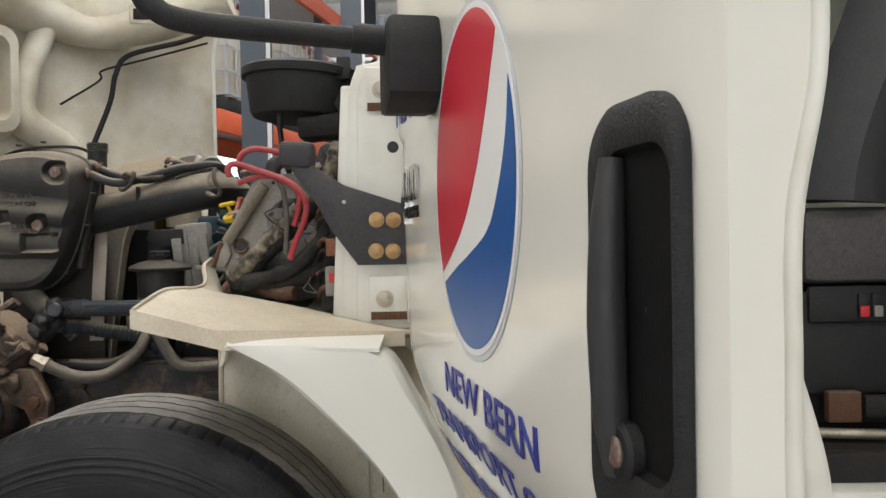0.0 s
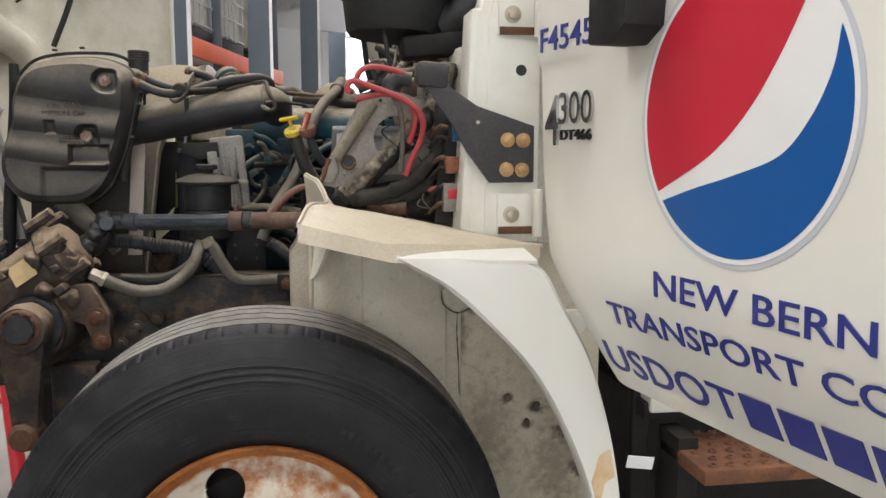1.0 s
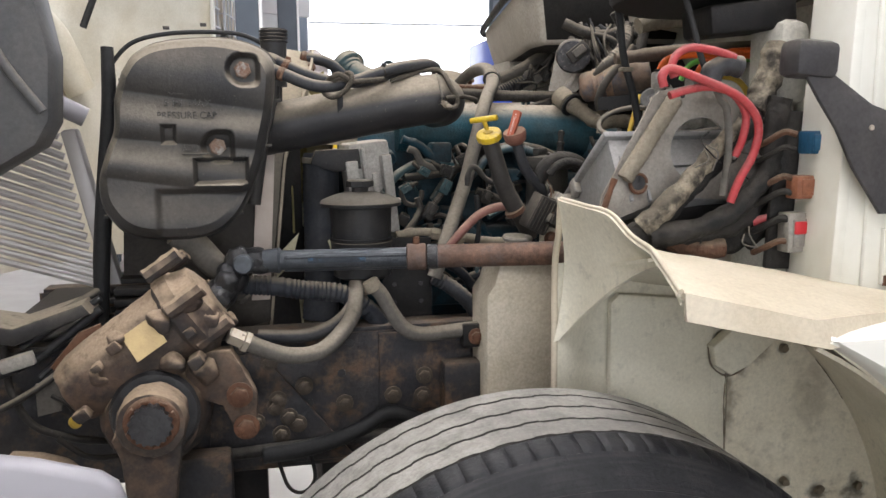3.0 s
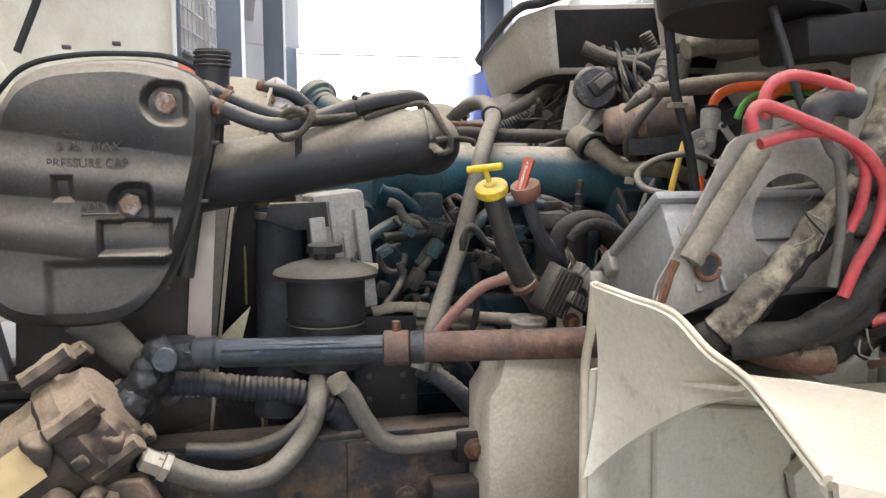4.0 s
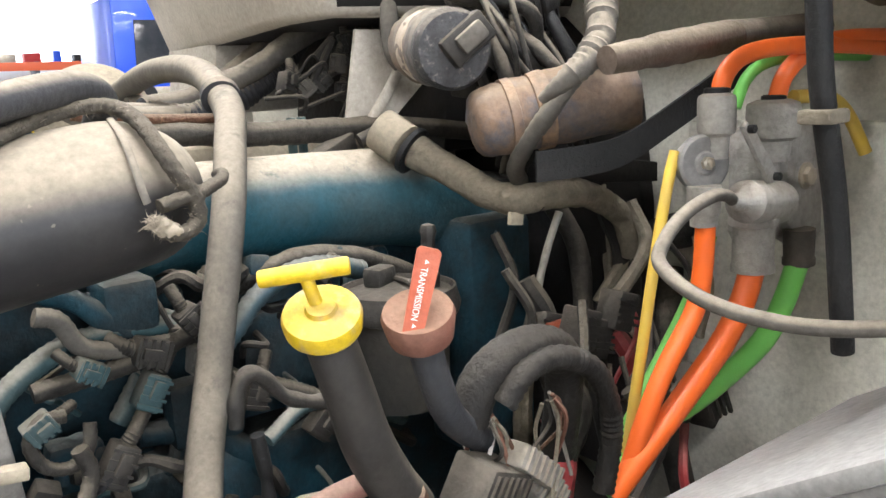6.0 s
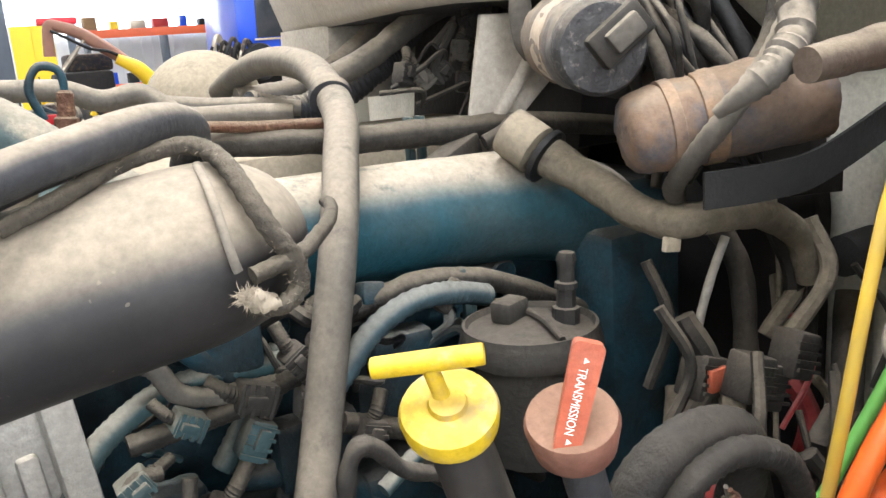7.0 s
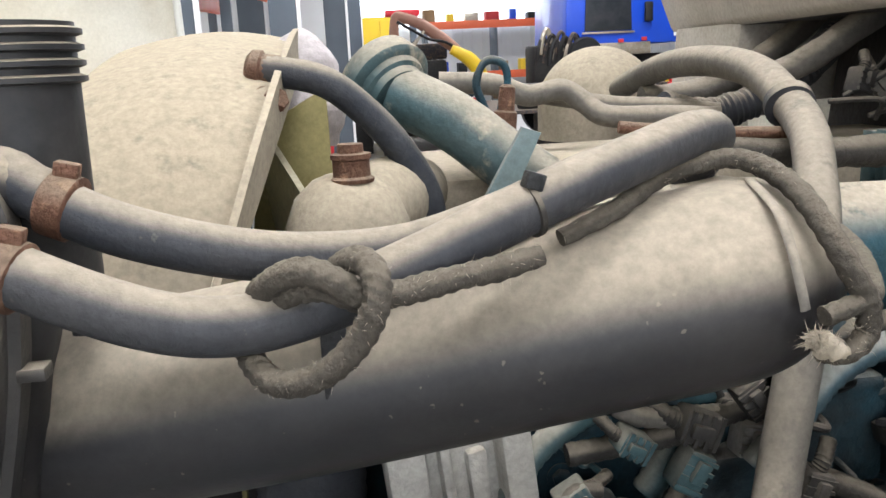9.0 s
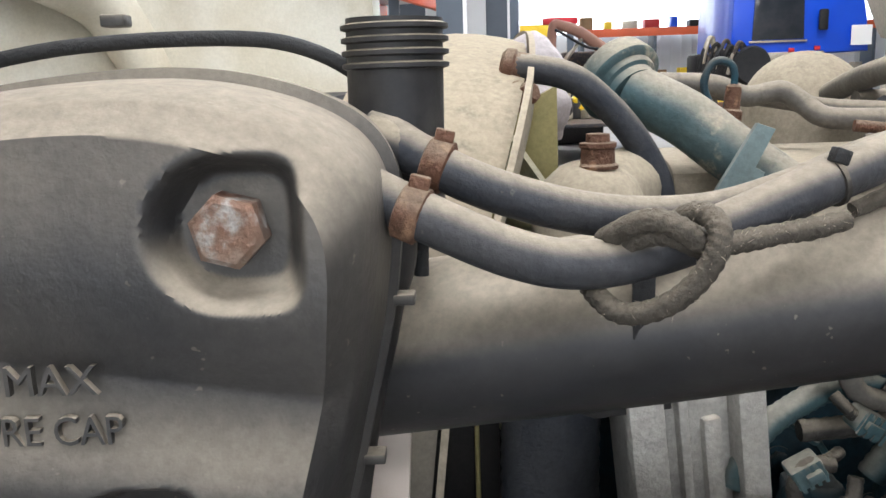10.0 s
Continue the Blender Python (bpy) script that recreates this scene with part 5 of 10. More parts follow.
box("seat_rail_rusty", (0.075, 0.03, 0.07), (0.905, 1.93, 0.918), M_RUST, seat, bev=0.004)
box("seat_rail", (0.24, 0.03, 0.05), (1.07, 1.93, 0.918), M_DARK, seat, bev=0.008)
tube("seat_belt_cable", [(0.80, 1.92, 0.862), (0.95, 1.92, 0.856), (1.15, 1.92, 0.850)], 0.012, M_STEEL, cab, "braided steel seat cable", twist=0.5)
tube("floor_tube", [(0.84, 1.90, 0.77), (0.90, 1.90, 0.806), (0.98, 1.90, 0.812), (1.12, 1.90, 0.81)], 0.013, M_BLACKCLEAN, cab, seg=14)
box("door_sill", (0.96, 0.14, 0.06), (0.73, 1.83, 0.745), M_JAMB, cab, bev=0.01)

# driver door, swung open
DU, DN = Vector((0.2049, -0.9788, 0)), Vector((-0.9788, -0.2049, 0))
DO = Vector((-0.0834, 1.640, 0))


def at_door(u, z, h=0.0):
    """A point on the door: u along it from the hinge, z up, h out of its face."""
    tuck = 0.075 * max(0.0, (1.12 - z) / 0.2) ** 1.5
    step = 0.007 * min(max((z - 1.497) / 0.012, 0), 1) * min(max((0.30 - u) / 0.18, 0), 1)
    return DO + DU * u + DN * (h - tuck + step) + Vector((0, 0, z))


def door_left(z):
    return float(np.interp(z, [0.888, 0.95, 1.0, 1.06, 1.13, 1.25, 1.6, 1.85], [0.200, 0.185, 0.168, 0.135, 0.085, 0.055, 0.03, 0.03]))


def door_sheet(h):
    bm = bmesh.new()
    zs = [0.888, 0.91, 0.93, 0.95, 0.98, 1.02, 1.06, 1.1, 1.13, 1.2, 1.3, 1.4, 1.48, 1.495, 1.503, 1.511, 1.55, 1.65, 1.75, 1.82]
    rows = []
    for z in zs:
        a = door_left(z)
        rows.append([(a + (1.19 - a) * i / 30, z) for i in range(31)])
    for lay in range(2):
        vs = []
        for row in rows:
            line = []
            back = 0.044 + 0.018 * ease(min(max((row[0][1] - 1.31) / 0.12, 0), 1))
            for i, (u, z) in enumerate(row):
                edge = min(i, 30 - i)
                soft = 0.006 if edge == 0 else 0.0
                line.append(bm.verts.new(at_door(u, z, -back if lay else -soft)))
            vs.append(line)
        for j in range(len(vs) - 1):
            for i in range(30):
                q = (vs[j][i], vs[j][i + 1], vs[j + 1][i + 1], vs[j + 1][i])
                bm.faces.new(q if lay == 0 else q[::-1])
        if lay == 0:
            first = vs
        else:
            loop0 = first[0] + [r[-1] for r in first[1:]] + first[-1][-2::-1] + [r[0] for r in first[-2:0:-1]]
            loop1 = vs[0] + [r[-1] for r in vs[1:]] + vs[-1][-2::-1] + [r[0] for r in vs[-2:0:-1]]
            k = len(loop0)
            for i in range(k):
                bm.faces.new((loop0[i], loop1[i], loop1[(i + 1) % k], loop0[(i + 1) % k]))
    bmesh.ops.recalc_face_normals(bm, faces=bm.faces[:])
    return bm


door = part("driver_door", door_sheet(0), M_PAINT, truck, "white driver door with round decal and navy lettering, wide open")
LOGO_U, LOGO_Z, LOGO_R = 0.617, 1.388, 0.217


def door_patch(name, outline, material, label, h):
    """A flat decal cut to an outline in door coordinates."""
    bm = bmesh.new()
    f = bm.faces.new([bm.verts.new(at_door(u, z, h)) for u, z in outline])
    f.normal_update()
    bmesh.ops.triangulate(bm, faces=[f])
    bm.normal_update()
    bmesh.ops.solidify(bm, geom=bm.faces[:], thickness=0.0006)
    bmesh.ops.recalc_face_normals(bm, faces=bm.faces[:])
    return finish(name, bm, material, door, label, smooth=0)


def circle_pts(r, a0=0, a1=360, n=72):
    return [(LOGO_U + r * math.cos(radians(a0 + (a1 - a0) * k / n)), LOGO_Z + r * math.sin(radians(a0 + (a1 - a0) * k / n))) for k in range(n + 1)]


def inner(pts):
    r = LOGO_R * 0.93
    return [(LOGO_U + p.x * r, LOGO_Z + p.y * r) for p in smooth_path([(a, b, 0) for a, b in pts], 8)]


door_patch("decal_ring", circle_pts(LOGO_R)[:-1], M_RING, "pale grey ring of the round decal", 0.0012)
door_patch("decal_disc", circle_pts(LOGO_R * 0.965)[:-1], M_WHITE, "white field of the round decal", 0.0020)
door_patch("decal_red_field", circle_pts(LOGO_R * 0.93, 49, 215) + inner([(-0.819, -0.574), (-0.23, -0.29), (0.14, 0.01), (0.41, 0.35), (0.656, 0.755)])[1:-1], M_RED, "red upper field of the round decal", 0.0028)
door_patch("decal_blue_field", circle_pts(LOGO_R * 0.93, -140, 28) + inner([(0.883, 0.469), (0.83, 0.21), (0.68, -0.06), (0.44, -0.29), (0.01, -0.43), (-0.40, -0.535), (-0.766, -0.643)])[1:-1], M_BLUE, "blue lower field of the round decal", 0.0028)


def door_words(text, u, z, height, width, material, depth=0.0008, h=0.0016, label=""):
    """Lettering laid on the door's own surface, each character an object."""
    total = len(text)
    obs = words("letter", text, height * 1.4, Matrix(), material, door, label, depth, width, 0.0004)
    for ob in obs:
        for v in ob.data.vertices:
            v.co = at_door(u + v.co.x, z + v.co.y, h + v.co.z)
    return obs


door_words("NEW BERN", 0.444, 1.104, 0.042, 0.424, M_NAVY, label="navy lettering")
door_words("TRANSPORT CORP", 0.291, 1.032, 0.039, 0.70, M_NAVY, label="navy lettering")
door_words("USDOT", 0.226, 0.928, 0.056, 0.360, M_NAVY, label="navy lettering")
for k in range(6):
    bm = bmesh.new()
    add_prism(bm, [(0.600 + 0.078 * k, 0.928), (0.664 + 0.078 * k, 0.928), (0.664 + 0.078 * k, 0.984), (0.600 + 0.078 * k, 0.984)], 0.010, 0.0125)
    for v in bm.verts:
        v.co = at_door(v.co.x, v.co.z, v.co.y - 0.0095)
    finish("number_bar", bm, M_NAVY, door, "navy bar in place of a number", smooth=0)
door_words("F4545", 0.058, 1.525, 0.046, 0.187, M_NAVY, label="navy unit lettering")
badge = door_words("4", 0.078, 1.345, 0.098, 0.054, M_CHROME, 0.003, 0.004, "chrome badge numeral")
door_words("300", 0.132, 1.385, 0.060, 0.120, M_CHROME, 0.003, 0.004, "chrome badge numerals")
door_words("DT466", 0.134, 1.355, 0.019, 0.112, M_BLACKCLEAN, 0.002, 0.003, "dark badge lettering")


def door_solid(name, outline, h0, h1, material, parent, label="", bev=0.004):
    bm = add_prism(bmesh.new(), outline, h0, h1, "xz", bev)
    for v in bm.verts:
        v.co = at_door(v.co.x, v.co.z, v.co.y)
    bmesh.ops.recalc_face_normals(bm, faces=bm.faces[:])
    return part(name, bm, material, parent, label)


HU, HZ = 1.093, 1.260
frame_pts = [(HU + u, HZ + z) for u, z in rounded(0.138, 0.297, 0.042)]
slot = [(HU + 0.010 + u, HZ + 0.012 + z) for u, z in rounded(0.102, 0.21, 0.028)]
hb = bmesh.new()
levels = [(frame_pts, 1.0, 0.0), (frame_pts, 1.0, 0.006), (frame_pts, 0.96, 0.010), (slot, 1.06, 0.011), (slot, 1.0, 0.009), (slot, 0.97, 0.002), (slot, 0.02, 0.0015)]
rings = []
for pts, s, h in levels:
    cu, cz = (HU, HZ) if pts is frame_pts else (HU + 0.010, HZ + 0.012)
    rings.append([hb.verts.new(at_door(cu + (u - cu) * s, cz + (z - cz) * s, h)) for u, z in pts])
n = len(frame_pts)
for i, (a, b) in enumerate(zip(rings, rings[1:])):
    for k in range(n):
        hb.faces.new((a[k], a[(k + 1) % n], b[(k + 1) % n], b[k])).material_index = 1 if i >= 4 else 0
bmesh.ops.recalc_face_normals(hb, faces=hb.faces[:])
# Slot floor is shallow; the depth's shade is put into its blacker colour.
handle = part("door_handle", hb, [M_BLACKCLEAN, mat("handle_recess_shade", (0.006, 0.006, 0.006), 0.7, scale=40, bump=0.1, spec=0.15)], door, "black plastic door handle")
bm = add_tube(bmesh.new(), [(HU - 0.026, 0.008, HZ + 0.112), (HU - 0.024, 0.013, HZ + 0.06), (HU - 0.022, 0.015, HZ), (HU - 0.022, 0.013, HZ - 0.06), (HU - 0.024, 0.008, HZ - 0.10)], [0.009, 0.0125, 0.0135, 0.0125, 0.009])
for v in bm.verts:
    v.co = at_door(v.co.x, v.co.z, v.co.y)
part("pull_grip", bm, mat("grip_grey_black", (0.030, 0.031, 0.033), 0.45, col2=(0.022, 0.022, 0.023), scale=40, bump=0.1), handle)
p0, p1 = at_door(HU - 0.010, HZ - 0.082, 0.0), at_door(HU - 0.010, HZ - 0.082, 0.014)
rod("lock_barrel", p0, p1, 0.020, M_BLACKCLEAN, handle)
rod("key_disc", p1, p1 + DN * 0.003, 0.0105, M_HEX, handle, "bare metal key lock")
door_solid("door_window_frame", [(0.03, 1.80), (1.21, 1.80), (1.21, 2.38), (0.38, 2.38)], -0.055, -0.015, M_GLASS, door, "clear door window")
# inner door edge, bowed
tube("door_edge_bead", [at_door(1.191, 0.93 + 0.08 * k, -0.043 - 0.018 * ease(min(max((0.93 + 0.08 * k - 1.31) / 0.12, 0), 1))) for k in range(12)], 0.005, M_JAMB, door, "rounded white door inner edge")
tube("door_inner_bulge", [at_door(1.17, 0.93, -0.066), at_door(1.172, 1.10, -0.068), at_door(1.172, 1.18, -0.064), at_door(1.168, 1.25, -0.046)], 0.012, M_JAMB, door)

# mirror arm
arm = door_solid("mirror_bracket", [(0.345, 1.505), (0.41, 1.50), (0.452, 1.525), (0.46, 1.60), (0.445, 1.632), (0.36, 1.628), (0.345, 1.59)], -0.001, 0.075, M_BLACKCLEAN, door, "black mirror arm bracket", bev=0.008)
tube("mirror_arm", [at_door(0.40, 1.604, 0.06), at_door(0.395, 1.610, 0.14), at_door(0.40, 1.617, 0.27), at_door(0.40, 1.624, 0.345), at_door(0.397, 1.638, 0.385), at_door(0.395, 1.668, 0.408), at_door(0.39, 1.76, 0.418), at_door(0.38, 2.05, 0.42)], 0.0165, M_BLACKCLEAN, door, "bent black mirror arm tube", seg=20)
tube("mirror_socket", [at_door(0.40, 1.604, 0.05), at_door(0.398, 1.609, 0.12)], 0.022, M_BLACKCLEAN, door)

# hood stop bracket
brk = prism("hood_bracket", [(-0.305, 1.475), (-0.262, 1.472), (-0.19, 1.425), (-0.07, 1.385), (-0.07, 1.268), (-0.165, 1.268), (-0.215, 1.335), (-0.245, 1.39), (-0.275, 1.43)], 1.655, 1.663, M_BRACKET, truck, "worn black steel bracket with four bolts", bev=0.002)
for x, z in ((-0.127, 1.356), (-0.094, 1.355), (-0.129, 1.295), (-0.096, 1.294)):
    bolt("bracket_bolt", (x, 1.654, z), (0, -1, 0), 0.0105, M_BOLT, brk, "yellow zinc bolt")
rod("bracket_rivet", (-0.19, 1.655, 1.392), (-0.19, 1.652, 1.392), 0.004, M_STEEL, brk)
part("rubber_stop", add_box(bmesh.new(), (0.068, 0.05, 0.052), (-0.283, 1.672, 1.487), rot=(0, 4, 0), bev=0.011), M_BRACKET, brk, "worn black rubber stop")
box("spacer", (0.10, 0.012, 0.10), (-0.112, 1.669, 1.326), M_JAMB, cab, bev=0.003)

# connectors on the pillar
for x, y, z, m, lab, sz in ((-0.213, 1.752, 1.371, mat("blue_connector", (0.015, 0.085, 0.165), 0.5, scale=40, dust=0.35), "blue plug", (0.026, 0.03, 0.035)), (-0.222, 1.757, 1.303, mat("orange_connector", (0.25, 0.095, 0.05), 0.6, col2=(0.14, 0.06, 0.035), scale=50, dust=0.4), "dusty orange plug", (0.038, 0.03, 0.036)), (-0.226, 1.767, 1.232, M_GREYCONN, "grey plug with red lock", (0.038, 0.03, 0.062))):
    c = part("wiring_plug", add_box(bmesh.new(), sz, (x, y, z), bev=0.003), m, truck, lab)
    box("plug_face", (sz[0] * 0.6, 0.004, sz[2] * 0.7), (x, y - 0.016, z), m, c, bev=0.001)
# Plain dark plate added as a backdrop that darkens the area behind the plugs.
box("plug_backing", (0.062, 0.010, 0.25), (-0.222, 1.792, 1.295), M_LOOMDARK, truck, "dark plate added behind the plugs", rot=(0, 3, 0), bev=0.003)
for z, q in ((1.383, 0.005), (1.36, 0.004), (1.315, 0.005), (1.292, 0.005), (1.25, 0.006), (1.215, 0.005)):
    tube("plug_lead", [(-0.235, 1.757, z), (-0.25, 1.765, z + 0.004), (-0.262, 1.785, z - 0.008), (-0.268, 1.81, z - 0.02)], q, (M_LOOMDARK, M_CLAMP)[int(z * 1000) % 2], truck, seg=8)
box("plug_lock", (0.022, 0.006, 0.020), (-0.226, 1.750, 1.240), M_JACK, truck, "red plug lock", bev=0.002)

# hood, tilted forward
PLAN = [(-1.78, 1.36), (-1.95, 1.55), (-2.02, 2.0), (-2.03, 2.7), (-1.98, 3.3), (-1.80, 3.75), (-1.50, 4.02), (-1.24, 4.22), (-1.17, 4.30)]


def hood_shell(u, v):
    pts = smooth_path([(a, b, 0) for a, b in PLAN], 8)
    i = min(u * (len(pts) - 1), len(pts) - 1.001)
    k = int(i)
    p = pts[k].lerp(pts[k + 1], i - k)
    z = 0.95 + 2.15 * v
    pinch = 0.10 * v * v
    wave = 0.03 * math.sin(3.2 * v + 2.5 * u) + 0.05 * math.exp(-((v - 0.62 - 0.25 * (u - 0.5)) / 0.05) ** 2) + 0.04 * math.exp(-((u - 0.66) / 0.03) ** 2)
    return (p.x + wave + 0.18 * v * (1 - u) + 0.10 * max(u - 0.8, 0) / 0.2 * max(v - 0.35, 0), p.y + (2.7 - p.y) * pinch, z)


hood = part("hood", grid(64, 44, hood_shell, 0.012), M_HOOD, truck, "white fibreglass hood tilted forward, stained inside")
tube("hood_edge_bead", [hood_shell(1.0, k / 10) for k in range(11)], 0.012, M_FENDER, hood)
tube("hood_wire", [(-1.05, 3.86, 2.29), (-1.20, 3.86, 2.24), (-1.44, 3.83, 2.175), (-1.50, 3.82, 2.09), (-1.53, 3.82, 1.96), (-1.60, 3.80, 1.77)], 0.012, M_BLACKCLEAN, hood, "black wire clipped inside the hood")
tube("hood_wire", [(-1.62, 3.60, 2.62), (-1.68, 3.62, 2.45), (-1.80, 3.55, 2.30), (-1.90, 3.35, 2.26)], 0.006, M_BLACKCLEAN, hood)
tube("hood_seam", [(-1.72, 3.735, 1.94), (-1.57, 3.80, 2.055), (-1.555, 3.80, 2.10), (-1.40, 3.84, 2.15), (-1.10, 3.90, 2.24)], 0.005, M_DARK, hood, "dark seam between the hood panels")
part("hood_inner_duct", add_tube(bmesh.new(), [(-2.0, 2.9, 2.40), (-1.90, 3.35, 2.36), (-1.76, 3.66, 2.32), (-1.60, 3.78, 2.27), (-1.40, 3.86, 2.31), (-1.15, 3.90, 2.40), (-1.0, 3.91, 2.45)], [0.14, 0.14, 0.10, 0.075, 0.09, 0.11, 0.11], seg=24, flat=0.9), M_HOOD, hood, "moulded rib inside the hood")
part("hood_inner_duct", add_tube(bmesh.new(), [(-1.74, 3.66, 2.27), (-1.80, 3.58, 2.02), (-1.80, 3.56, 1.85), (-1.70, 3.74, 1.74), (-1.62, 3.80, 1.55)], [0.05, 0.06, 0.07, 0.06, 0.05], seg=18), M_HOOD, hood, "moulded rib inside the hood")
slotm = bmesh.new()
rp = rounded(0.17, 0.40, 0.06)
sx, sy = Vector((0.62, 0.78, 0)), Vector((0.78, -0.62, 0))
rr = [[slotm.verts.new(Vector((-1.86, 3.42, 2.0)) + sx * a * s + Vector((0, 0, b * (s * 0.5 + 0.5))) + sy * dx) for a, b in rp] for s, dx in ((1.5, -0.08), (1.2, 0.04), (0.75, 0.05), (0.6, -0.05), (0.02, -0.05))]
for a, b in zip(rr, rr[1:]):
    for k in range(len(rp)):
        slotm.faces.new((a[k], a[(k + 1) % len(rp)], b[(k + 1) % len(rp)], b[k]))
bmesh.ops.recalc_face_normals(slotm, faces=slotm.faces[:])
part("hood_vent_recess", slotm, M_HOOD, hood, "oval recess moulded in the hood")
hatch = box("hood_latch_pocket", (0.16, 0.05, 0.09), (-1.34, 3.80, 2.345), M_HOOD, hood, "pale moulded latch pocket", rot=(0, 0, 12), bev=0.012)
# Dark slab for the slot, with its shade put into the colour.
box("latch_slot", (0.07, 0.012, 0.05), (-1.36, 3.772, 2.345), M_DARK, hatch, rot=(0, 0, 12), bev=0.004)

# grille bars, lamp housing and bumper swung with the hood
grille = part("grille", add_box(bmesh.new(), (0.03, 0.05, 0.34), (-1.372, 2.47, 1.24), rot=(0, -12, 0), bev=0.006), M_SLAT, truck, "grey grille with slanting bars")
for k in range(17):
    z = 1.085 + 0.0205 * k
    tube("grille_bar", [(-1.365 - 0.004 * k, 2.45, z), (-1.62, 2.44, z + 0.085), (-1.9, 2.43, z + 0.18)], 0.0072, M_SLAT, grille, seg=8)
part("grille_surround", add_tube(bmesh.new(), [(-1.37, 2.44, 1.43), (-1.46, 2.42, 1.475), (-1.6, 2.41, 1.53), (-1.9, 2.41, 1.66)], 0.02, seg=12), M_BUMPER, grille, "silver-grey grille frame")
lamp_h = part("headlamp_housing", add_prism(bmesh.new(), [(-1.345, 1.52), (-1.352, 1.415), (-1.375, 1.375), (-1.46, 1.325), (-1.65, 1.30), (-1.75, 1.9), (-1.42, 1.9), (-1.37, 1.66)], 2.05, 2.16, "xz", 0.02), M_LAMPBACK, truck, "dark grey plastic lamp housing")
tube("housing_rib", [(-1.362, 2.045, 1.43), (-1.42, 2.04, 1.52), (-1.48, 2.04, 1.66), (-1.50, 2.04, 1.9)], 0.008, M_LAMPBACK, lamp_h)
BUMP = [(-2.35, 1.06), (-1.80, 1.05), (-1.45, 1.022), (-1.325, 0.996), (-1.25, 0.972), (-1.229, 0.956), (-1.220, 0.933), (-1.226, 0.915), (-1.242, 0.890), (-1.268, 0.846), (-1.290, 0.800), (-1.305, 0.752), (-1.314, 0.700), (-1.316, 0.640), (-1.36, 0.56), (-1.60, 0.50), (-2.35, 0.50)]


def bumper_corner():
    """The moulded bumper end: a flat cheek with rounded edges turning inward."""
    bm = bmesh.new()
    rings = []
    for y, k in ((1.735, 0.012), (1.715, 0.003), (1.703, 0.0), (1.694, 0.002), (1.688, 0.006), (1.685, 0.011)):
        ring = []
        for i, (x, z) in enumerate(BUMP):
            (x0, z0), (x1, z1) = BUMP[i - 1], BUMP[(i + 1) % len(BUMP)]
            n = Vector((z1 - z0, -(x1 - x0))).normalized()
            f = 1 if i else 0
            ring.append(bm.verts.new((x - n.x * -k * f, y, z - n.y * -k * f)))
        rings.append(ring)
    for a, b in zip(rings, rings[1:]):
        for i in range(len(a)):
            bm.faces.new((a[i], a[(i + 1) % len(a)], b[(i + 1) % len(a)], b[i]))
    bm.faces.new(rings[-1])
    bm.faces.new(rings[0][::-1])
    bmesh.ops.recalc_face_normals(bm, faces=bm.faces[:])
    return bm


bump = part("bumper", bumper_corner(), M_BUMPER, truck, "silver-grey plastic bumper end")
tube("front_harness", [(-1.75, 2.3, 0.98), (-1.55, 2.32, 1.0), (-1.42, 2.36, 1.05), (-1.36, 2.40, 1.08)], 0.011, M_LOOM, truck, "black front wiring loom")
tube("front_harness", [(-1.75, 2.28, 0.93), (-1.55, 2.3, 0.94), (-1.43, 2.34, 0.985), (-1.37, 2.38, 1.01)], 0.008, M_BLACKCLEAN, truck, "thin black wire")
tube("front_harness", [(-1.60, 2.26, 0.86), (-1.50, 2.27, 0.90), (-1.43, 2.30, 0.94), (-1.38, 2.36, 0.98)], 0.007, M_LOOM, truck, "thin black wire")
box("light_connector", (0.06, 0.025, 0.025), (-1.49, 2.28, 0.975), M_GREYCONN, truck, "pale wiring connector", rot=(0, -15, 0))
prism("grille_lower_tray", [(-1.375, 1.075), (-1.36, 1.055), (-1.50, 1.0), (-1.62, 1.03), (-1.62, 1.06), (-1.50, 1.035)], 2.30, 2.44, M_BLACK, truck, "black plastic tray", bev=0.004)
tube("tow_hook", [(-1.50, 2.24, 0.80), (-1.45, 2.22, 0.795), (-1.41, 2.22, 0.78), (-1.39, 2.24, 0.755)], [0.018, 0.022, 0.022, 0.016], M_GEAR, truck, "rusty tow hook")
box("stack_cooler_bracket", (0.17, 0.05, 0.012), (-1.255, 2.42, 1.06), M_DARK, truck)
for k in range(3):
    box("cooler_line_block", (0.16, 0.04, 0.016), (-1.25, 2.40, 1.035 + 0.022 * k), M_DARK, truck, bev=0.004)

# hoses at the tank
hoses = truck
tube("tank_hose", [(-1.006, 2.3952, 1.5496), (-0.9731, 2.3739, 1.5299), (-0.9363, 2.3714, 1.5135), (-0.8856, 2.3770, 1.5001), (-0.8307, 2.3853, 1.4977), (-0.7827, 2.3924, 1.5084), (-0.7368, 2.4075, 1.5222), (-0.6969, 2.4277, 1.5282)], 0.0115, M_HOSE, hoses, "dusty rubber tank hose", seg=16)
tube("tank_hose", [(-1.011, 2.3506, 1.5240), (-0.9798, 2.3331, 1.5104), (-0.936, 2.3268, 1.4918), (-0.9021, 2.3271, 1.4855), (-0.8662, 2.3322, 1.4903), (-0.8272, 2.3423, 1.5011), (-0.7723, 2.3573, 1.5199), (-0.7215, 2.3824, 1.5318), (-0.6718, 2.4176, 1.5389), (-0.6422, 2.4580, 1.5302), (-0.6378, 2.4984, 1.5026)], 0.012, M_HOSE, hoses, "dusty rubber tank hose", seg=16)
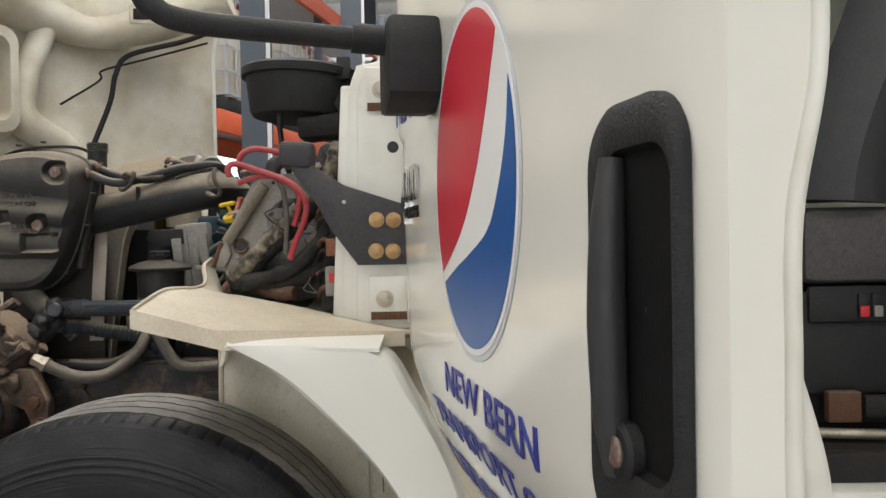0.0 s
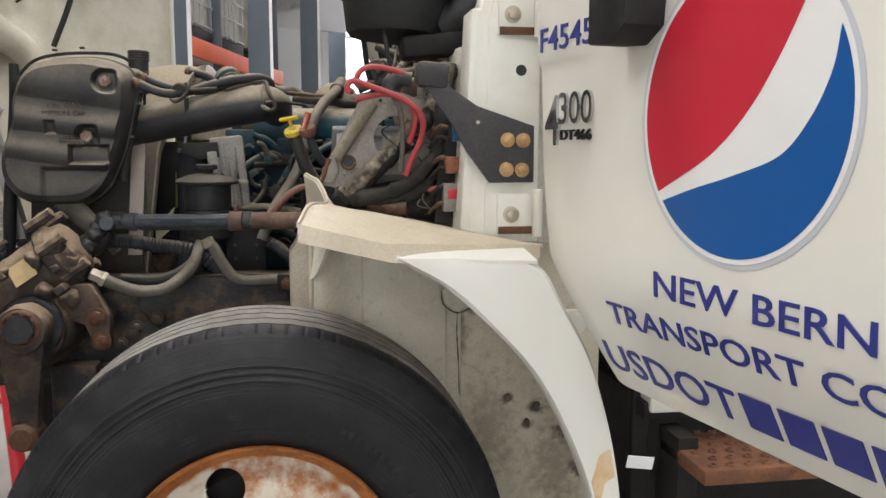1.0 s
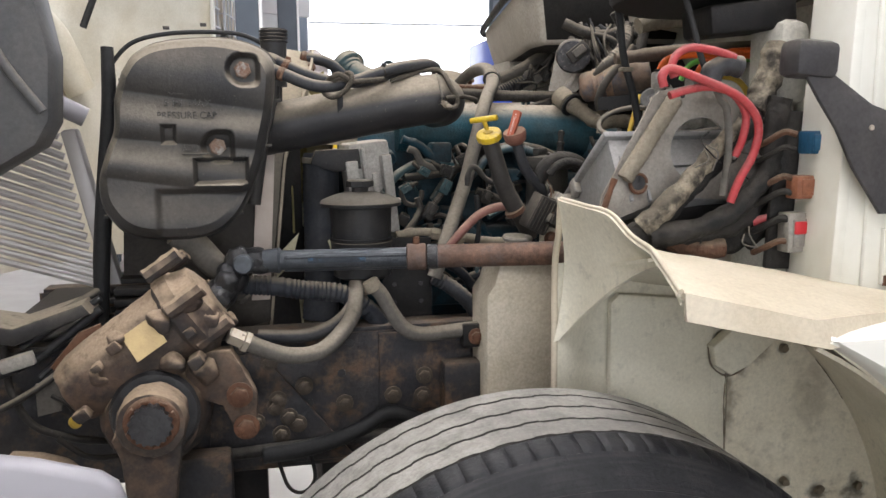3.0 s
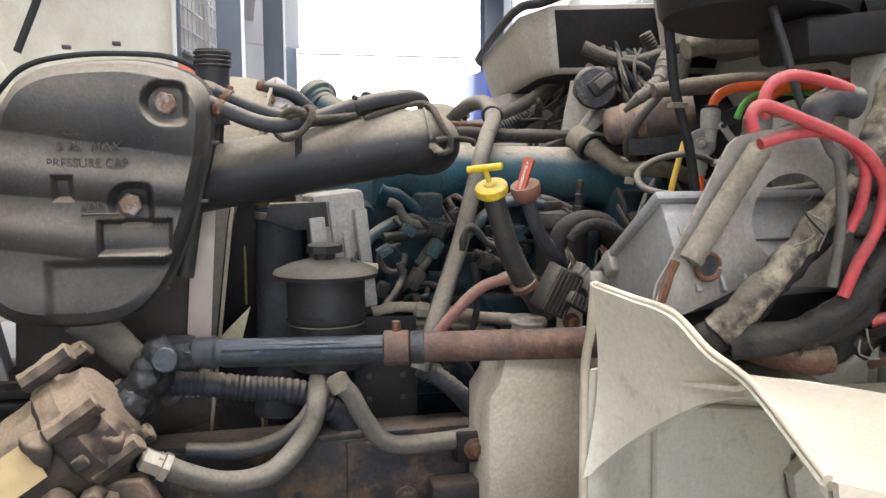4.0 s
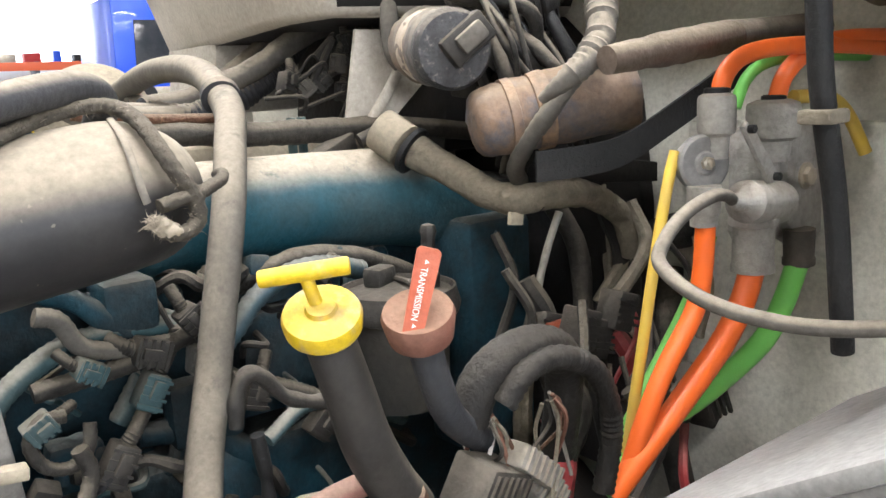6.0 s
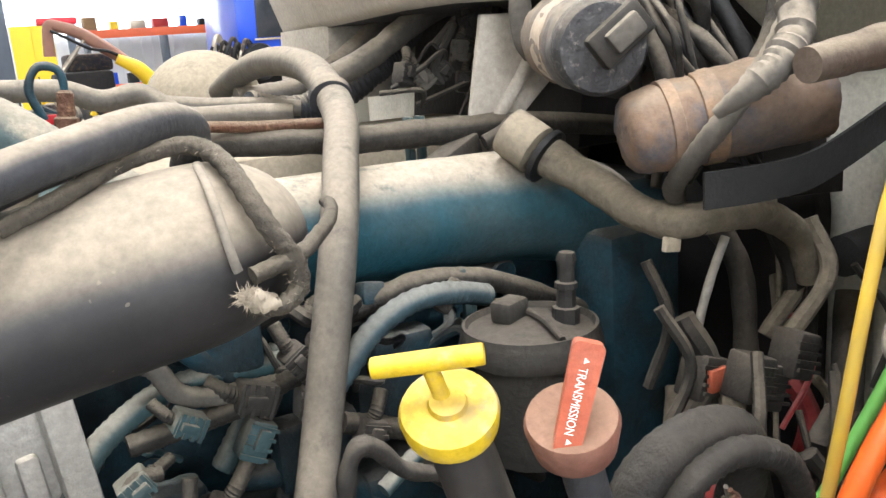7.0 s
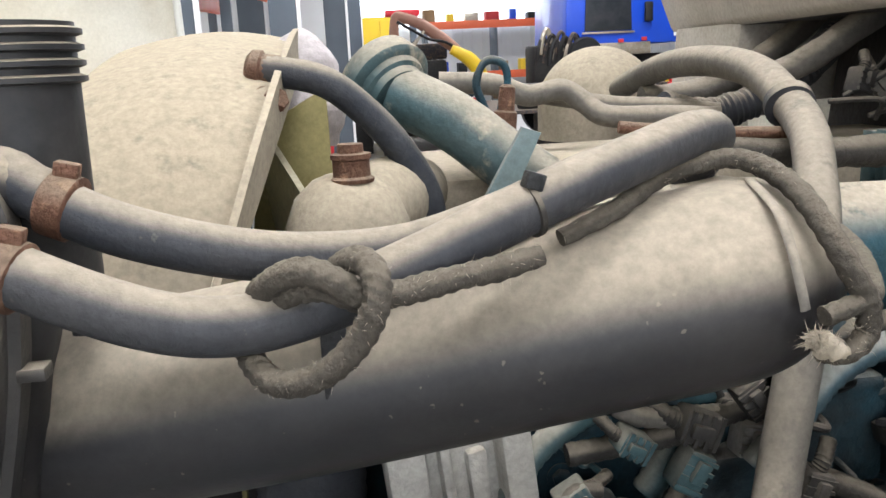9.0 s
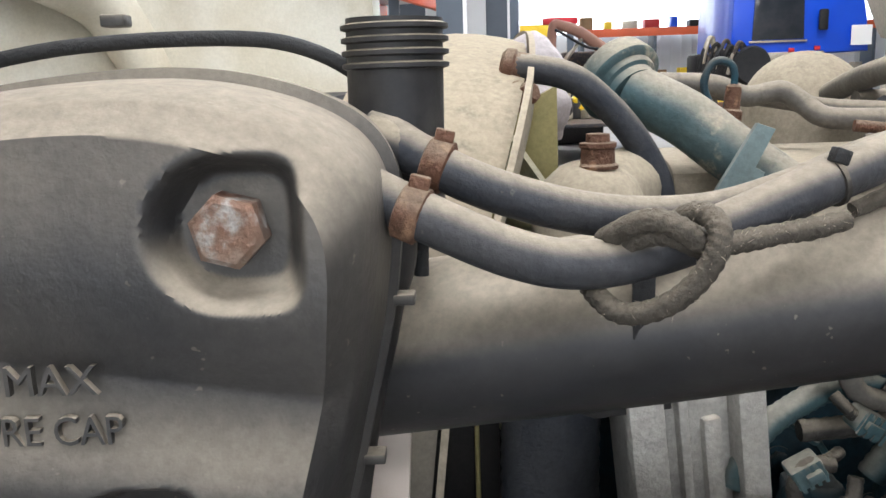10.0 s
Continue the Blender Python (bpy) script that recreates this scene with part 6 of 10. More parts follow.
for (x, y, z) in ((-0.9691, 2.3730, 1.5279), (-0.9808, 2.3331, 1.5094)):
    c = lathe("hose_clamp", (x - 0.009, y + 0.003, z + 0.004), (0.9, -0.2, -0.35), [(0, 0.0125), (0.001, 0.0140), (0.012, 0.0142), (0.013, 0.0125)], M_CLAMP, hoses, "rusty spring hose clamp", seg=20)
    box("clamp_tab", (0.010, 0.007, 0.010), (x + 0.001, y, z + 0.015), M_CLAMP, c, rot=(0, 15, 0), bev=0.001)
    lathe("tank_nipple", (x - 0.04, y + 0.014, z + 0.017), (0.9, -0.2, -0.35), [(0, 0.013), (0.035, 0.0115)], M_BLACK, hoses)
tie = lathe("cable_tie", (-0.7793, 2.3543, 1.5169), (0.9, 0.25, 0.25), [(0, 0.0118), (0.0004, 0.0127), (0.0028, 0.0127), (0.0032, 0.0118)], M_LOOM, hoses, "black cable tie")
box("tie_head", (0.0085, 0.007, 0.0075), (-0.7771, 2.3491, 1.5303), M_BLACKCLEAN, tie, rot=(0, 20, 10), bev=0.001)
prism("flat_tab", [(-0.686, 1.522), (-0.669, 1.516), (-0.686, 1.481), (-0.677, 1.476), (-0.692, 1.447), (-0.727, 1.452)], 2.722, 2.730, mat("pale_teal_tab", (0.13, 0.18, 0.185), 0.6, col2=(0.09, 0.12, 0.12), scale=30, dust=0.35), truck, "pale teal flat steel tab", bev=0.001)
# rope lashing
rope = tube("rope_knot", [(-0.900, 2.338, 1.474), (-0.896, 2.326, 1.469), (-0.888, 2.317, 1.4645), (-0.876, 2.309, 1.467), (-0.864, 2.303, 1.475), (-0.854, 2.300, 1.487), (-0.849, 2.299, 1.499), (-0.849, 2.303, 1.508), (-0.854, 2.313, 1.511), (-0.861, 2.322, 1.506), (-0.864, 2.332, 1.498)], 0.0054, M_ROPE, truck, "dirty twisted rope knotted round the hoses", seg=12, n=14, twist=0.40)
tube("rope_strand", [(-0.893, 2.334, 1.496), (-0.889, 2.324, 1.5005), (-0.881, 2.316, 1.5065), (-0.872, 2.310, 1.5085), (-0.862, 2.307, 1.504), (-0.854, 2.309, 1.498), (-0.841, 2.317, 1.4955), (-0.827, 2.3215, 1.4965), (-0.813, 2.325, 1.498), (-0.798, 2.329, 1.499), (-0.779, 2.333, 1.502)], [0.005, 0.0055, 0.0056, 0.0056, 0.0056, 0.0056, 0.0052, 0.0056, 0.005, 0.0056, 0.0046], M_ROPE, rope, seg=12, n=12, twist=0.40)
tube("rope_strand", [(-0.887, 2.330, 1.490), (-0.879, 2.318, 1.4985), (-0.868, 2.3125, 1.5005), (-0.858, 2.3115, 1.4965), (-0.848, 2.314, 1.491)], 0.0044, M_ROPE, rope, seg=12, n=12, twist=0.40)
tube("pipe_lashing", [(-0.7587, 2.372, 1.4995), (-0.7304, 2.379, 1.5095), (-0.7009, 2.400, 1.5185), (-0.6801, 2.4055, 1.524), (-0.6593, 2.4045, 1.5265), (-0.6495, 2.390, 1.523), (-0.6459, 2.3660, 1.5145), (-0.6423, 2.3490, 1.5003), (-0.6354, 2.3405, 1.4831), (-0.6254, 2.3400, 1.4665), (-0.6237, 2.3410, 1.4508), (-0.6354, 2.3380, 1.4435), (-0.650, 2.3340, 1.4475)], [0.0042, 0.0050, 0.0046, 0.0050, 0.0052, 0.0056, 0.0056, 0.0056, 0.0056, 0.0058, 0.0056, 0.0052, 0.0056], M_ROPE, truck, "braided cord tied over the air pipe", seg=12, n=12, twist=0.40)
tube("cord_end", [(-0.650, 2.3345, 1.463), (-0.6368, 2.3370, 1.4655), (-0.6186, 2.346, 1.4675), (-0.596, 2.380, 1.4675), (-0.570, 2.425, 1.4665), (-0.548, 2.475, 1.466), (-0.536, 2.515, 1.462)], 0.0048, M_ROPE, truck, "cord end looped to the grey hose", twist=0.40, n=10)


def fibres(name, starts, away, count, length, r, material, parent, label="", seed=5):
    """Loose fibres standing off a line of points, joined into one mesh."""
    rng = random.Random(seed)
    bm = bmesh.new()
    q = smooth_path(starts, 6)
    for _ in range(count):
        i = rng.randrange(len(q) - 1)
        p = q[i].lerp(q[i + 1], rng.random())
        d = Vector((rng.gauss(0, 1), rng.gauss(0, 1), rng.gauss(0, 1))).normalized()
        p = p + d * away
        d = (d * 0.8 + Vector((rng.gauss(0, 0.6), rng.gauss(0, 0.6), rng.gauss(0, 0.6)))).normalized()
        ln = length * rng.uniform(0.4, 1.3)
        bend = Vector((rng.gauss(0, 0.3), rng.gauss(0, 0.3), rng.gauss(0, 0.3) - 0.15)) * ln
        side = d.orthogonal().normalized() * r
        other = d.cross(side)
        ring = [bm.verts.new(p + side), bm.verts.new(p - side * 0.5 + other * 0.87), bm.verts.new(p - side * 0.5 - other * 0.87)]
        mid = [bm.verts.new(v.co * 1.0 + d * ln * 0.55 + bend * 0.3) for v in ring]
        tip = bm.verts.new(p + d * ln + bend)
        for k in range(3):
            bm.faces.new((ring[k], ring[(k + 1) % 3], mid[(k + 1) % 3], mid[k]))
            bm.faces.new((mid[k], mid[(k + 1) % 3], tip))
    return part(name, bm, material, parent, label)


tuft = tube("frayed_end", [(-0.640, 2.3375, 1.445), (-0.648, 2.334, 1.449), (-0.655, 2.331, 1.454)], [0.0055, 0.0065, 0.0050], M_FRAY, rope, "pale frayed rope end", seg=14)
roughen(tuft, 0.0022, 160.0, 0.004)
fibres("tuft_fuzz", [(-0.645, 2.335, 1.4475), (-0.652, 2.332, 1.452), (-0.657, 2.330, 1.455)], 0.0030, 700, 0.0042, 0.00022, M_FRAY, tuft, seed=3)
fibres("rope_fuzz", [(-0.900, 2.338, 1.474), (-0.888, 2.317, 1.4645), (-0.864, 2.303, 1.475), (-0.849, 2.299, 1.499), (-0.854, 2.313, 1.511), (-0.864, 2.332, 1.498)], 0.0048, 260, 0.0030, 0.00013, M_FRAY, rope, seed=4)
fibres("rope_fuzz", [(-0.854, 2.309, 1.498), (-0.841, 2.317, 1.4955), (-0.813, 2.325, 1.498), (-0.779, 2.333, 1.502)], 0.0048, 300, 0.0030, 0.00013, M_FRAY, rope, seed=6)
fibres("rope_fuzz", [(-0.7587, 2.372, 1.4995), (-0.7009, 2.400, 1.5185), (-0.6593, 2.4045, 1.5265), (-0.6459, 2.3660, 1.5145), (-0.6354, 2.3405, 1.4831), (-0.6237, 2.3410, 1.4508), (-0.6354, 2.3380, 1.4435)], 0.0048, 420, 0.0030, 0.00013, M_FRAY, rope, seed=7)
tube("pale_strap", [(-0.6573, 2.3885, 1.5175), (-0.660, 2.359, 1.507), (-0.6595, 2.346, 1.4905), (-0.6575, 2.340, 1.473), (-0.6555, 2.340, 1.465)], 0.0026, M_HOSELIGHT, truck, "dusty flat strap round the air pipe", flat=0.5, seg=10)
box("tank_tie_tail", (0.012, 0.004, 0.045), (-0.865, 2.3728, 1.4548), M_BLACKCLEAN, truck, "black tie tail", bev=0.001)

# tall grey hose past the pipe
tube("grey_coolant_hose", [(-0.425, 3.21, 1.520), (-0.418, 3.13, 1.545), (-0.416, 3.02, 1.564), (-0.419, 2.90, 1.567), (-0.425, 2.80, 1.556), (-0.436, 2.725, 1.532), (-0.455, 2.66, 1.509), (-0.482, 2.605, 1.482), (-0.505, 2.562, 1.447), (-0.522, 2.540, 1.405), (-0.546, 2.519, 1.336), (-0.5666, 2.500, 1.279), (-0.590, 2.470, 1.235), (-0.618, 2.42, 1.195), (-0.645, 2.385, 1.145), (-0.671, 2.374, 1.08)], [0.0165, 0.0165, 0.0175, 0.0175, 0.0175, 0.0175, 0.0165, 0.016, 0.016, 0.016, 0.016, 0.016, 0.016, 0.016, 0.016, 0.016], M_HOSELIGHT, truck, "dusty grey coolant hose", seg=20)
lathe("hose_ring", (-0.440, 2.715, 1.529), (-0.25, -0.8, -0.45), [(-0.006, 0.0165), (-0.005, 0.0220), (0.006, 0.0220), (0.007, 0.0165)], M_HOSE, truck, "rubber ring on the hose", seg=24)

# dipsticks
ydip = tube("oil_filler_tube", [(-0.5720, 2.2785, 1.3805), (-0.568, 2.2770, 1.3646), (-0.5551, 2.2793, 1.3247), (-0.5421, 2.2850, 1.2878), (-0.5214, 2.2933, 1.2500), (-0.4964, 2.3038, 1.2151), (-0.4657, 2.3335, 1.1712)], [0.0165, 0.017, 0.0175, 0.0185, 0.019, 0.019, 0.018], M_BLACK, truck, "black filler tube with bright yellow cap", seg=18)
cap = lathe("yellow_cap", (-0.5716, 2.2795, 1.3790), (-0.30, -0.42, 0.85), [(0.0, 0.021), (0.001, 0.0255), (0.010, 0.0265), (0.0135, 0.0250), (0.0155, 0.019), (0.0162, 0.0155), (0.0160, 0.0105), (0.0195, 0.0095), (0.020, 0.0)], M_YELLOW, ydip, "bright yellow cap", seg=36)
rod("cap_stem", (-0.5760, 2.2770, 1.3926), (-0.5862, 2.2725, 1.4180), 0.0045, M_YELLOW, ydip)
bm = add_tube(bmesh.new(), [(-0.6085, 2.2895, 1.4155), (-0.607, 2.2884, 1.4157), (-0.586, 2.273, 1.4185), (-0.565, 2.2580, 1.4212), (-0.5635, 2.2570, 1.4214)], [0.0048, 0.0058, 0.0060, 0.0058, 0.0048], seg=14)
part("cap_handle", bm, M_YELLOW, ydip, "yellow T handle")
rdip = tube("transmission_filler_tube", [(-0.5325, 2.2248, 1.3889), (-0.5286, 2.2271, 1.3640), (-0.5187, 2.2316, 1.3371), (-0.5018, 2.2421, 1.3092), (-0.4749, 2.2575, 1.2843), (-0.447, 2.2729, 1.2644)], [0.0105, 0.011, 0.011, 0.011, 0.011, 0.011], M_HOSE, truck, "black filler tube with faded red cap")
lathe("red_cap", (-0.5305, 2.2285, 1.3705), (-0.30, -0.30, 0.88), [(0, 0.015), (0.006, 0.021), (0.022, 0.0235), (0.026, 0.022), (0.0265, 0.0)], M_REDDUSTY, rdip, "dusty red-brown cap", seg=32)
hx = Vector((-0.5480, 2.2125, 1.3855))
hy = Vector((-0.5348, 2.2111, 1.4288))
bm = bmesh.new()
ax = (hy - hx).normalized()
sd = Vector((0.82, -0.57, 0)).normalized()
sd = (sd - ax * sd.dot(ax)).normalized()
nn = ax.cross(sd)
rp2 = rounded(0.0135, 0.056, 0.003, 4)
lo = [bm.verts.new(hx + ax * (0.022 + b) + sd * a * (1 + (b + 0.028) * 4.0) * 0.92 - nn * 0.004) for a, b in rp2]
hi = [bm.verts.new(hx + ax * (0.022 + b) + sd * a * (1 + (b + 0.028) * 4.0) * 0.92 + nn * 0.006) for a, b in rp2]
bm.faces.new(lo)
bm.faces.new(hi[::-1])
for k in range(len(lo)):
    bm.faces.new((lo[k], hi[k], hi[(k + 1) % len(lo)], lo[(k + 1) % len(lo)]))
bmesh.ops.recalc_face_normals(bm, faces=bm.faces[:])
lever = part("red_pull_handle", bm, M_REDCAP, rdip, "faded red pull handle with white lettering")
face = nn if nn.y < 0 else -nn
tx = -ax
ty = face.cross(tx)
org = hx + ax * 0.038 - ty * 0.0028 + face * (0.0066 if face == nn else 0.0046)
words("handle_lettering", "TRANSMISSION", 0.0060, Matrix((( tx.x, ty.x, face.x, org.x), (tx.y, ty.y, face.y, org.y), (tx.z, ty.z, face.z, org.z), (0, 0, 0, 1))), M_WHITETEXT, rdip, "white lettering", 0.0002, 0.032)
for d in (-0.0035, 0.0355):
    q = org + tx * d + ty * 0.0024
    rod("lettering_mark", q, q + face * 0.0004, 0.0017, M_WHITETEXT, rdip, seg=3)

# ---- engine bay: reservoir, fan, shroud, hoses ----
res = lathe("fluid_reservoir", (-0.8217, 2.4182, 1.0755), (0, 0, 1), [(0, 0.02), (0.005, 0.05), (0.012, 0.062), (0.06, 0.064), (0.062, 0.066), (0.085, 0.066), (0.087, 0.064), (0.16, 0.066), (0.163, 0.086), (0.170, 0.088), (0.176, 0.084), (0.186, 0.060), (0.192, 0.035), (0.193, 0.0)], M_RES, truck, "black power steering reservoir with wide lid, dusty", seg=44)
lathe("reservoir_cap", (-0.8227, 2.4173, 1.2633), (0, 0, 1), [(0, 0.018), (0.014, 0.018), (0.016, 0.030), (0.028, 0.030), (0.031, 0.026)], M_RES, res, seg=8)
prism("lid_fin", [(-0.79, 1.247), (-0.78, 1.272), (-0.755, 1.25)], 2.395, 2.402, M_RES, res)
lathe("reservoir_band", (-0.8217, 2.4178, 1.1654), (0, 0, 1), [(0, 0.065), (0.001, 0.0675), (0.004, 0.0675), (0.005, 0.065)], M_BLACKCLEAN, res, seg=44)
lathe("reservoir_outlet", (-0.8267, 2.4034, 1.0455), (0, 0, 1), [(0, 0.014), (0.035, 0.016)], M_STEEL, res)
prism("reservoir_bracket", [(-0.775, 0.98), (-0.775, 1.165), (-0.665, 1.162), (-0.665, 0.98)], 2.425, 2.432, M_DARK, truck, "black pressed steel bracket")
# No holes are cut; black discs carry their shade as colour.
for x, z in ((-0.75, 1.02), (-0.69, 1.02), (-0.69, 1.06), (-0.75, 1.06)):
    rod("bracket_hole", (x, 2.4245, z), (x, 2.4235, z), 0.005, M_GREASE, truck, seg=10)
ARC = smooth_path([(0, 2.530, 0.95), (0, 2.537, 1.12), (0, 2.552, 1.32), (0, 2.610, 1.458), (0, 2.685, 1.534), (0, 2.785, 1.580), (0, 2.96, 1.610), (0, 3.20, 1.612), (0, 3.45, 1.57)], 6)


def lean(z):
    return -0.980 + (0.36 if z > 1.34 else 0.12) * (z - 1.34)


def shroud_at(u, inset, dx):
    i = min(u * (len(ARC) - 1), len(ARC) - 1.001)
    k = int(i)
    p = ARC[k].lerp(ARC[k + 1], i - k)
    t = (ARC[k + 1] - ARC[k]).normalized()
    return (lean(p.z) + dx, p.y + t.z * inset, p.z - t.y * inset)


part("fan_shroud", grid(48, 6, lambda u, v: shroud_at(u, -0.012 * math.sin(3.1 * v), -0.165 * v), 0.006), M_SHROUD, truck, "curved fan shroud thick with dust")
part("shroud_flange", grid(48, 2, lambda u, v: shroud_at(u, -0.012 + 0.042 * v, 0.003), 0.006), M_DUSTY, truck, "pale dusty shroud flange")
prism("shroud_baffle", [(-0.965, 1.15), (-0.925, 1.52), (-0.85, 1.56), (-0.845, 1.15)], 2.90, 2.91, M_OLIVE, truck, "olive plastic fan baffle")
prism("shroud_baffle", [(2.70, 1.15), (2.76, 1.50), (2.90, 1.55), (2.90, 1.15)], -0.955, -0.950, M_OLIVE, truck, "olive plastic fan baffle", plane="yz")
for k in range(7):
    a = radians(20 + 51 * k)
    blade = bmesh.new()
    ca, sa = math.cos(a), math.sin(a)
    q = []
    for r, w0, dx in ((0.12, 0.06, 0.0), (0.28, 0.09, 0.01), (0.44, 0.10, 0.015)):
        for s in (-1, 1):
            q.append(blade.verts.new((-0.90 + dx + s * 0.035, 3.02 + ca * r - sa * w0 * s, 1.10 + sa * r + ca * w0 * s)))
    blade.faces.new((q[0], q[1], q[3], q[2]))
    blade.faces.new((q[2], q[3], q[5], q[4]))
    blade.normal_update()
    bmesh.ops.solidify(blade, geom=blade.faces[:], thickness=0.006)
    bmesh.ops.recalc_face_normals(blade, faces=blade.faces[:])
    part("fan_blade", blade, M_FAN, truck, "cream plastic fan blade")
lathe("fan_hub", (-0.9776, 3.0215, 1.1129), (1, 0, 0), [(0, 0.10), (0.09, 0.10), (0.10, 0.06), (0.16, 0.05)], M_DARK, truck)
bolt("shroud_bolt", (-0.945, 2.755, 1.556), (-0.5, -0.6, 0.5), 0.008, M_CLAMP, truck)
bolt("shroud_bolt", (-0.903, 2.740, 1.552), (0.6, -0.6, 0.3), 0.011, M_CLAMP, truck, h=0.016)
tube("lower_radiator_hose", [(-0.8858, 2.6291, 1.3466), (-0.8895, 2.6254, 1.2564), (-0.8911, 2.6229, 1.0814), (-0.90, 2.62, 0.95)], 0.043, M_HOSE, truck, "dusty black ribbed radiator hose", ribs=0.02, pitch=0.012, seg=24)
lathe("hose_worm_clamp", (-0.886, 2.6284, 1.3245), (0.01, -0.02, 1), [(0, 0.044), (0.001, 0.0465), (0.013, 0.0465), (0.014, 0.044)], M_STEEL, truck, "steel worm drive clamp", seg=32)
prism("black_shelf", [(-0.915, 1.325), (-0.905, 1.355), (-0.805, 1.358), (-0.80, 1.312), (-0.86, 1.305)], 2.56, 2.62, M_BLACK, truck, "black plastic ledge")
box("alternator_housing", (0.10, 0.10, 0.24), (-0.7761, 2.6211, 1.2552), M_ALU, truck, "dusty cast aluminium housing", rot=(0, -6, 8), bev=0.01)
for k in range(4):
    box("housing_fin", ((0.030, 0.009, 0.016, 0.024)[k], 0.022 + 0.005 * (k % 2), (0.17, 0.20, 0.14, 0.185)[k]), (-0.815 + 0.027 * k, 2.568 + 0.004 * (k % 3), (1.245, 1.26, 1.232, 1.252)[k]), M_ALU, truck, rot=(0, -6, 8), bev=0.004)
box("white_plug", (0.040, 0.016, 0.012), (-0.7351, 2.5315, 1.2396), M_WASHER, truck, "cream electrical plug", rot=(0, 6, 0), bev=0.002)

tube("tank_flange", [(-1.000, 2.400, 1.507), (-1.000, 2.400, 1.477), (-1.008, 2.400, 1.451), (-1.015, 2.400, 1.419), (-1.027, 2.400, 1.369), (-1.047, 2.400, 1.249)], 0.014, M_BLACK, truck, "black moulded flange behind the tank", seg=14)
tube("black_neck_tube", [(-0.996, 2.412, 1.49), (-0.995, 2.412, 1.55), (-0.994, 2.412, 1.606)], 0.0265, M_BLACK, truck, "black ribbed filler neck", seg=32)
for k in range(4):
    lathe("neck_thread", (-0.994, 2.412, 1.579 + 0.0068 * k), (0, 0, 1), [(0, 0.0265), (0.001, 0.0295), (0.0032, 0.0295), (0.0042, 0.0265)], M_BLACK, truck, seg=36)
tube("vent_hose", [(-0.9052, 2.7657, 1.5808), (-0.8569, 2.7463, 1.5699), (-0.8221, 2.7469, 1.5436), (-0.7923, 2.7476, 1.5083), (-0.7697, 2.7503, 1.4661), (-0.7651, 2.7538, 1.4271), (-0.7667, 2.7597, 1.3672)], 0.0135, M_HOSE, truck, "black rubber vent hose", seg=16)
tp = tube("thermostat_pipe", [(-0.783, 2.822, 1.552), (-0.735, 2.795, 1.525), (-0.69, 2.772, 1.488), (-0.635, 2.742, 1.444)], 0.0285, M_THERMO, truck, "dusty teal coolant pipe", seg=28)
lathe("pipe_flange", (-0.790, 2.832, 1.560), (0.45, -0.70, -0.55), [(-0.022, 0.030), (-0.020, 0.044), (-0.004, 0.046), (0.0, 0.046), (0.003, 0.043), (0.004, 0.037), (0.010, 0.035), (0.012, 0.031), (0.020, 0.0295)], M_THERMO, tp, "dusty flange ring", seg=40)
lathe("hose_fitting", (-0.915, 2.768, 1.582), (0.06, -0.01, -0.012), [(-0.004, 0.012), (0.0, 0.017), (0.008, 0.0175), (0.010, 0.015), (0.024, 0.0152), (0.025, 0.013)], M_CLAMP, truck, "rusty hose fitting", seg=20)
outlet = lathe("water_outlet", (-0.8433, 2.7042, 1.3672), (0.0, -0.02, 1), [(0, 0.055), (0.05, 0.055), (0.085, 0.052), (0.108, 0.043), (0.122, 0.028), (0.126, 0.018), (0.128, 0.0)], M_DUSTY, truck, "dust-caked water outlet", seg=32)
lathe("outlet_neck", (-0.8381, 2.6900, 1.4885), (0, 0, 1), [(0, 0.018), (0.003, 0.0185), (0.005, 0.0155), (0.018, 0.0150), (0.019, 0.0165), (0.023, 0.0165), (0.024, 0.011), (0.031, 0.0105), (0.032, 0.0)], M_CLAMP, outlet, seg=24)
tube("outlet_elbow", [(-0.8426, 2.7130, 1.4473), (-0.8009, 2.7581, 1.4625), (-0.7715, 2.8184, 1.4581)], [0.042, 0.038, 0.034], M_DUSTY, outlet, seg=20)
bag = tube("rag_white_bag", [(-0.885, 2.955, 1.500), (-0.880, 2.958, 1.540), (-0.875, 2.962, 1.580), (-0.872, 2.967, 1.606), (-0.870, 2.970, 1.620)], [0.046, 0.050, 0.044, 0.028, 0.006], mat("plastic_bag_white", (0.34, 0.31, 0.31), 0.5, col2=(0.24, 0.215, 0.215), scale=20, bump=0.5, bscale=50), truck, "crumpled pale plastic wrap", wob=0.15, seg=24)
roughen(bag, 0.004, 30.0, 0.010)

# top of the engine
lathe("dome_cover", (-0.425, 3.27, 1.503), (0.02, 0, 1), [(-0.05, 0.093)] + [(0.090 * math.sin(radians(q)), 0.093 * math.cos(radians(q))) for q in range(0, 91, 6)], M_DUSTY, truck, "dusty dome-shaped canister", seg=48)
lathe("dome_band", (-0.375, 3.20, 1.548), (0.5, -0.6, 0.5), [(0, 0.010), (0.02, 0.010)], M_CLAMP, truck)
tube("heater_hose", [(-0.7219, 2.9576, 1.5574), (-0.6616, 2.9481, 1.5527), (-0.6216, 2.9485, 1.5383), (-0.5815, 2.9488, 1.5429), (-0.5575, 2.9391, 1.5276), (-0.5364, 2.9194, 1.5122), (-0.4711, 2.8998, 1.5094), (-0.4208, 2.8802, 1.5058)], 0.0125, M_HOSELIGHT, truck, "dusty grey heater hose", seg=16)
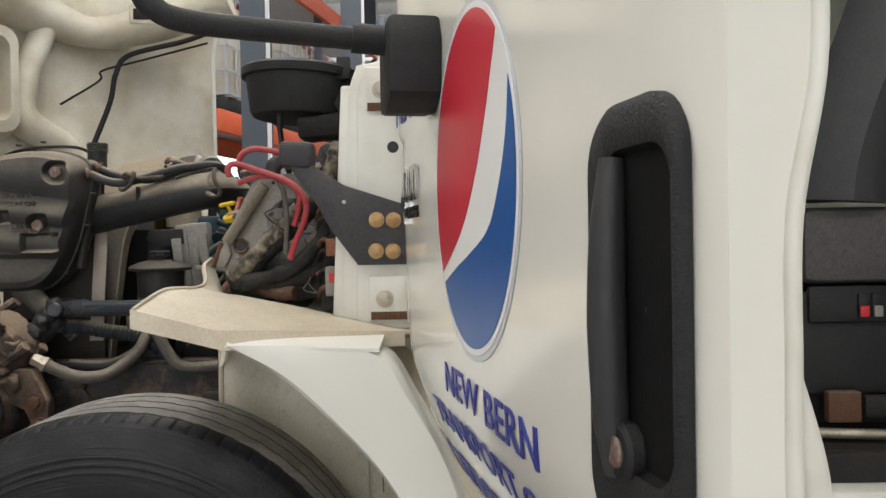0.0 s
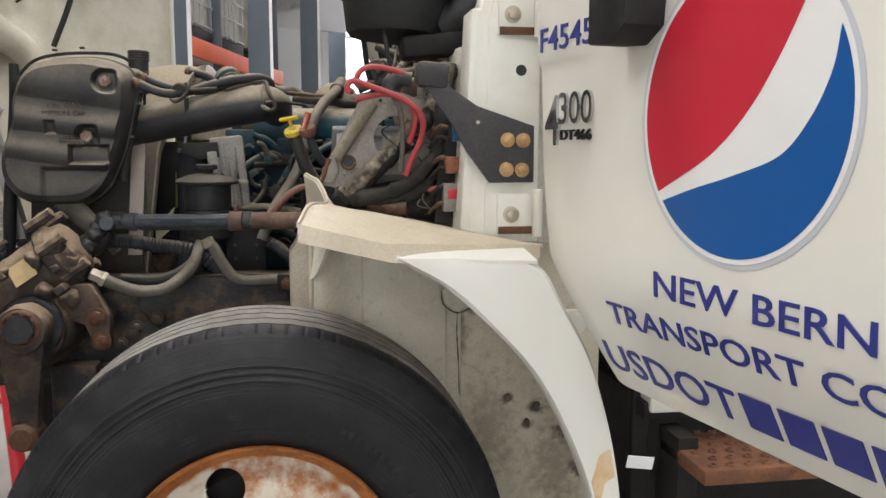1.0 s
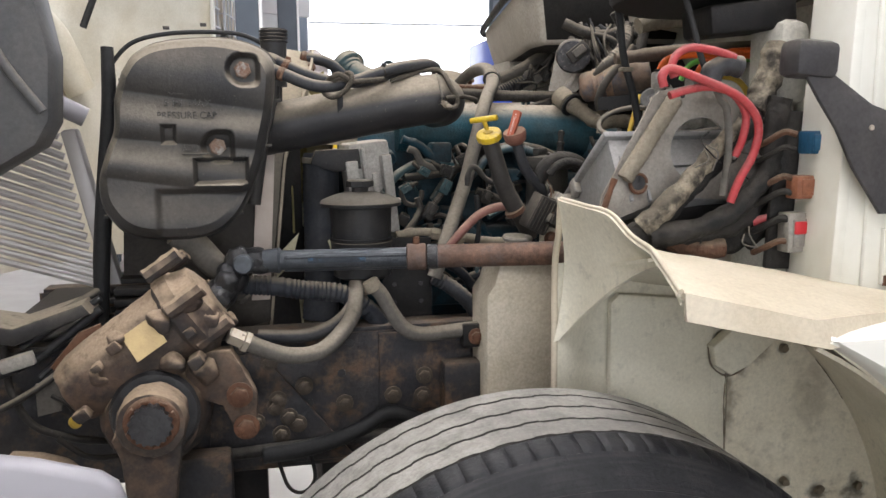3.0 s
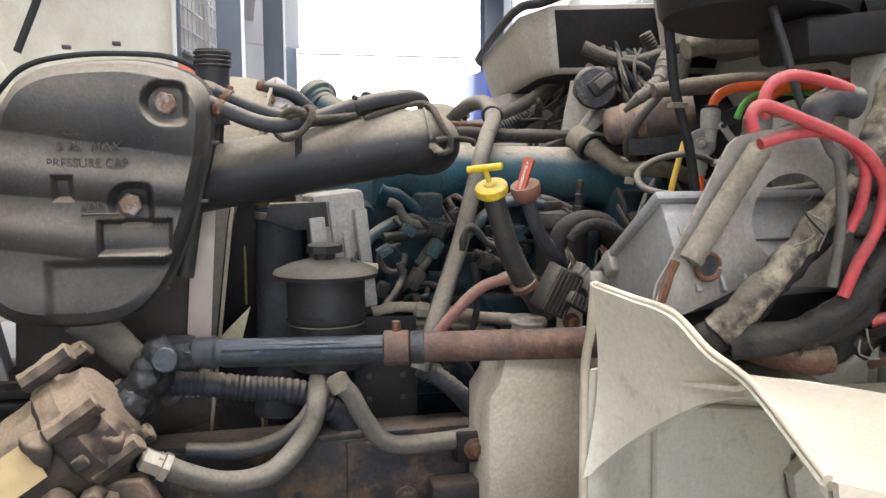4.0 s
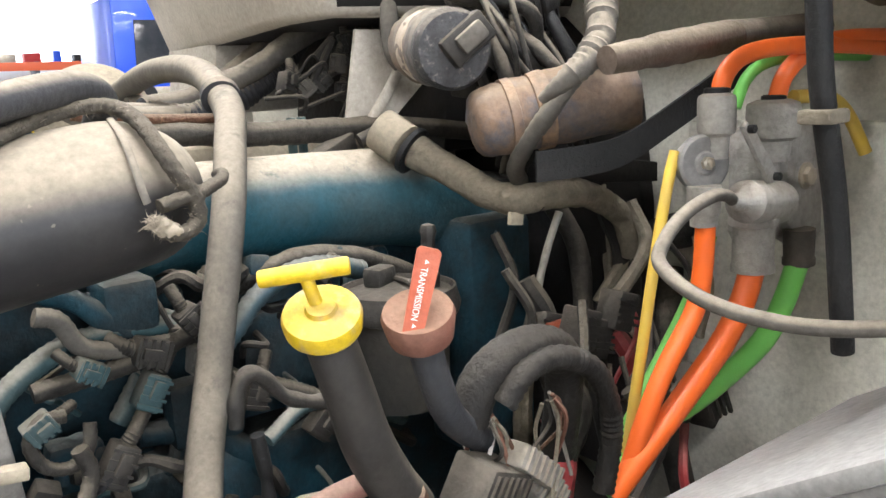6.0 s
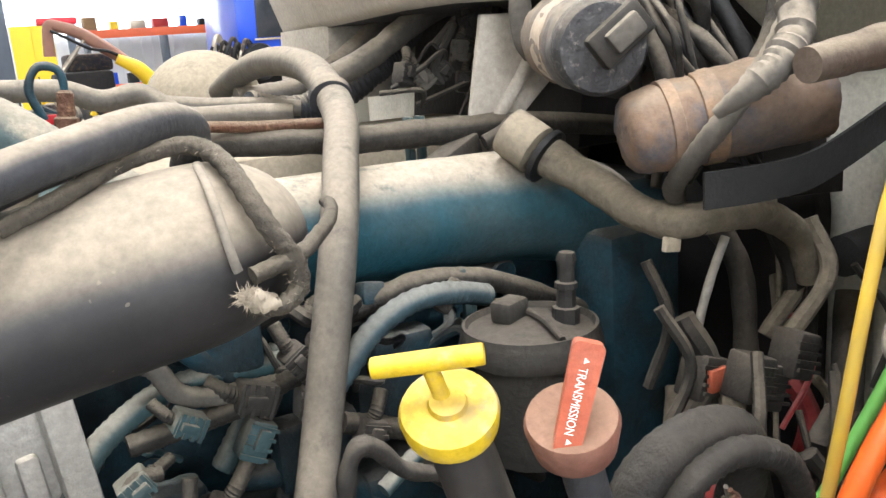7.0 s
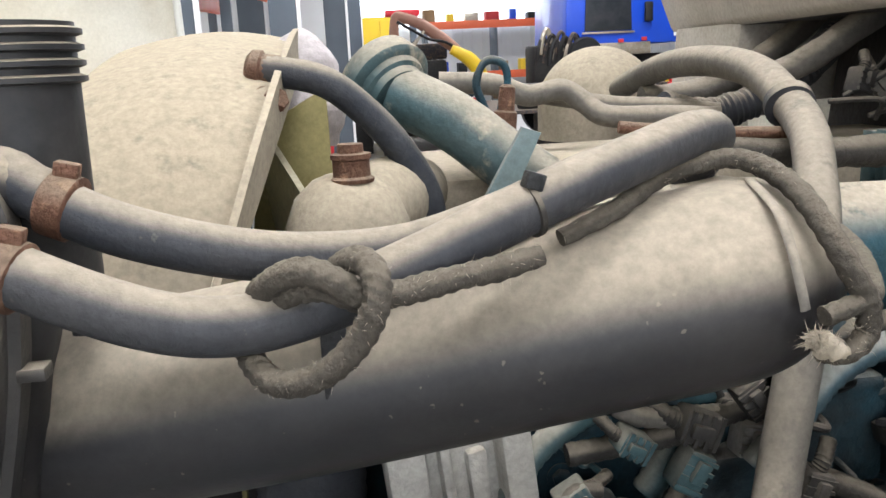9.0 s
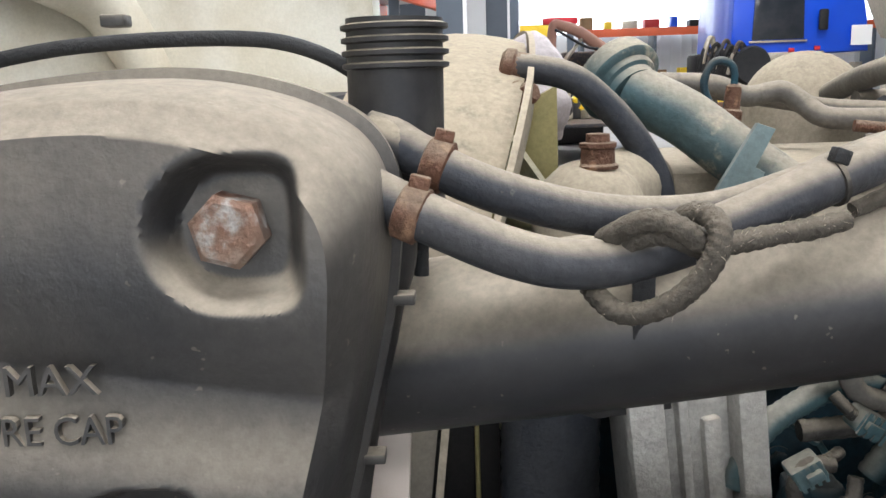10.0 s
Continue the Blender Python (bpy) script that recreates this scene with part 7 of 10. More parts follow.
tube("heater_hose", [(-0.6424, 3.0284, 1.5446), (-0.5823, 3.0189, 1.5339), (-0.502, 2.9996, 1.5199), (-0.4417, 2.9800, 1.5152), (-0.3815, 2.9605, 1.5065)], 0.011, M_HOSELIGHT, truck, "dusty grey heater hose", seg=14)
tube("rusty_fuel_pipe", [(-0.5996, 2.7188, 1.5171), (-0.5294, 2.7093, 1.5094), (-0.4593, 2.6997, 1.5058), (-0.4293, 2.6999, 1.5037)], 0.0055, M_CLAMP, truck, "rusty thin pipe")
tube("top_harness", [(-0.5799, 2.7392, 1.4952), (-0.4995, 2.7097, 1.4922), (-0.4294, 2.7001, 1.4857), (-0.3494, 2.7007, 1.4832), (-0.2632, 2.6913, 1.4827), (-0.1793, 2.6919, 1.4764), (-0.0892, 2.6827, 1.4640)], [0.013, 0.014, 0.014, 0.015, 0.014, 0.013, 0.012], M_LOOM, truck, "dusty taped wiring harness", wob=0.15, seg=14)
for x in (-0.352, -0.338):
    box("stud_bracket", (0.006, 0.014, 0.060), (x, 2.722, 1.470), M_TEALDUST, truck, "teal stud bracket", bev=0.001)
box("sensor_plug", (0.065, 0.026, 0.024), (-0.3214, 2.6812, 1.4579), M_CONN, truck, "dusty sensor plug", rot=(0, -18, 20))
tube("sensor_lead", [(-0.2892, 2.6713, 1.4676), (-0.2671, 2.6663, 1.4774), (-0.257, 2.6612, 1.4893)], 0.009, M_CONN, truck)
elb = tube("crank_vent_elbow", [(-0.285, 2.612, 1.476), (-0.272, 2.585, 1.458), (-0.262, 2.545, 1.440), (-0.259, 2.510, 1.427), (-0.263, 2.47, 1.416), (-0.258, 2.435, 1.412), (-0.239, 2.415, 1.414), (-0.205, 2.410, 1.414), (-0.170, 2.410, 1.406), (-0.122, 2.412, 1.378), (-0.101, 2.414, 1.333)], [0.021, 0.0205, 0.018, 0.0165, 0.0165, 0.016, 0.0155, 0.015, 0.014, 0.013, 0.012], M_TAPE, truck, "taped hose with dusty rubber end", wob=0.14, seg=18)
lathe("elbow_cuff", (-0.289, 2.622, 1.482), (0.36, -0.75, -0.55), [(-0.004, 0.020), (-0.002, 0.025), (0.018, 0.026), (0.034, 0.026), (0.038, 0.021)], M_DUSTY, elb, seg=28)
lathe("elbow_ring", (-0.274, 2.592, 1.460), (0.36, -0.75, -0.5), [(0, 0.024), (0.002, 0.0285), (0.008, 0.0285), (0.010, 0.024)], M_BLACKCLEAN, elb, seg=28)
box("white_tag", (0.017, 0.006, 0.013), (-0.264, 2.428, 1.3935), M_WASHER, truck, "small cream tag", rot=(0, 8, 0), bev=0.001)

tube("sensor_wire", [(-0.6909, 2.8481, 1.5276), (-0.7007, 2.8477, 1.5567), (-0.6905, 2.8475, 1.5786), (-0.6724, 2.8477, 1.5754), (-0.6686, 2.8479, 1.5554), (-0.6759, 2.8482, 1.5275), (-0.6711, 2.8486, 1.4975)], 0.0042, M_TEALDARK, truck, "dark looped sensor wire", wob=0.2, seg=10)
lathe("sensor_body", (-0.673, 2.8485, 1.5075), (0.1, 0, 1), [(0, 0.012), (0.02, 0.012), (0.022, 0.009), (0.045, 0.008), (0.048, 0.005)], M_CLAMP, truck, "rusty sender unit", seg=12)
tube("sensor_wire", [(-0.7111, 2.8678, 1.5381), (-0.7013, 2.8683, 1.5080), (-0.6865, 2.8688, 1.4779), (-0.6617, 2.8692, 1.4576)], 0.006, M_BLUEHOSE, truck, "teal sheathed wire", seg=10)

# oil filter housing
filt = lathe("filter_housing", (-0.3711, 2.4887, 1.2161), (0.0, 0.0, 1), [(0, 0.048), (0.088, 0.050), (0.092, 0.061), (0.100, 0.0635), (0.112, 0.0600), (0.118, 0.0590), (0.1185, 0.0565), (0.113, 0.0545), (0.116, 0.040), (0.121, 0.022), (0.123, 0.0)], M_FILTER, truck, "dark canister filter housing with ribbed lid", seg=36)
tube("lid_rib", [(-0.380, 2.432, 1.335), (-0.372, 2.470, 1.342), (-0.366, 2.530, 1.338)], 0.0032, M_FILTER, filt, seg=8)
box("lid_boss", (0.030, 0.022, 0.020), (-0.384, 2.500, 1.345), M_FILTER, filt, rot=(0, 0, 20), bev=0.004)
lathe("lid_nut", (-0.3464, 2.4704, 1.332), (0.06, 0, 1), [(0, 0.012), (0.014, 0.012), (0.015, 0.0085), (0.030, 0.008), (0.031, 0.010), (0.036, 0.010), (0.037, 0.007), (0.050, 0.007), (0.056, 0.009), (0.062, 0.007), (0.064, 0.0)], M_CONN, filt, seg=8)

tube("blue_ribbed_hose", [(-0.5597, 2.5468, 1.2726), (-0.5194, 2.5466, 1.3124), (-0.4943, 2.5515, 1.3353), (-0.4542, 2.5565, 1.3521), (-0.4092, 2.5618, 1.3520), (-0.3593, 2.5724, 1.3368)], 0.0105, M_BLUEHOSE, truck, "blue-grey ribbed hose", ribs=0.06, pitch=0.006, seg=14)
tube("under_manifold_loom", [(-0.5197, 2.6013, 1.3380), (-0.4685, 2.5915, 1.3506), (-0.4143, 2.5867, 1.3593), (-0.3513, 2.5873, 1.3470), (-0.2795, 2.5932, 1.3137), (-0.2197, 2.6040, 1.2816)], 0.0115, M_LOOM, truck, "black loom below the intake pipe", wob=0.15)

# side of the engine: loom, injector plugs, pipes
clutter = [
    ([(-0.7456, 2.5715, 1.2392), (-0.7353, 2.5711, 1.2692), (-0.7132, 2.5759, 1.2951), (-0.6639, 2.5808, 1.3198), (-0.6118, 2.5810, 1.3214), (-0.5599, 2.5914, 1.3152)], 0.0105, M_TEALDUST),
    ([(-0.6981, 2.5660, 1.2888), (-0.66, 2.5662, 1.2915), (-0.6098, 2.5664, 1.2962), (-0.5547, 2.5714, 1.3079), (-0.4997, 2.5819, 1.3027)], 0.009, M_LOOM),
    ([(-0.6895, 2.5602, 1.3558), (-0.6715, 2.5603, 1.3486), (-0.6547, 2.5608, 1.3215), (-0.6198, 2.5661, 1.3103), (-0.5698, 2.5715, 1.3050)], 0.0085, M_HOSELIGHT),
    ([(-0.6995, 2.5798, 1.3791), (-0.6596, 2.5802, 1.3638), (-0.6297, 2.5807, 1.3385), (-0.5999, 2.5813, 1.3033), (-0.5901, 2.5818, 1.2732)], 0.011, M_TEALDARK),
    ([(-0.66, 2.5466, 1.2583), (-0.665, 2.5418, 1.2382), (-0.6801, 2.5419, 1.2253), (-0.7001, 2.5418, 1.2314), (-0.7101, 2.5414, 1.2536), (-0.6999, 2.5412, 1.2715), (-0.6799, 2.5413, 1.2714)], 0.006, M_LOOM),
    ([(-0.6749, 2.5317, 1.2431), (-0.668, 2.5321, 1.2181), (-0.6816, 2.5222, 1.1928), (-0.7018, 2.5131, 1.1711), (-0.7167, 2.5031, 1.1560)], 0.0075, M_LOOM),
    ([(-0.6206, 2.6022, 1.2287), (-0.6004, 2.6019, 1.2585), (-0.5751, 2.6016, 1.2934), (-0.5549, 2.6064, 1.3233)], 0.0125, M_TEALDUST),
    ([(-0.6009, 2.6227, 1.2038), (-0.5509, 2.6231, 1.1934), (-0.5008, 2.6236, 1.1631), (-0.4608, 2.6244, 1.1029)], 0.013, M_TEALDARK),
    ([(-0.7317, 2.4931, 1.1589), (-0.6966, 2.4931, 1.1670), (-0.6525, 2.4932, 1.1652), (-0.5864, 2.4934, 1.1535), (-0.5186, 2.4936, 1.1400), (-0.449, 2.4941, 1.1317)], 0.0105, M_DUSTY),
    ([(-0.7267, 2.5032, 1.1360), (-0.6565, 2.5034, 1.1362), (-0.5763, 2.5036, 1.1266), (-0.4973, 2.5047, 1.1118)], 0.007, M_STEEL),
    ([(-0.6566, 2.5336, 1.1014), (-0.5964, 2.5339, 1.0816), (-0.5461, 2.5343, 1.0318), (-0.53, 2.53, 0.97)], 0.012, M_HOSE),
    ([(-0.5883, 2.4016, 1.2761), (-0.5852, 2.4013, 1.3011), (-0.5762, 2.4011, 1.3160), (-0.5632, 2.4013, 1.3110), (-0.5433, 2.4017, 1.2889), (-0.5133, 2.4021, 1.2767), (-0.4784, 2.4123, 1.2727)], 0.0065, M_CONN),
    ([(-0.5587, 2.4321, 1.2513), (-0.5534, 2.4327, 1.2014), (-0.5561, 2.4335, 1.1513), (-0.576, 2.4339, 1.0912)], 0.006, M_BLACKCLEAN),
    ([(-0.52, 2.5724, 1.2527), (-0.47, 2.5729, 1.2324), (-0.42, 2.5736, 1.2022), (-0.3802, 2.5744, 1.1520)], 0.010, M_LOOM),
    ([(-0.4999, 2.5432, 1.1922), (-0.4498, 2.5533, 1.2121), (-0.3997, 2.5437, 1.2018), (-0.3299, 2.5547, 1.1616)], 0.008, M_TEALDUST),
    ([(-0.7169, 2.5539, 1.0213), (-0.6566, 2.5539, 1.0515), (-0.5964, 2.5542, 1.0317), (-0.5162, 2.5542, 1.0521)], 0.012, M_HOSE),
]
for pts, r, m in clutter:
    corrugated = m in (M_TEALDUST, M_LOOM, M_HOSELIGHT)
    tube("engine_loom", pts, r, m, engine, wob=0.0 if corrugated else 0.3, ribs=0.045 if corrugated else 0.0, pitch=0.0055, seg=12)


def connector(at, size, rot, m, parent, name="engine_plug"):
    """A sealed plug: ribbed shell, latch and a stub of loom."""
    R = pose(*at, *rot)
    bm = add_box(bmesh.new(), size, (0, 0, 0), bev=min(size) * 0.16)
    bm.transform(R)
    body = part(name, bm, m, parent)
    for q in range(4):
        rib = add_box(bmesh.new(), (size[0] * 1.06, 0.003, 0.003), (0, -size[1] / 2, size[2] * (-0.36 + 0.24 * q)), bev=0)
        rib.transform(R)
        part("plug_rib", rib, m, body)
    latch = add_box(bmesh.new(), (size[0] * 0.4, 0.006, size[2] * 0.5), (0, -size[1] / 2 - 0.003, size[2] * 0.1), bev=0.001)
    latch.transform(R)
    part("latch", latch, m, body)
    stub = add_tube(bmesh.new(), [(0, 0, size[2] * 0.45), (0.002, 0, size[2] * 0.75), (0.006, 0.008, size[2] * 1.2)], size[0] * 0.28, seg=10, ribs=0.06, pitch=0.005)
    stub.transform(R)
    part("lead", stub, M_LOOM, body)
    return body


for x, y, z, sx, sz, rot, m in ((-0.6403, 2.5573, 1.2082, 0.026, 0.042, 32, M_CONN), (-0.6, 2.5668, 1.2651, 0.024, 0.036, 30, M_TEALDUST), (-0.5967, 2.5613, 1.3030, 0.026, 0.034, -70, M_CONN), (-0.5459, 2.5768, 1.2809, 0.024, 0.030, 10, M_GREYCONN), (-0.7, 2.5463, 1.2656, 0.018, 0.026, 60, M_TEALDUST), (-0.5594, 2.5511, 1.3277, 0.022, 0.030, -35, M_CONN), (-0.4999, 2.5627, 1.2374, 0.024, 0.034, 20, M_CONN), (-0.6547, 2.5460, 1.3033, 0.018, 0.026, -60, M_TEALDUST), (-0.43, 2.5587, 1.1871, 0.026, 0.036, 45, M_CONN)):
    connector((x, y, z), (sx, 0.024, sz), (0, rot, 0), m, engine)
for x, y, z, sx, sz, rot, m in ((-0.6611, 2.6225, 1.1942, 0.05, 0.05, 0, M_TEALDARK), (-0.7373, 2.6234, 1.1016, 0.08, 0.10, 0, M_TEALDARK), (-0.5307, 2.6229, 1.2133, 0.08, 0.07, 0, M_TEALDARK), (-0.4404, 2.6329, 1.2529, 0.09, 0.10, 0, M_TEALDARK), (-0.3, 2.6042, 1.2219, 0.10, 0.14, 0, M_TEALDARK)):
    roughen(box("engine_casting", (sx, 0.035, sz), (x, y, z), m, engine, bev=0.008), 0.003, 60.0)
for x, z in ((-0.655, 1.162), (-0.60, 1.150)):
    lathe("pipe_union", (x, 2.49, z), (1, 0, -0.15), [(0, 0.012), (0.002, 0.0145), (0.024, 0.0145), (0.026, 0.012)], M_DUSTY, engine, seg=6)
for k in range(14):
    x = -0.76 + 0.045 * k
    bolt("engine_bolt", (x, 2.678, 1.01 + 0.05 * ((k * 7) % 5)), (0, -1, 0), 0.009, M_TEALDARK, engine)
for k in range(6):
    rod("injector_boss", (-0.72 + 0.085 * k, 2.69, 1.34), (-0.72 + 0.085 * k, 2.64, 1.33), 0.017, M_TEALDARK, engine)
box("oil_cooler_cover", (0.36, 0.10, 0.20), (-0.5014, 2.6646, 1.0635), M_TEALDARK, engine, "teal cover plate", bev=0.015)
box("cover_block", (0.10, 0.10, 0.30), (-0.1698, 2.6050, 1.2215), M_TEALDARK, engine, bev=0.012)

# hoses round the steering gear
tube("steering_hose", [(-1.085, 2.235, 1.006), (-1.05, 2.238, 0.985), (-0.998, 2.25, 0.962), (-0.945, 2.262, 0.958), (-0.905, 2.28, 0.972), (-0.860, 2.32, 1.012), (-0.845, 2.35, 1.05), (-0.84, 2.38, 1.075)], 0.0165, M_HOSELIGHT, truck, "dusty grey steering hose", seg=18)
lathe("hose_ferrule", (-1.105, 2.232, 1.015), (0.85, 0.05, -0.45), [(0, 0.014), (0.004, 0.018), (0.030, 0.018), (0.032, 0.022), (0.042, 0.022)], M_STEEL, truck, "bright hose ferrule", seg=6)
tube("steering_hose", [(-1.05, 2.33, 0.985), (-0.99, 2.33, 0.980), (-0.938, 2.33, 0.982), (-0.89, 2.335, 1.0), (-0.855, 2.35, 1.03), (-0.835, 2.38, 1.07)], 0.014, M_HOSE, truck, "dusty black steering hose", seg=16)
tube("ribbed_conduit", [(-1.09, 2.36, 1.088), (-1.02, 2.36, 1.082), (-0.96, 2.365, 1.070), (-0.87, 2.37, 1.055), (-0.82, 2.38, 1.02), (-0.78, 2.39, 0.975)], 0.020, M_HOSE, truck, "dusty ribbed conduit", ribs=0.07, pitch=0.008, seg=18)
tube("ribbed_conduit", [(-0.665, 2.41, 1.075), (-0.63, 2.405, 1.055), (-0.589, 2.40, 1.018), (-0.56, 2.40, 0.97), (-0.54, 2.40, 0.90)], 0.017, M_HOSE, truck, "dusty ribbed conduit", ribs=0.06, pitch=0.008, seg=16)
tube("bypass_pipe", [(-0.812, 2.325, 1.078), (-0.796, 2.32, 1.06), (-0.775, 2.315, 1.02), (-0.748, 2.31, 0.985), (-0.715, 2.31, 0.972), (-0.66, 2.31, 0.973), (-0.60, 2.31, 0.977), (-0.565, 2.31, 0.978)], 0.0155, M_HOSELIGHT, truck, "dusty bent grey pipe", seg=18)
lathe("pipe_end_cap", (-0.818, 2.326, 1.088), (0.4, -0.1, -0.8), [(-0.004, 0.012), (0, 0.018), (0.022, 0.018), (0.024, 0.015)], M_DUSTY, truck, seg=16)
tube("cooler_elbow", [(-1.205, 2.35, 1.20), (-1.17, 2.36, 1.175), (-1.135, 2.365, 1.135), (-1.105, 2.37, 1.105)], [0.024, 0.030, 0.028, 0.024], M_HOSELIGHT, truck, "dusty rubber elbow below the tank", seg=18)
tube("low_hose", [(-1.05, 2.30, 0.74), (-0.95, 2.31, 0.745), (-0.85, 2.32, 0.77), (-0.78, 2.33, 0.80), (-0.70, 2.33, 0.77)], 0.017, M_BLACKCLEAN, truck, "black hose along the frame", ribs=0.04, pitch=0.008)
box("pipe_bracket", (0.055, 0.03, 0.05), (-0.60, 2.305, 0.965), M_DARK, truck, bev=0.004)
bolt("bracket_nut", (-0.60, 2.287, 0.965), (0, -1, 0), 0.012, M_RUST, truck)
box("spring_hanger", (0.12, 0.06, 0.16), (-1.17, 2.30, 0.68), M_FRAME, truck, bev=0.01)
box("axle_mount_plate", (0.26, 0.05, 0.24), (-1.17, 2.42, 0.66), M_DARK, truck, bev=0.01)
box("motor_mount", (0.10, 0.05, 0.12), (-0.62, 2.31, 0.85), M_FRAME, truck, bev=0.008)

# washer tank
wt = part("washer_tank", add_prism(bmesh.new(), [(-0.592, 0.70), (-0.592, 1.06), (-0.575, 1.085), (-0.565, 1.125), (-0.545, 1.145), (-0.38, 1.145), (-0.36, 1.12), (-0.36, 0.70)], 2.235, 2.36, "xz", 0.014), M_WASHER, truck, "cream plastic washer fluid tank")
lathe("tank_neck", (-0.51, 2.285, 1.14), (0, 0, 1), [(0, 0.026), (0.028, 0.026)], M_WASHER, wt, seg=24)
lathe("tank_cap", (-0.51, 2.285, 1.166), (0.05, -0.1, 1), [(0, 0.030), (0.006, 0.032), (0.010, 0.030), (0.013, 0.012), (0.014, 0.0)], M_GREYCONN, wt, "clouded grey cap", seg=24)
box("tank_lug", (0.045, 0.012, 0.055), (-0.447, 2.262, 1.168), M_WASHER, wt, bev=0.006)
bolt("lug_bolt", (-0.447, 2.255, 1.172), (0, -1, 0), 0.010, M_RUST, wt)

# plugs and loose wires behind the filler tubes
for x, y, z, sx, sy, sz, rx, ry, m in ((-0.474, 2.25, 1.225, 0.050, 0.04, 0.075, 10, 25, M_CONN), (-0.425, 2.245, 1.245, 0.060, 0.024, 0.020, 0, 40, M_GREYCONN), (-0.44, 2.235, 1.205, 0.055, 0.024, 0.022, 0, 30, M_CONN), (-0.405, 2.26, 1.215, 0.05, 0.03, 0.03, 0, 55, M_GREYCONN)):
    lp = box("loose_plug", (sx, sy, sz), (x, y, z), m, truck, "dusty multi-pin plug", rot=(rx, ry, 12), bev=0.004)
    R = pose(x, y, z, rx, ry, 12)
    for k in range(6):
        rib = add_box(bmesh.new(), (0.003, 0.003, sz * 0.9), (-sx * 0.4 + sx * 0.16 * k, -sy / 2 - 0.001, 0), bev=0)
        rib.transform(R)
        part("plug_rib", rib, m, lp)
tube("loom_branch", [(-0.472, 2.26, 1.29), (-0.462, 2.255, 1.318), (-0.44, 2.25, 1.334), (-0.41, 2.25, 1.335), (-0.385, 2.252, 1.322), (-0.372, 2.26, 1.29), (-0.372, 2.27, 1.23)], 0.0155, M_LOOMDARK, truck, "thick black ribbed loom", ribs=0.02, pitch=0.008, seg=16)
tube("loom_branch", [(-0.458, 2.235, 1.305), (-0.44, 2.232, 1.325), (-0.41, 2.23, 1.33), (-0.375, 2.23, 1.314), (-0.355, 2.232, 1.288), (-0.345, 2.235, 1.25), (-0.35, 2.24, 1.20)], 0.009, M_LOOMDARK, truck, "black ribbed loom", ribs=0.06, pitch=0.005, seg=14)
colors = [M_WHITETEXT, M_TAPE, M_REDDUSTY, M_TAPE, M_LOOM, M_GREYCONN, M_REDDUSTY, M_CLAMP]
for k in range(16):
    o = Vector((random.uniform(-0.02, 0.02), random.uniform(-0.02, 0.02), random.uniform(-0.012, 0.012)))
    e = Vector((random.uniform(-0.03, 0.03), random.uniform(-0.02, 0.02), random.uniform(-0.03, 0.01)))
    base = Vector((-0.462, 2.252, 1.292)) if k < 9 else Vector((-0.405, 2.245, 1.29))
    tube("signal_wire", [base + o * 0.4, base + o + Vector((0.002, 0, -0.022)), base + e + Vector((0.0, 0, -0.055))], 0.0017, colors[k % 8], truck, seg=6)
tube("pink_hose", [(-0.66, 2.34, 1.13), (-0.636, 2.335, 1.163), (-0.605, 2.33, 1.198), (-0.575, 2.33, 1.222), (-0.54, 2.325, 1.234), (-0.50, 2.32, 1.236)], 0.0095, mat("dull_red_hose", (0.22, 0.10, 0.085), 0.6, col2=(0.14, 0.075, 0.06), scale=30, dust=0.5, dustcol=(0.38, 0.28, 0.22)), truck, "dull red rubber hose", seg=14)
lathe("filler_clamp", (-0.515, 2.293, 1.232), (0.35, 0.12, -0.6), [(0, 0.0195), (0.001, 0.0215), (0.010, 0.0215), (0.011, 0.0195)], M_CLAMP, truck, "rusty clamp", seg=24)

# cowl side: canisters, bar, loom on the firewall
M_CAN = mat("rust_dusty_canister", (0.24, 0.185, 0.135), 0.7, metal=0.1, col2=(0.10, 0.105, 0.115), scale=16, amount=0.9, bump=0.25, spots=0.33, spotcol=(0.17, 0.085, 0.05), spotscale=18, dust=0.5, dustcol=DUST)
M_SPECKLE = mat("dark_speckled_metal", (0.075, 0.078, 0.085), 0.55, metal=0.4, col2=(0.03, 0.03, 0.034), scale=60, bump=0.5, bscale=150, dust=0.35, dustcol=DUST, spots=0.35, spotcol=(0.30, 0.28, 0.25), spotscale=110)
M_WORNWHITE = mat("worn_white_band", (0.50, 0.44, 0.36), 0.6, col2=(0.33, 0.26, 0.19), scale=30, amount=0.7, bump=0.3, spots=0.3, spotcol=(0.16, 0.10, 0.07), spotscale=40)
M_BANDBLUE = mat("worn_blue_band", (0.055, 0.07, 0.095), 0.55, col2=(0.20, 0.13, 0.085), scale=24, amount=0.9, bump=0.3, spots=0.45, spotcol=(0.27, 0.17, 0.10), spotscale=32, dust=0.35, dustcol=(0.40, 0.33, 0.25))
M_BARREL = mat("rust_orange_barrel", (0.20, 0.125, 0.078), 0.65, col2=(0.095, 0.088, 0.085), scale=18, amount=0.8, bump=0.25, spots=0.38, spotcol=(0.06, 0.075, 0.10), spotscale=15, dust=0.4, dustcol=(0.36, 0.29, 0.21), edge=(0.35, 1.0))
CA, CAX = Vector((-0.290, 2.541, 1.572)), Vector((-0.35, -0.93, -0.10)).normalized()
CB, CBX = Vector((-0.314, 2.434, 1.489)), Vector((0.80, -0.45, 0.15)).normalized()
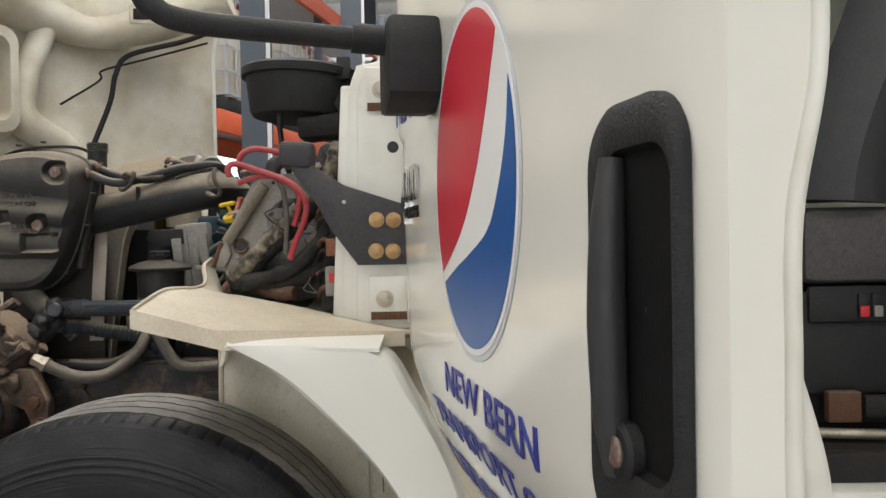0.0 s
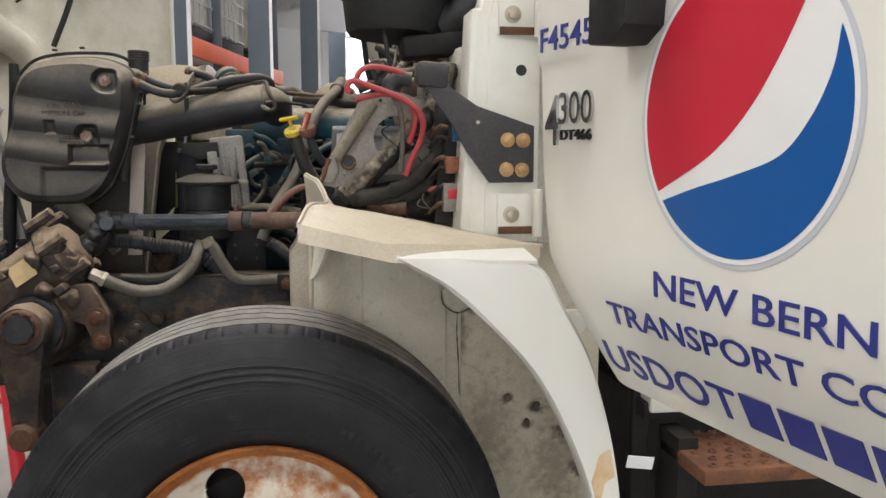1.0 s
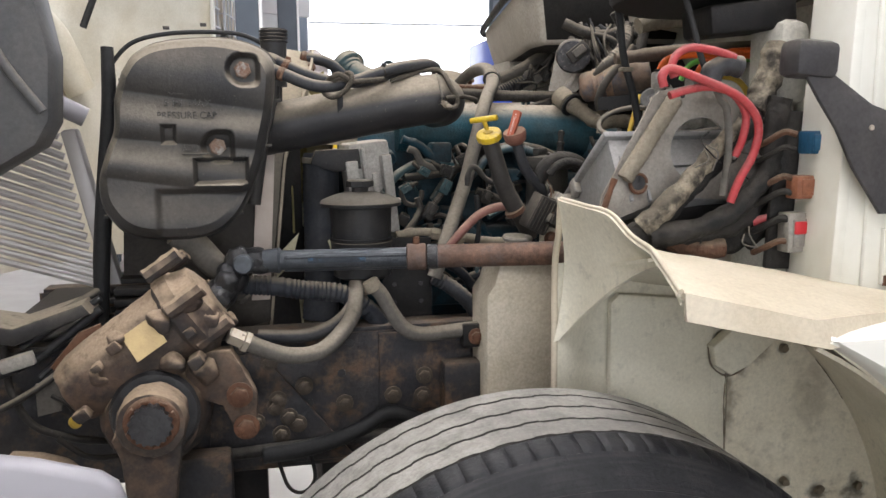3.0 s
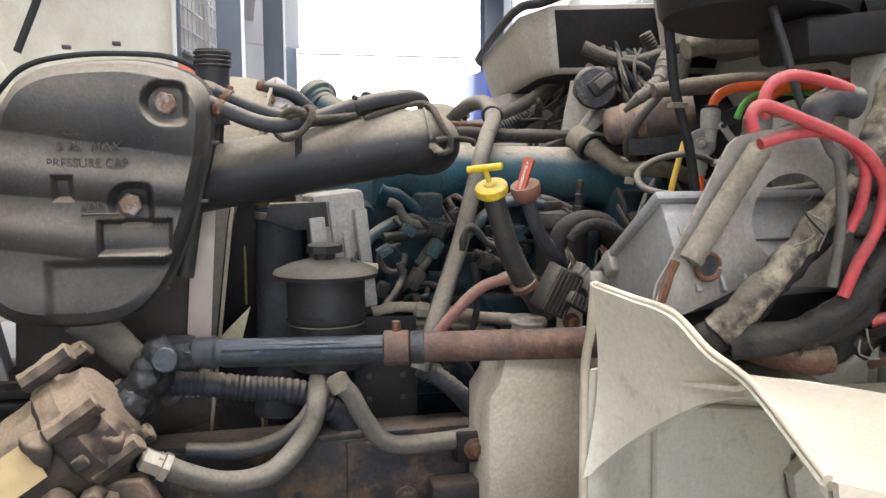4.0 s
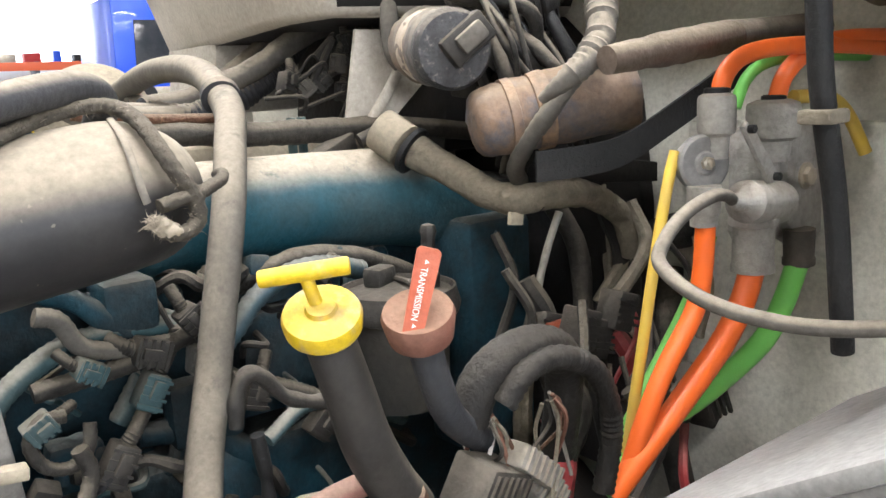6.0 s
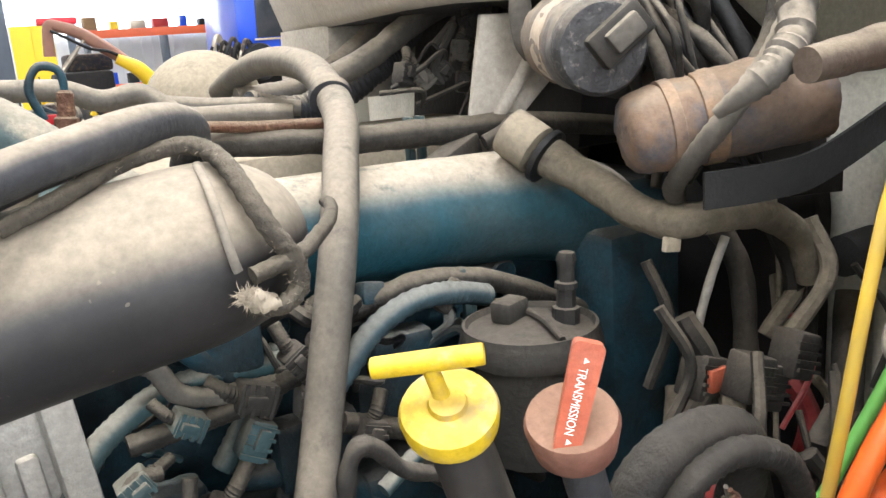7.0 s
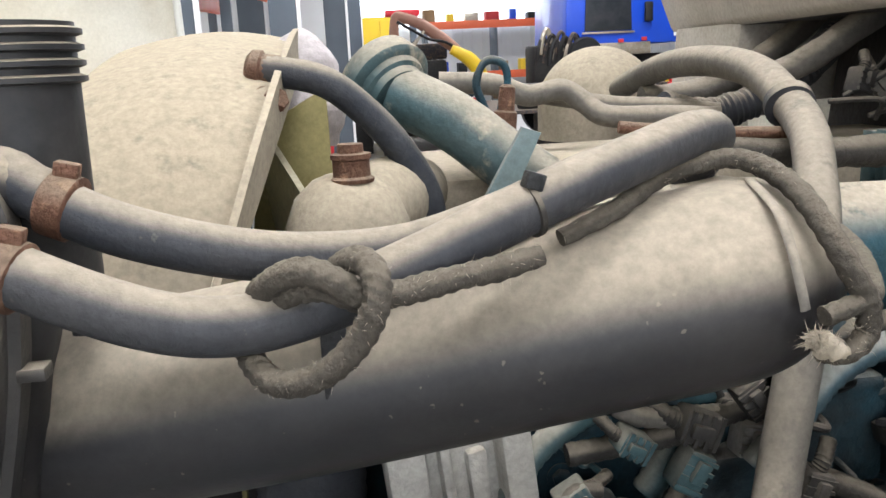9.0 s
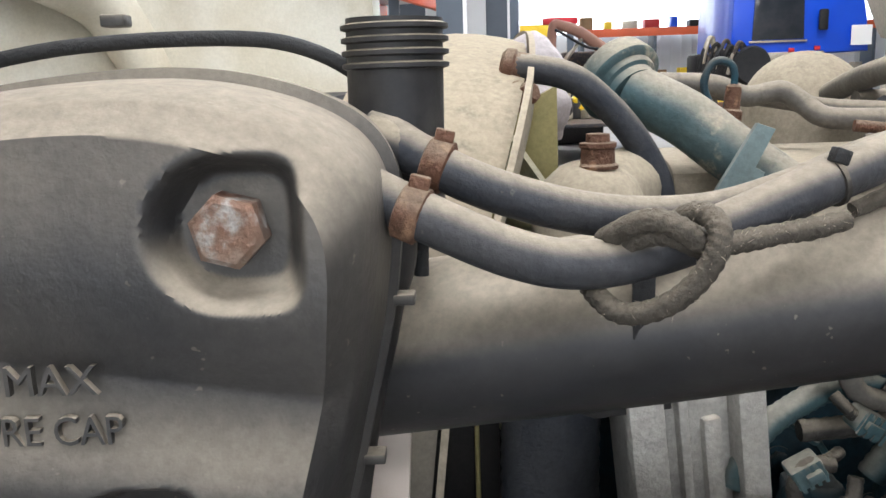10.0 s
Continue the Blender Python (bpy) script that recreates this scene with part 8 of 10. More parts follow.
can = lathe("metal_canister", CA, CAX, [(0, 0.014), (0.001, 0.028), (0.006, 0.034), (0.012, 0.036), (0.034, 0.0365), (0.036, 0.0385), (0.040, 0.0385), (0.042, 0.0365), (0.075, 0.0365), (0.078, 0.0385), (0.086, 0.0385), (0.088, 0.0365), (0.112, 0.036)], M_CAN, truck, "metal canister with bands of worn white paint and rust", seg=40)
endcap = lathe("canister_end", CA + CAX * 0.104, CAX, [(0, 0.0366), (0.001, 0.0378), (0.012, 0.0378), (0.017, 0.034), (0.019, 0.020), (0.019, 0.0)], M_SPECKLE, can, "dark speckled canister end", seg=40)
lathe("paint_band", CA + CAX * 0.043, CAX, [(0, 0.0362), (0.001, 0.0370), (0.028, 0.0370), (0.029, 0.0362)], M_WORNWHITE, can, "worn white paint band", seg=40)
cb = box("canister_clip", (0.050, 0.016, 0.030), CA + CAX * 0.128 + Vector((0.012, 0, 0.010)), M_CONN, can, rot=(0, -38, -20), bev=0.004)
box("clip_face", (0.030, 0.010, 0.018), CA + CAX * 0.138 + Vector((0.014, 0, 0.012)), M_HOSELIGHT, cb, rot=(0, -38, -20), bev=0.003)
can2 = lathe("valve_canister", CB, CBX, [(0, 0.0), (0.001, 0.014), (0.004, 0.025), (0.009, 0.031), (0.016, 0.034), (0.030, 0.0352), (0.060, 0.0362), (0.10, 0.037), (0.16, 0.0375)], M_BARREL, truck, "rust-orange canister with worn dark bands", seg=40)
for h0, w in ((0.034, 0.010), (0.060, 0.016)):
    lathe("dark_band", CB + CBX * h0, CBX, [(0, 0.0345), (0.001, 0.0368 + 0.03 * (h0 - 0.03)), (w, 0.0372 + 0.03 * (h0 - 0.03)), (w + 0.001, 0.0345)], M_BANDBLUE, can2, "worn dark paint band", seg=40)
# Small black peg coloured as the shade of a hole.
rod("barrel_hole", CB + CBX * 0.055 + Vector((0.01, -0.022, 0.026)), CB + CBX * 0.055 + Vector((0.013, -0.028, 0.033)), 0.003, M_GREASE, can2, seg=10)
RELAYS = ((-0.2225, 2.5006, 1.5757, 0.035, 0.045, 30), (-0.2477, 2.5108, 1.5358, 0.030, 0.040, -20), (-0.1874, 2.4811, 1.5605, 0.036, 0.046, 10), (-0.2021, 2.4605, 1.6054, 0.040, 0.05, 70), (-0.1675, 2.5205, 1.6210, 0.045, 0.05, -40), (-0.2325, 2.4712, 1.5204, 0.026, 0.036, 50))
for pts, r, m, lab in (
        ([(-0.225, 2.345, 1.575), (-0.250, 2.345, 1.543), (-0.272, 2.350, 1.518), (-0.2843, 2.3614, 1.4956), (-0.287, 2.385, 1.470), (-0.274, 2.415, 1.446), (-0.245, 2.44, 1.428)], 0.0085, M_HOSELIGHT, "ribbed grey loom"),
        ([(-0.1817, 2.3807, 1.6198), (-0.1968, 2.3812, 1.5596), (-0.2219, 2.3863, 1.5247), (-0.2451, 2.3934, 1.4997), (-0.2592, 2.4016, 1.4748), (-0.2674, 2.4118, 1.4500)], [0.012, 0.012, 0.011, 0.010, 0.009, 0.008], M_LOOM, "taped loom branch"),
        ([(-0.3272, 2.4992, 1.6411), (-0.2871, 2.4797, 1.6208), (-0.2471, 2.4601, 1.6104), (-0.187, 2.4504, 1.6254)], 0.013, M_LOOM, "dusty loom"),
        ([(-0.2476, 2.4124, 1.4079), (-0.1976, 2.4227, 1.4119), (-0.1476, 2.4232, 1.4018), (-0.1027, 2.4239, 1.3647), (-0.08589, 2.4246, 1.3097), (-0.08409, 2.4254, 1.2398)], 0.0085, M_LOOM, "black firewall loom"),
        ([(-0.2275, 2.4027, 1.3978), (-0.2457, 2.4030, 1.3618), (-0.2599, 2.4034, 1.3199), (-0.26, 2.4038, 1.2850)], 0.004, M_GREYCONN, "thin grey wire"),
        ([(-0.3606, 2.9001, 1.5416), (-0.3004, 2.9001, 1.5673), (-0.24, 2.9001, 1.6030), (-0.16, 2.9203, 1.6348)], 0.016, M_HOSELIGHT, "dusty hose to the cab"),
        ([(-0.4418, 2.9901, 1.5123), (-0.3819, 3.0006, 1.5000), (-0.3217, 3.0009, 1.5116), (-0.2613, 3.0008, 1.5412), (-0.2011, 3.0207, 1.5811), (-0.141, 3.0505, 1.6262)], 0.021, M_HOSE, "ribbed black heater hose"),
        ([(-0.4228, 3.1002, 1.5186), (-0.3425, 3.1007, 1.5230), (-0.2853, 3.1008, 1.5426), (-0.2168, 3.1006, 1.5851), (-0.1514, 3.1004, 1.6368)], 0.018, M_HOSELIGHT, "dusty heater hose"),
        ([(-0.01781, 2.4252, 1.2997), (-0.04786, 2.4058, 1.2197), (-0.06783, 2.3867, 1.1198), (-0.06, 2.36, 1.0)], 0.016, M_LOOM, "black firewall loom"),
        ([(-0.1482, 2.5031, 1.4005), (-0.1282, 2.4740, 1.3402), (-0.1383, 2.4548, 1.2601), (-0.1584, 2.4356, 1.1801)], 0.012, M_LOOM, "black firewall loom")):
    tube("firewall_loom", pts, r, m, truck, lab, ribs=0.05 if "ribbed" in lab else 0.0, pitch=0.006, wob=0.0 if "bar" in lab else 0.12, seg=14)
tube("cowl_bar", [(-0.300, 2.275, 1.5415), (-0.233, 2.27, 1.549), (-0.149, 2.27, 1.558), (-0.120, 2.27, 1.560)], [0.012, 0.0145, 0.0155, 0.014], mat("bar_brown_grime", (0.13, 0.10, 0.08), 0.7, col2=(0.07, 0.055, 0.046), scale=24, bump=0.3, dust=0.5, dustcol=DUST), truck, "brown grimy bar under the cowl", wob=0.12, seg=18)
tube("cowl_bar_sleeve", [(-0.135, 2.27, 1.5585), (-0.085, 2.27, 1.5615), (-0.044, 2.27, 1.564), (0.02, 2.27, 1.568)], 0.0150, M_HOSELIGHT, truck, "dusty grey sleeve on the bar", seg=18)
tube("tape_wrap", [(-0.326, 2.325, 1.512), (-0.312, 2.305, 1.530), (-0.292, 2.30, 1.546), (-0.272, 2.305, 1.566), (-0.245, 2.33, 1.61)], [0.004, 0.011, 0.014, 0.014, 0.012], M_HOSELIGHT, truck, "knobbly dust-caked loom wrap", ribs=0.06, pitch=0.007, wob=0.3, seg=16)
strap = bmesh.new()
sp_ = smooth_path([(-0.300, 2.36, 1.452), (-0.255, 2.34, 1.455), (-0.218, 2.325, 1.463), (-0.165, 2.31, 1.490), (-0.098, 2.30, 1.522), (-0.04, 2.295, 1.543), (0.015, 2.295, 1.552)], 6)
va = [strap.verts.new(p + Vector((0, 0, 0.014))) for p in sp_]
vb = [strap.verts.new(p - Vector((0, 0, 0.014))) for p in sp_]
for k in range(len(sp_) - 1):
    strap.faces.new((va[k], va[k + 1], vb[k + 1], vb[k]))
strap.normal_update()
bmesh.ops.solidify(strap, geom=strap.faces[:], thickness=0.004)
bmesh.ops.recalc_face_normals(strap, faces=strap.faces[:])
part("black_strap", strap, M_BLACKCLEAN, truck, "wide flat black strap")
# Dark sheet stands in for a cavity; its shade is in the colour.
prism("insulation_pad", [(2.475, 1.0), (2.475, 1.37), (2.49, 1.50), (2.62, 1.61), (3.30, 1.62), (3.30, 1.0)], -0.01, 0.018, M_DARK, truck, "dark sheet standing in for the shaded firewall cavity", plane="yz", bev=0.004)
prism("can_bracket", [(-0.245, 1.462), (-0.205, 1.422), (-0.06, 1.410), (-0.06, 1.432)], 2.41, 2.44, M_DARK, truck, "dark folded bracket", bev=0.003)
roughen(can, 0.0025, 70.0, 0.010)
roughen(can2, 0.002, 70.0, 0.010)
lumps("canister_dirt", [(-0.2579, 2.5456, 1.5512, 0.022), (-0.2377, 2.5306, 1.5610, 0.026), (-0.2177, 2.5109, 1.5458, 0.022), (-0.2024, 2.5006, 1.5857, 0.026), (-0.2325, 2.5202, 1.6010, 0.02)], M_CONN, truck, "dirt-caked wiring lumps", amp=0.016, scale=60)
for k in range(30):
    a = Vector((-0.25 + random.uniform(-0.03, 0.05), 2.50 + random.uniform(-0.04, 0.04), 1.62 + random.uniform(-0.03, 0.03)))
    b = Vector((-0.20 + random.uniform(-0.06, 0.05), 2.44 + random.uniform(-0.05, 0.05), 1.50 + random.uniform(-0.07, 0.03)))
    mid = a.lerp(b, 0.5) + Vector((random.uniform(-0.03, 0.03), random.uniform(-0.05, 0.0), random.uniform(-0.02, 0.03)))
    tube("cowl_wire", [a, mid, b], random.choice((0.003, 0.004, 0.0055, 0.0075)), random.choice((M_LOOM, M_LOOM, M_CONN, M_BLACKCLEAN)), truck, wob=0.2, seg=10)
brace = prism("cowl_brace", [(-0.272, 1.600), (-0.172, 1.600), (-0.172, 1.534), (-0.247, 1.470), (-0.298, 1.470)], 2.690, 2.698, M_COWL, truck, "dusty pressed cowl brace", bev=0.003)
tube("brace_rib", [(-0.205, 2.688, 1.575), (-0.222, 2.686, 1.540), (-0.268, 2.687, 1.480)], 0.008, M_COWL, brace, flat=0.5)
tube("hood_link", [(-0.243, 2.66, 1.640), (-0.246, 2.655, 1.600), (-0.242, 2.655, 1.572), (-0.230, 2.66, 1.556)], [0.010, 0.014, 0.0145, 0.012], M_HOSELIGHT, truck, "dusty cast link", flat=0.6)
tube("rusty_lever", [(-0.230, 2.66, 1.560), (-0.212, 2.655, 1.556), (-0.190, 2.64, 1.559), (-0.16, 2.63, 1.562)], [0.011, 0.012, 0.008, 0.006], M_CLAMP, truck, "rusty lever", seg=14)
random.seed(19)
for x, z in ((-0.412, 1.530), (-0.386, 1.524), (-0.362, 1.529), (-0.335, 1.552), (-0.318, 1.580), (-0.290, 1.590), (-0.33, 1.515), (-0.305, 1.535)):
    connector((x + 0.10, 2.80, z + 0.012), (0.020, 0.02, 0.026), (0, random.uniform(-50, 50), random.uniform(-30, 30)), random.choice((M_CONN, M_HOSELIGHT, M_CONN)), truck, "relay_plug")
for k in range(9):
    x, z = random.uniform(-0.33, -0.17), random.uniform(1.50, 1.60)
    tube("cowl_lead", [(x, 2.80, z), (x + random.uniform(-0.03, 0.03), 2.785, z + 0.02), (x + random.uniform(-0.07, 0.07), 2.80, z + random.uniform(-0.05, 0.05))], random.choice((0.002, 0.003, 0.005)), random.choice((M_LOOM, M_CONN)), truck, seg=8)
prism("firewall_post", [(-0.10, 1.30), (-0.075, 1.56), (0.01, 1.56), (0.03, 1.30)], 2.93, 2.97, M_FIRE, truck, "pale firewall stiffener")
for x, y, z in ((-0.2599, 2.3988, 1.2819), (-0.2426, 2.3639, 1.2876), (-0.1875, 2.3642, 1.2944), (-0.2127, 2.3743, 1.2696)):
    c = part("sealed_plug", add_box(bmesh.new(), (0.028, 0.03, 0.04), (x, y, z), rot=(0, 20, 0), bev=0.003), M_CONN, truck, "dusty sealed plug")
    for k in range(4):
        box("plug_rib", (0.030, 0.003, 0.003), (x, y - 0.016, z - 0.012 + 0.008 * k), M_CONN, c, rot=(0, 20, 0), bev=0)
box("red_plug_lock", (0.020, 0.006, 0.020), (-0.2598, 2.3808, 1.2848), M_REDCAP, truck, "faded red plug lock", bev=0.001)
lathe("grommet", (-0.01751, 2.4046, 1.3496), (-1, 0, 0), [(0, 0.022), (0.05, 0.020), (0.055, 0.0)], M_BLACKCLEAN, truck, seg=24)
tray = bmesh.new()
lo = [(-0.215, 3.40), (-0.325, 2.78), (-0.315, 2.68), (-0.10, 2.62), (0.05, 2.62), (0.05, 3.55), (-0.18, 3.55)]
hi = [(-0.245, 3.46), (-0.365, 2.78), (-0.345, 2.64), (-0.10, 2.56), (0.05, 2.56), (0.05, 3.62), (-0.20, 3.62)]
va, vb = [tray.verts.new((*p, 1.612)) for p in lo], [tray.verts.new((*p, 1.745)) for p in hi]
# Underside and near sides are coloured dark for the shade below the cowl.
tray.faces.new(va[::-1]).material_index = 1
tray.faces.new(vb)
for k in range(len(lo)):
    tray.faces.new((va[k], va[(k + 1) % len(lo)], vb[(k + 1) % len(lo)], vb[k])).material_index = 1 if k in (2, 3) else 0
bmesh.ops.recalc_face_normals(tray, faces=tray.faces[:])
bmesh.ops.bevel(tray, geom=tray.edges[:], offset=0.012, segments=2, affect="EDGES", profile=0.5)
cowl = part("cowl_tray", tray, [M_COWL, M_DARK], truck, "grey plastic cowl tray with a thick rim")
tube("cowl_rim", [(-0.20, 3.63, 1.748), (-0.25, 3.46, 1.748), (-0.3697, 2.7808, 1.7520), (-0.35, 2.64, 1.75), (-0.26, 2.58, 1.79), (-0.20, 2.52, 1.85)], 0.010, M_BLACKCLEAN, cowl, "dark rubber rim")
prism("cowl_box_lower", [(-0.26, 1.50), (-0.25, 1.615), (-0.05, 1.615), (-0.05, 1.50)], 3.16, 3.38, M_COWL, cowl, bev=0.008)
prism("cowl_overhang", [(-0.16, 1.80), (-0.13, 1.655), (0.02, 1.63), (0.06, 1.66), (0.06, 1.80)], 1.98, 2.58, M_COWL, cowl, "pale grey cowl edge", bev=0.012)
# Solid dark block put in for the shade of the hollow under the cowl.
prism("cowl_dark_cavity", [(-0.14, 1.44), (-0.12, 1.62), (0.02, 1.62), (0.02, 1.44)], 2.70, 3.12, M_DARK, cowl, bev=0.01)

# air intake drum beside the cowl
drum = lathe("intake_drum", (-0.325, 1.965, 1.598), (0.05, 0.04, 1), [(0, 0.08), (0.002, 0.112), (0.01, 0.118), (0.085, 0.130), (0.088, 0.140), (0.105, 0.142), (0.112, 0.134), (0.116, 0.06), (0.117, 0.0)], M_BLACKCLEAN, truck, "black plastic air intake drum with lid rim", seg=48)
box("drum_latch", (0.03, 0.02, 0.05), (-0.215, 1.885, 1.70), M_BLACKCLEAN, drum, bev=0.004)
tube("drum_drain_wire", [(-0.36, 1.88, 1.60), (-0.355, 1.86, 1.55), (-0.345, 1.85, 1.50), (-0.335, 1.84, 1.47)], 0.005, M_BLACKCLEAN, truck, "thin black drain tube")
box("drum_mount", (0.16, 0.10, 0.05), (-0.24, 1.92, 1.575), M_DARK, truck, rot=(0, -6, 0), bev=0.01)
tube("drum_duct", [(-0.22, 1.93, 1.62), (-0.14, 1.90, 1.66), (-0.05, 1.86, 1.72)], [0.05, 0.05, 0.045], M_BLACKCLEAN, truck)
box("fire_dirt_block", (0.06, 0.10, 0.14), (-0.175, 1.90, 1.50), M_FIRE, truck, "dirty pale firewall boss", bev=0.02)
box("firewall_side", (0.20, 0.06, 0.55), (-0.06, 1.80, 1.40), M_FIRE, truck, bev=0.01)
# Dark block added for the shaded gap below the control box.
box("tray_shadow_block", (0.24, 0.10, 0.07), (-0.36, 1.93, 1.225), M_DARK, truck, "dark block for the shade below the control box", rot=(0, -14, 0), bev=0.01)

# control box with bracket plate
BX = Matrix.Translation((-0.475, 1.926, 1.389)) @ Matrix.Rotation(radians(-33), 4, "X")


def box_piece(name, size, at, rot=(0, 0, 0), bev=0.004, parent=None, m=None, label=""):
    bm = add_box(bmesh.new(), size, at, rot, bev)
    bm.transform(BX)
    return part(name, bm, m or M_BOX, parent or truck, label)


fb = box_piece("control_box", (0.30, 0.235, 0.118), (0.155, 0.125, -0.067), label="scuffed grey control box")
box_piece("box_lid_rim", (0.315, 0.25, 0.012), (0.153, 0.122, -0.004), parent=fb)
for k in range(2):
    box_piece("box_rib", (0.006, 0.006, 0.085), (0.02 + 0.075 * k, 0.006, -0.085), bev=0.001, parent=fb)
box_piece("box_clip", (0.022, 0.012, 0.032), (0.10, 0.002, -0.012), parent=fb)
box_piece("box_clip", (0.014, 0.026, 0.032), (0.0, 0.16, -0.014), parent=fb, m=M_GREYCONN)
box_piece("box_step_line", (0.20, 0.006, 0.005), (0.17, 0.004, -0.062), parent=fb, bev=0.001)
for k in range(3):
    box_piece("box_foot_rib", (0.005, 0.008, 0.030), (0.05 + 0.03 * k, 0.003, -0.115), parent=fb, bev=0.001)
box_piece("box_hinge_clip", (0.03, 0.03, 0.02), (-0.006, 0.20, -0.02), parent=fb, m=M_GREYCONN, bev=0.005)
pl = bmesh.new()
outer = [(-0.416, 1.452), (-0.385, 1.458), (-0.330, 1.468), (-0.262, 1.44), (-0.25, 1.33), (-0.262, 1.275), (-0.40, 1.285), (-0.44, 1.262), (-0.475, 1.250), (-0.512, 1.258), (-0.505, 1.29), (-0.488, 1.318)]
hc, hr = (-0.336, 1.360), 0.052
n = 48
ring_o, ring_i = [], []
cen = Vector((hc[0], hc[1]))
poly = [Vector(p) for p in outer]
for k in range(n):
    a = 2 * math.pi * k / n
    dv = Vector((math.cos(a), math.sin(a)))
    best = 9
    for p, q in zip(poly, poly[1:] + poly[:1]):
        e = q - p
        den = dv.x * e.y - dv.y * e.x
        if abs(den) > 1e-9:
            w = p - cen
            t = (w.x * e.y - w.y * e.x) / den
            s = (w.x * dv.y - w.y * dv.x) / den
            if t > 0 and -1e-6 <= s <= 1 + 1e-6:
                best = min(best, t)
    ring_o.append(pl.verts.new((cen.x + dv.x * best, 1.865, cen.y + dv.y * best)))
    ring_i.append(pl.verts.new((cen.x + dv.x * hr, 1.865, cen.y + dv.y * hr)))
for k in range(n):
    pl.faces.new((ring_o[k], ring_o[(k + 1) % n], ring_i[(k + 1) % n], ring_i[k]))
pl.normal_update()
bmesh.ops.solidify(pl, geom=pl.faces[:], thickness=0.005)
bmesh.ops.recalc_face_normals(pl, faces=pl.faces[:])
plate = part("bracket_plate", pl, M_PLATE, truck, "grey steel bracket plate with a large round hole")
# Slot and small hole are black discs; shade is in the colour.
rod("plate_slot", (-0.446, 1.8605, 1.308), (-0.446, 1.8585, 1.308), 0.013, M_GREASE, plate, "dark disc for the rust-edged slot", seg=20)
rod("plate_hole", (-0.372, 1.8605, 1.446), (-0.372, 1.8585, 1.446), 0.004, M_GREASE, plate)
tube("taped_rod", [(-0.390, 1.850, 1.441), (-0.418, 1.850, 1.400), (-0.446, 1.850, 1.358), (-0.474, 1.850, 1.316)], 0.0135, M_TAPE, truck, "rod wrapped in ridged cloth tape", ribs=0.05, pitch=0.007, seg=16)
tube("plate_rust_edge", [(-0.507, 1.857, 1.262), (-0.498, 1.857, 1.29), (-0.488, 1.857, 1.316)], 0.005, M_RUST, plate, "rusted plate edge", wob=0.4, seg=8)
tube("slot_rust_edge", [(-0.446 + 0.0145 * math.cos(q * 0.55), 1.858, 1.308 + 0.0145 * math.sin(q * 0.55)) for q in range(12)], 0.003, M_RUST, plate, "rusted rim of the slot", wob=0.4, seg=8)
prism("rust_tab", [(-0.515, 1.262), (-0.49, 1.312), (-0.475, 1.322), (-0.468, 1.29), (-0.48, 1.262)], 1.856, 1.862, M_PLATE, plate)

# brake valve with coloured air lines
bv = part("brake_valve", add_box(bmesh.new(), (0.062, 0.040, 0.112), (-0.120, 2.250, 1.424), rot=(0, 0, 8), bev=0.014), M_ALU, truck, "dusty cast brake valve with coloured air lines")
DA, DX = Vector((-0.2360, 2.2370, 1.4545)), Vector((-0.35, -0.93, 0.06)).normalized()
dia = lathe("valve_diaphragm", DA, DX, [(0, 0.020), (0.008, 0.0235), (0.014, 0.0235), (0.016, 0.0215), (0.0165, 0.015), (0.0155, 0.0135), (0.0155, 0.010), (0.017, 0.0085), (0.017, 0.0)], M_BOX, bv, "dark grey diaphragm cover", seg=40)
lathe("diaphragm_nut", DA + DX * 0.017, DX, [(0, 0.0056), (0.004, 0.0056), (0.005, 0.0035), (0.007, 0.003), (0.008, 0.0)], M_STEEL, dia, seg=6)
prism("valve_lever", [(-0.229, 1.484), (-0.222, 1.489), (-0.213, 1.484), (-0.176, 1.443), (-0.178, 1.434), (-0.188, 1.434)], 2.196, 2.203, M_ALU, bv, bev=0.004)
for x, z in ((-0.221, 1.482), (-0.182, 1.440)):
    rod("lever_pin", (x, 2.197, z), (x, 2.191, z), 0.0036, M_BLACKCLEAN, bv, seg=14)
for x, z, r in ((-0.2265, 1.482, 0.0155), (-0.142, 1.472, 0.0230)):
    lathe("valve_port", (x, 2.223, z), (0, 0, 1), [(-0.024, r * 0.62), (-0.006, r * 0.70), (-0.003, r * 0.96), (0.0, r), (0.024, r), (0.027, r * 0.94), (0.030, r * 0.62)], M_ALU, bv, seg=28)
    lathe("port_collar", (x, 2.223, z + 0.028), (0, 0, 1), [(0, 0.0110), (0.005, 0.0105), (0.006, 0.0085)], M_BLACKCLEAN, bv, seg=20)
lathe("valve_port", (-0.2470, 2.2200, 1.4380), (0, 0, -1), [(0, 0.0140), (0.022, 0.0135), (0.026, 0.0110), (0.033, 0.0110), (0.034, 0.0085)], M_ALU, bv, seg=24)
lathe("valve_port", (-0.1740, 2.2200, 1.4080), (0, 0, -1), [(0, 0.0215), (0.012, 0.0215), (0.014, 0.0178), (0.046, 0.0178), (0.049, 0.0190), (0.054, 0.0190), (0.056, 0.012)], M_ALU, bv, seg=28)
lathe("valve_port", (-0.0980, 2.2200, 1.3810), (0.03, 0, -1), [(0, 0.0145), (0.026, 0.0138), (0.028, 0.0148), (0.034, 0.0148), (0.036, 0.011)], M_DARKFIT, bv, "dark air line fitting", seg=24)
lathe("valve_outlet", (-0.2360, 2.2010, 1.4250), (0.98, 0.16, -0.14), [(0, 0.0045), (0.003, 0.0062), (0.013, 0.0075), (0.022, 0.0135), (0.026, 0.0178), (0.070, 0.0185), (0.095, 0.0190)], M_ALU, bv, seg=26)
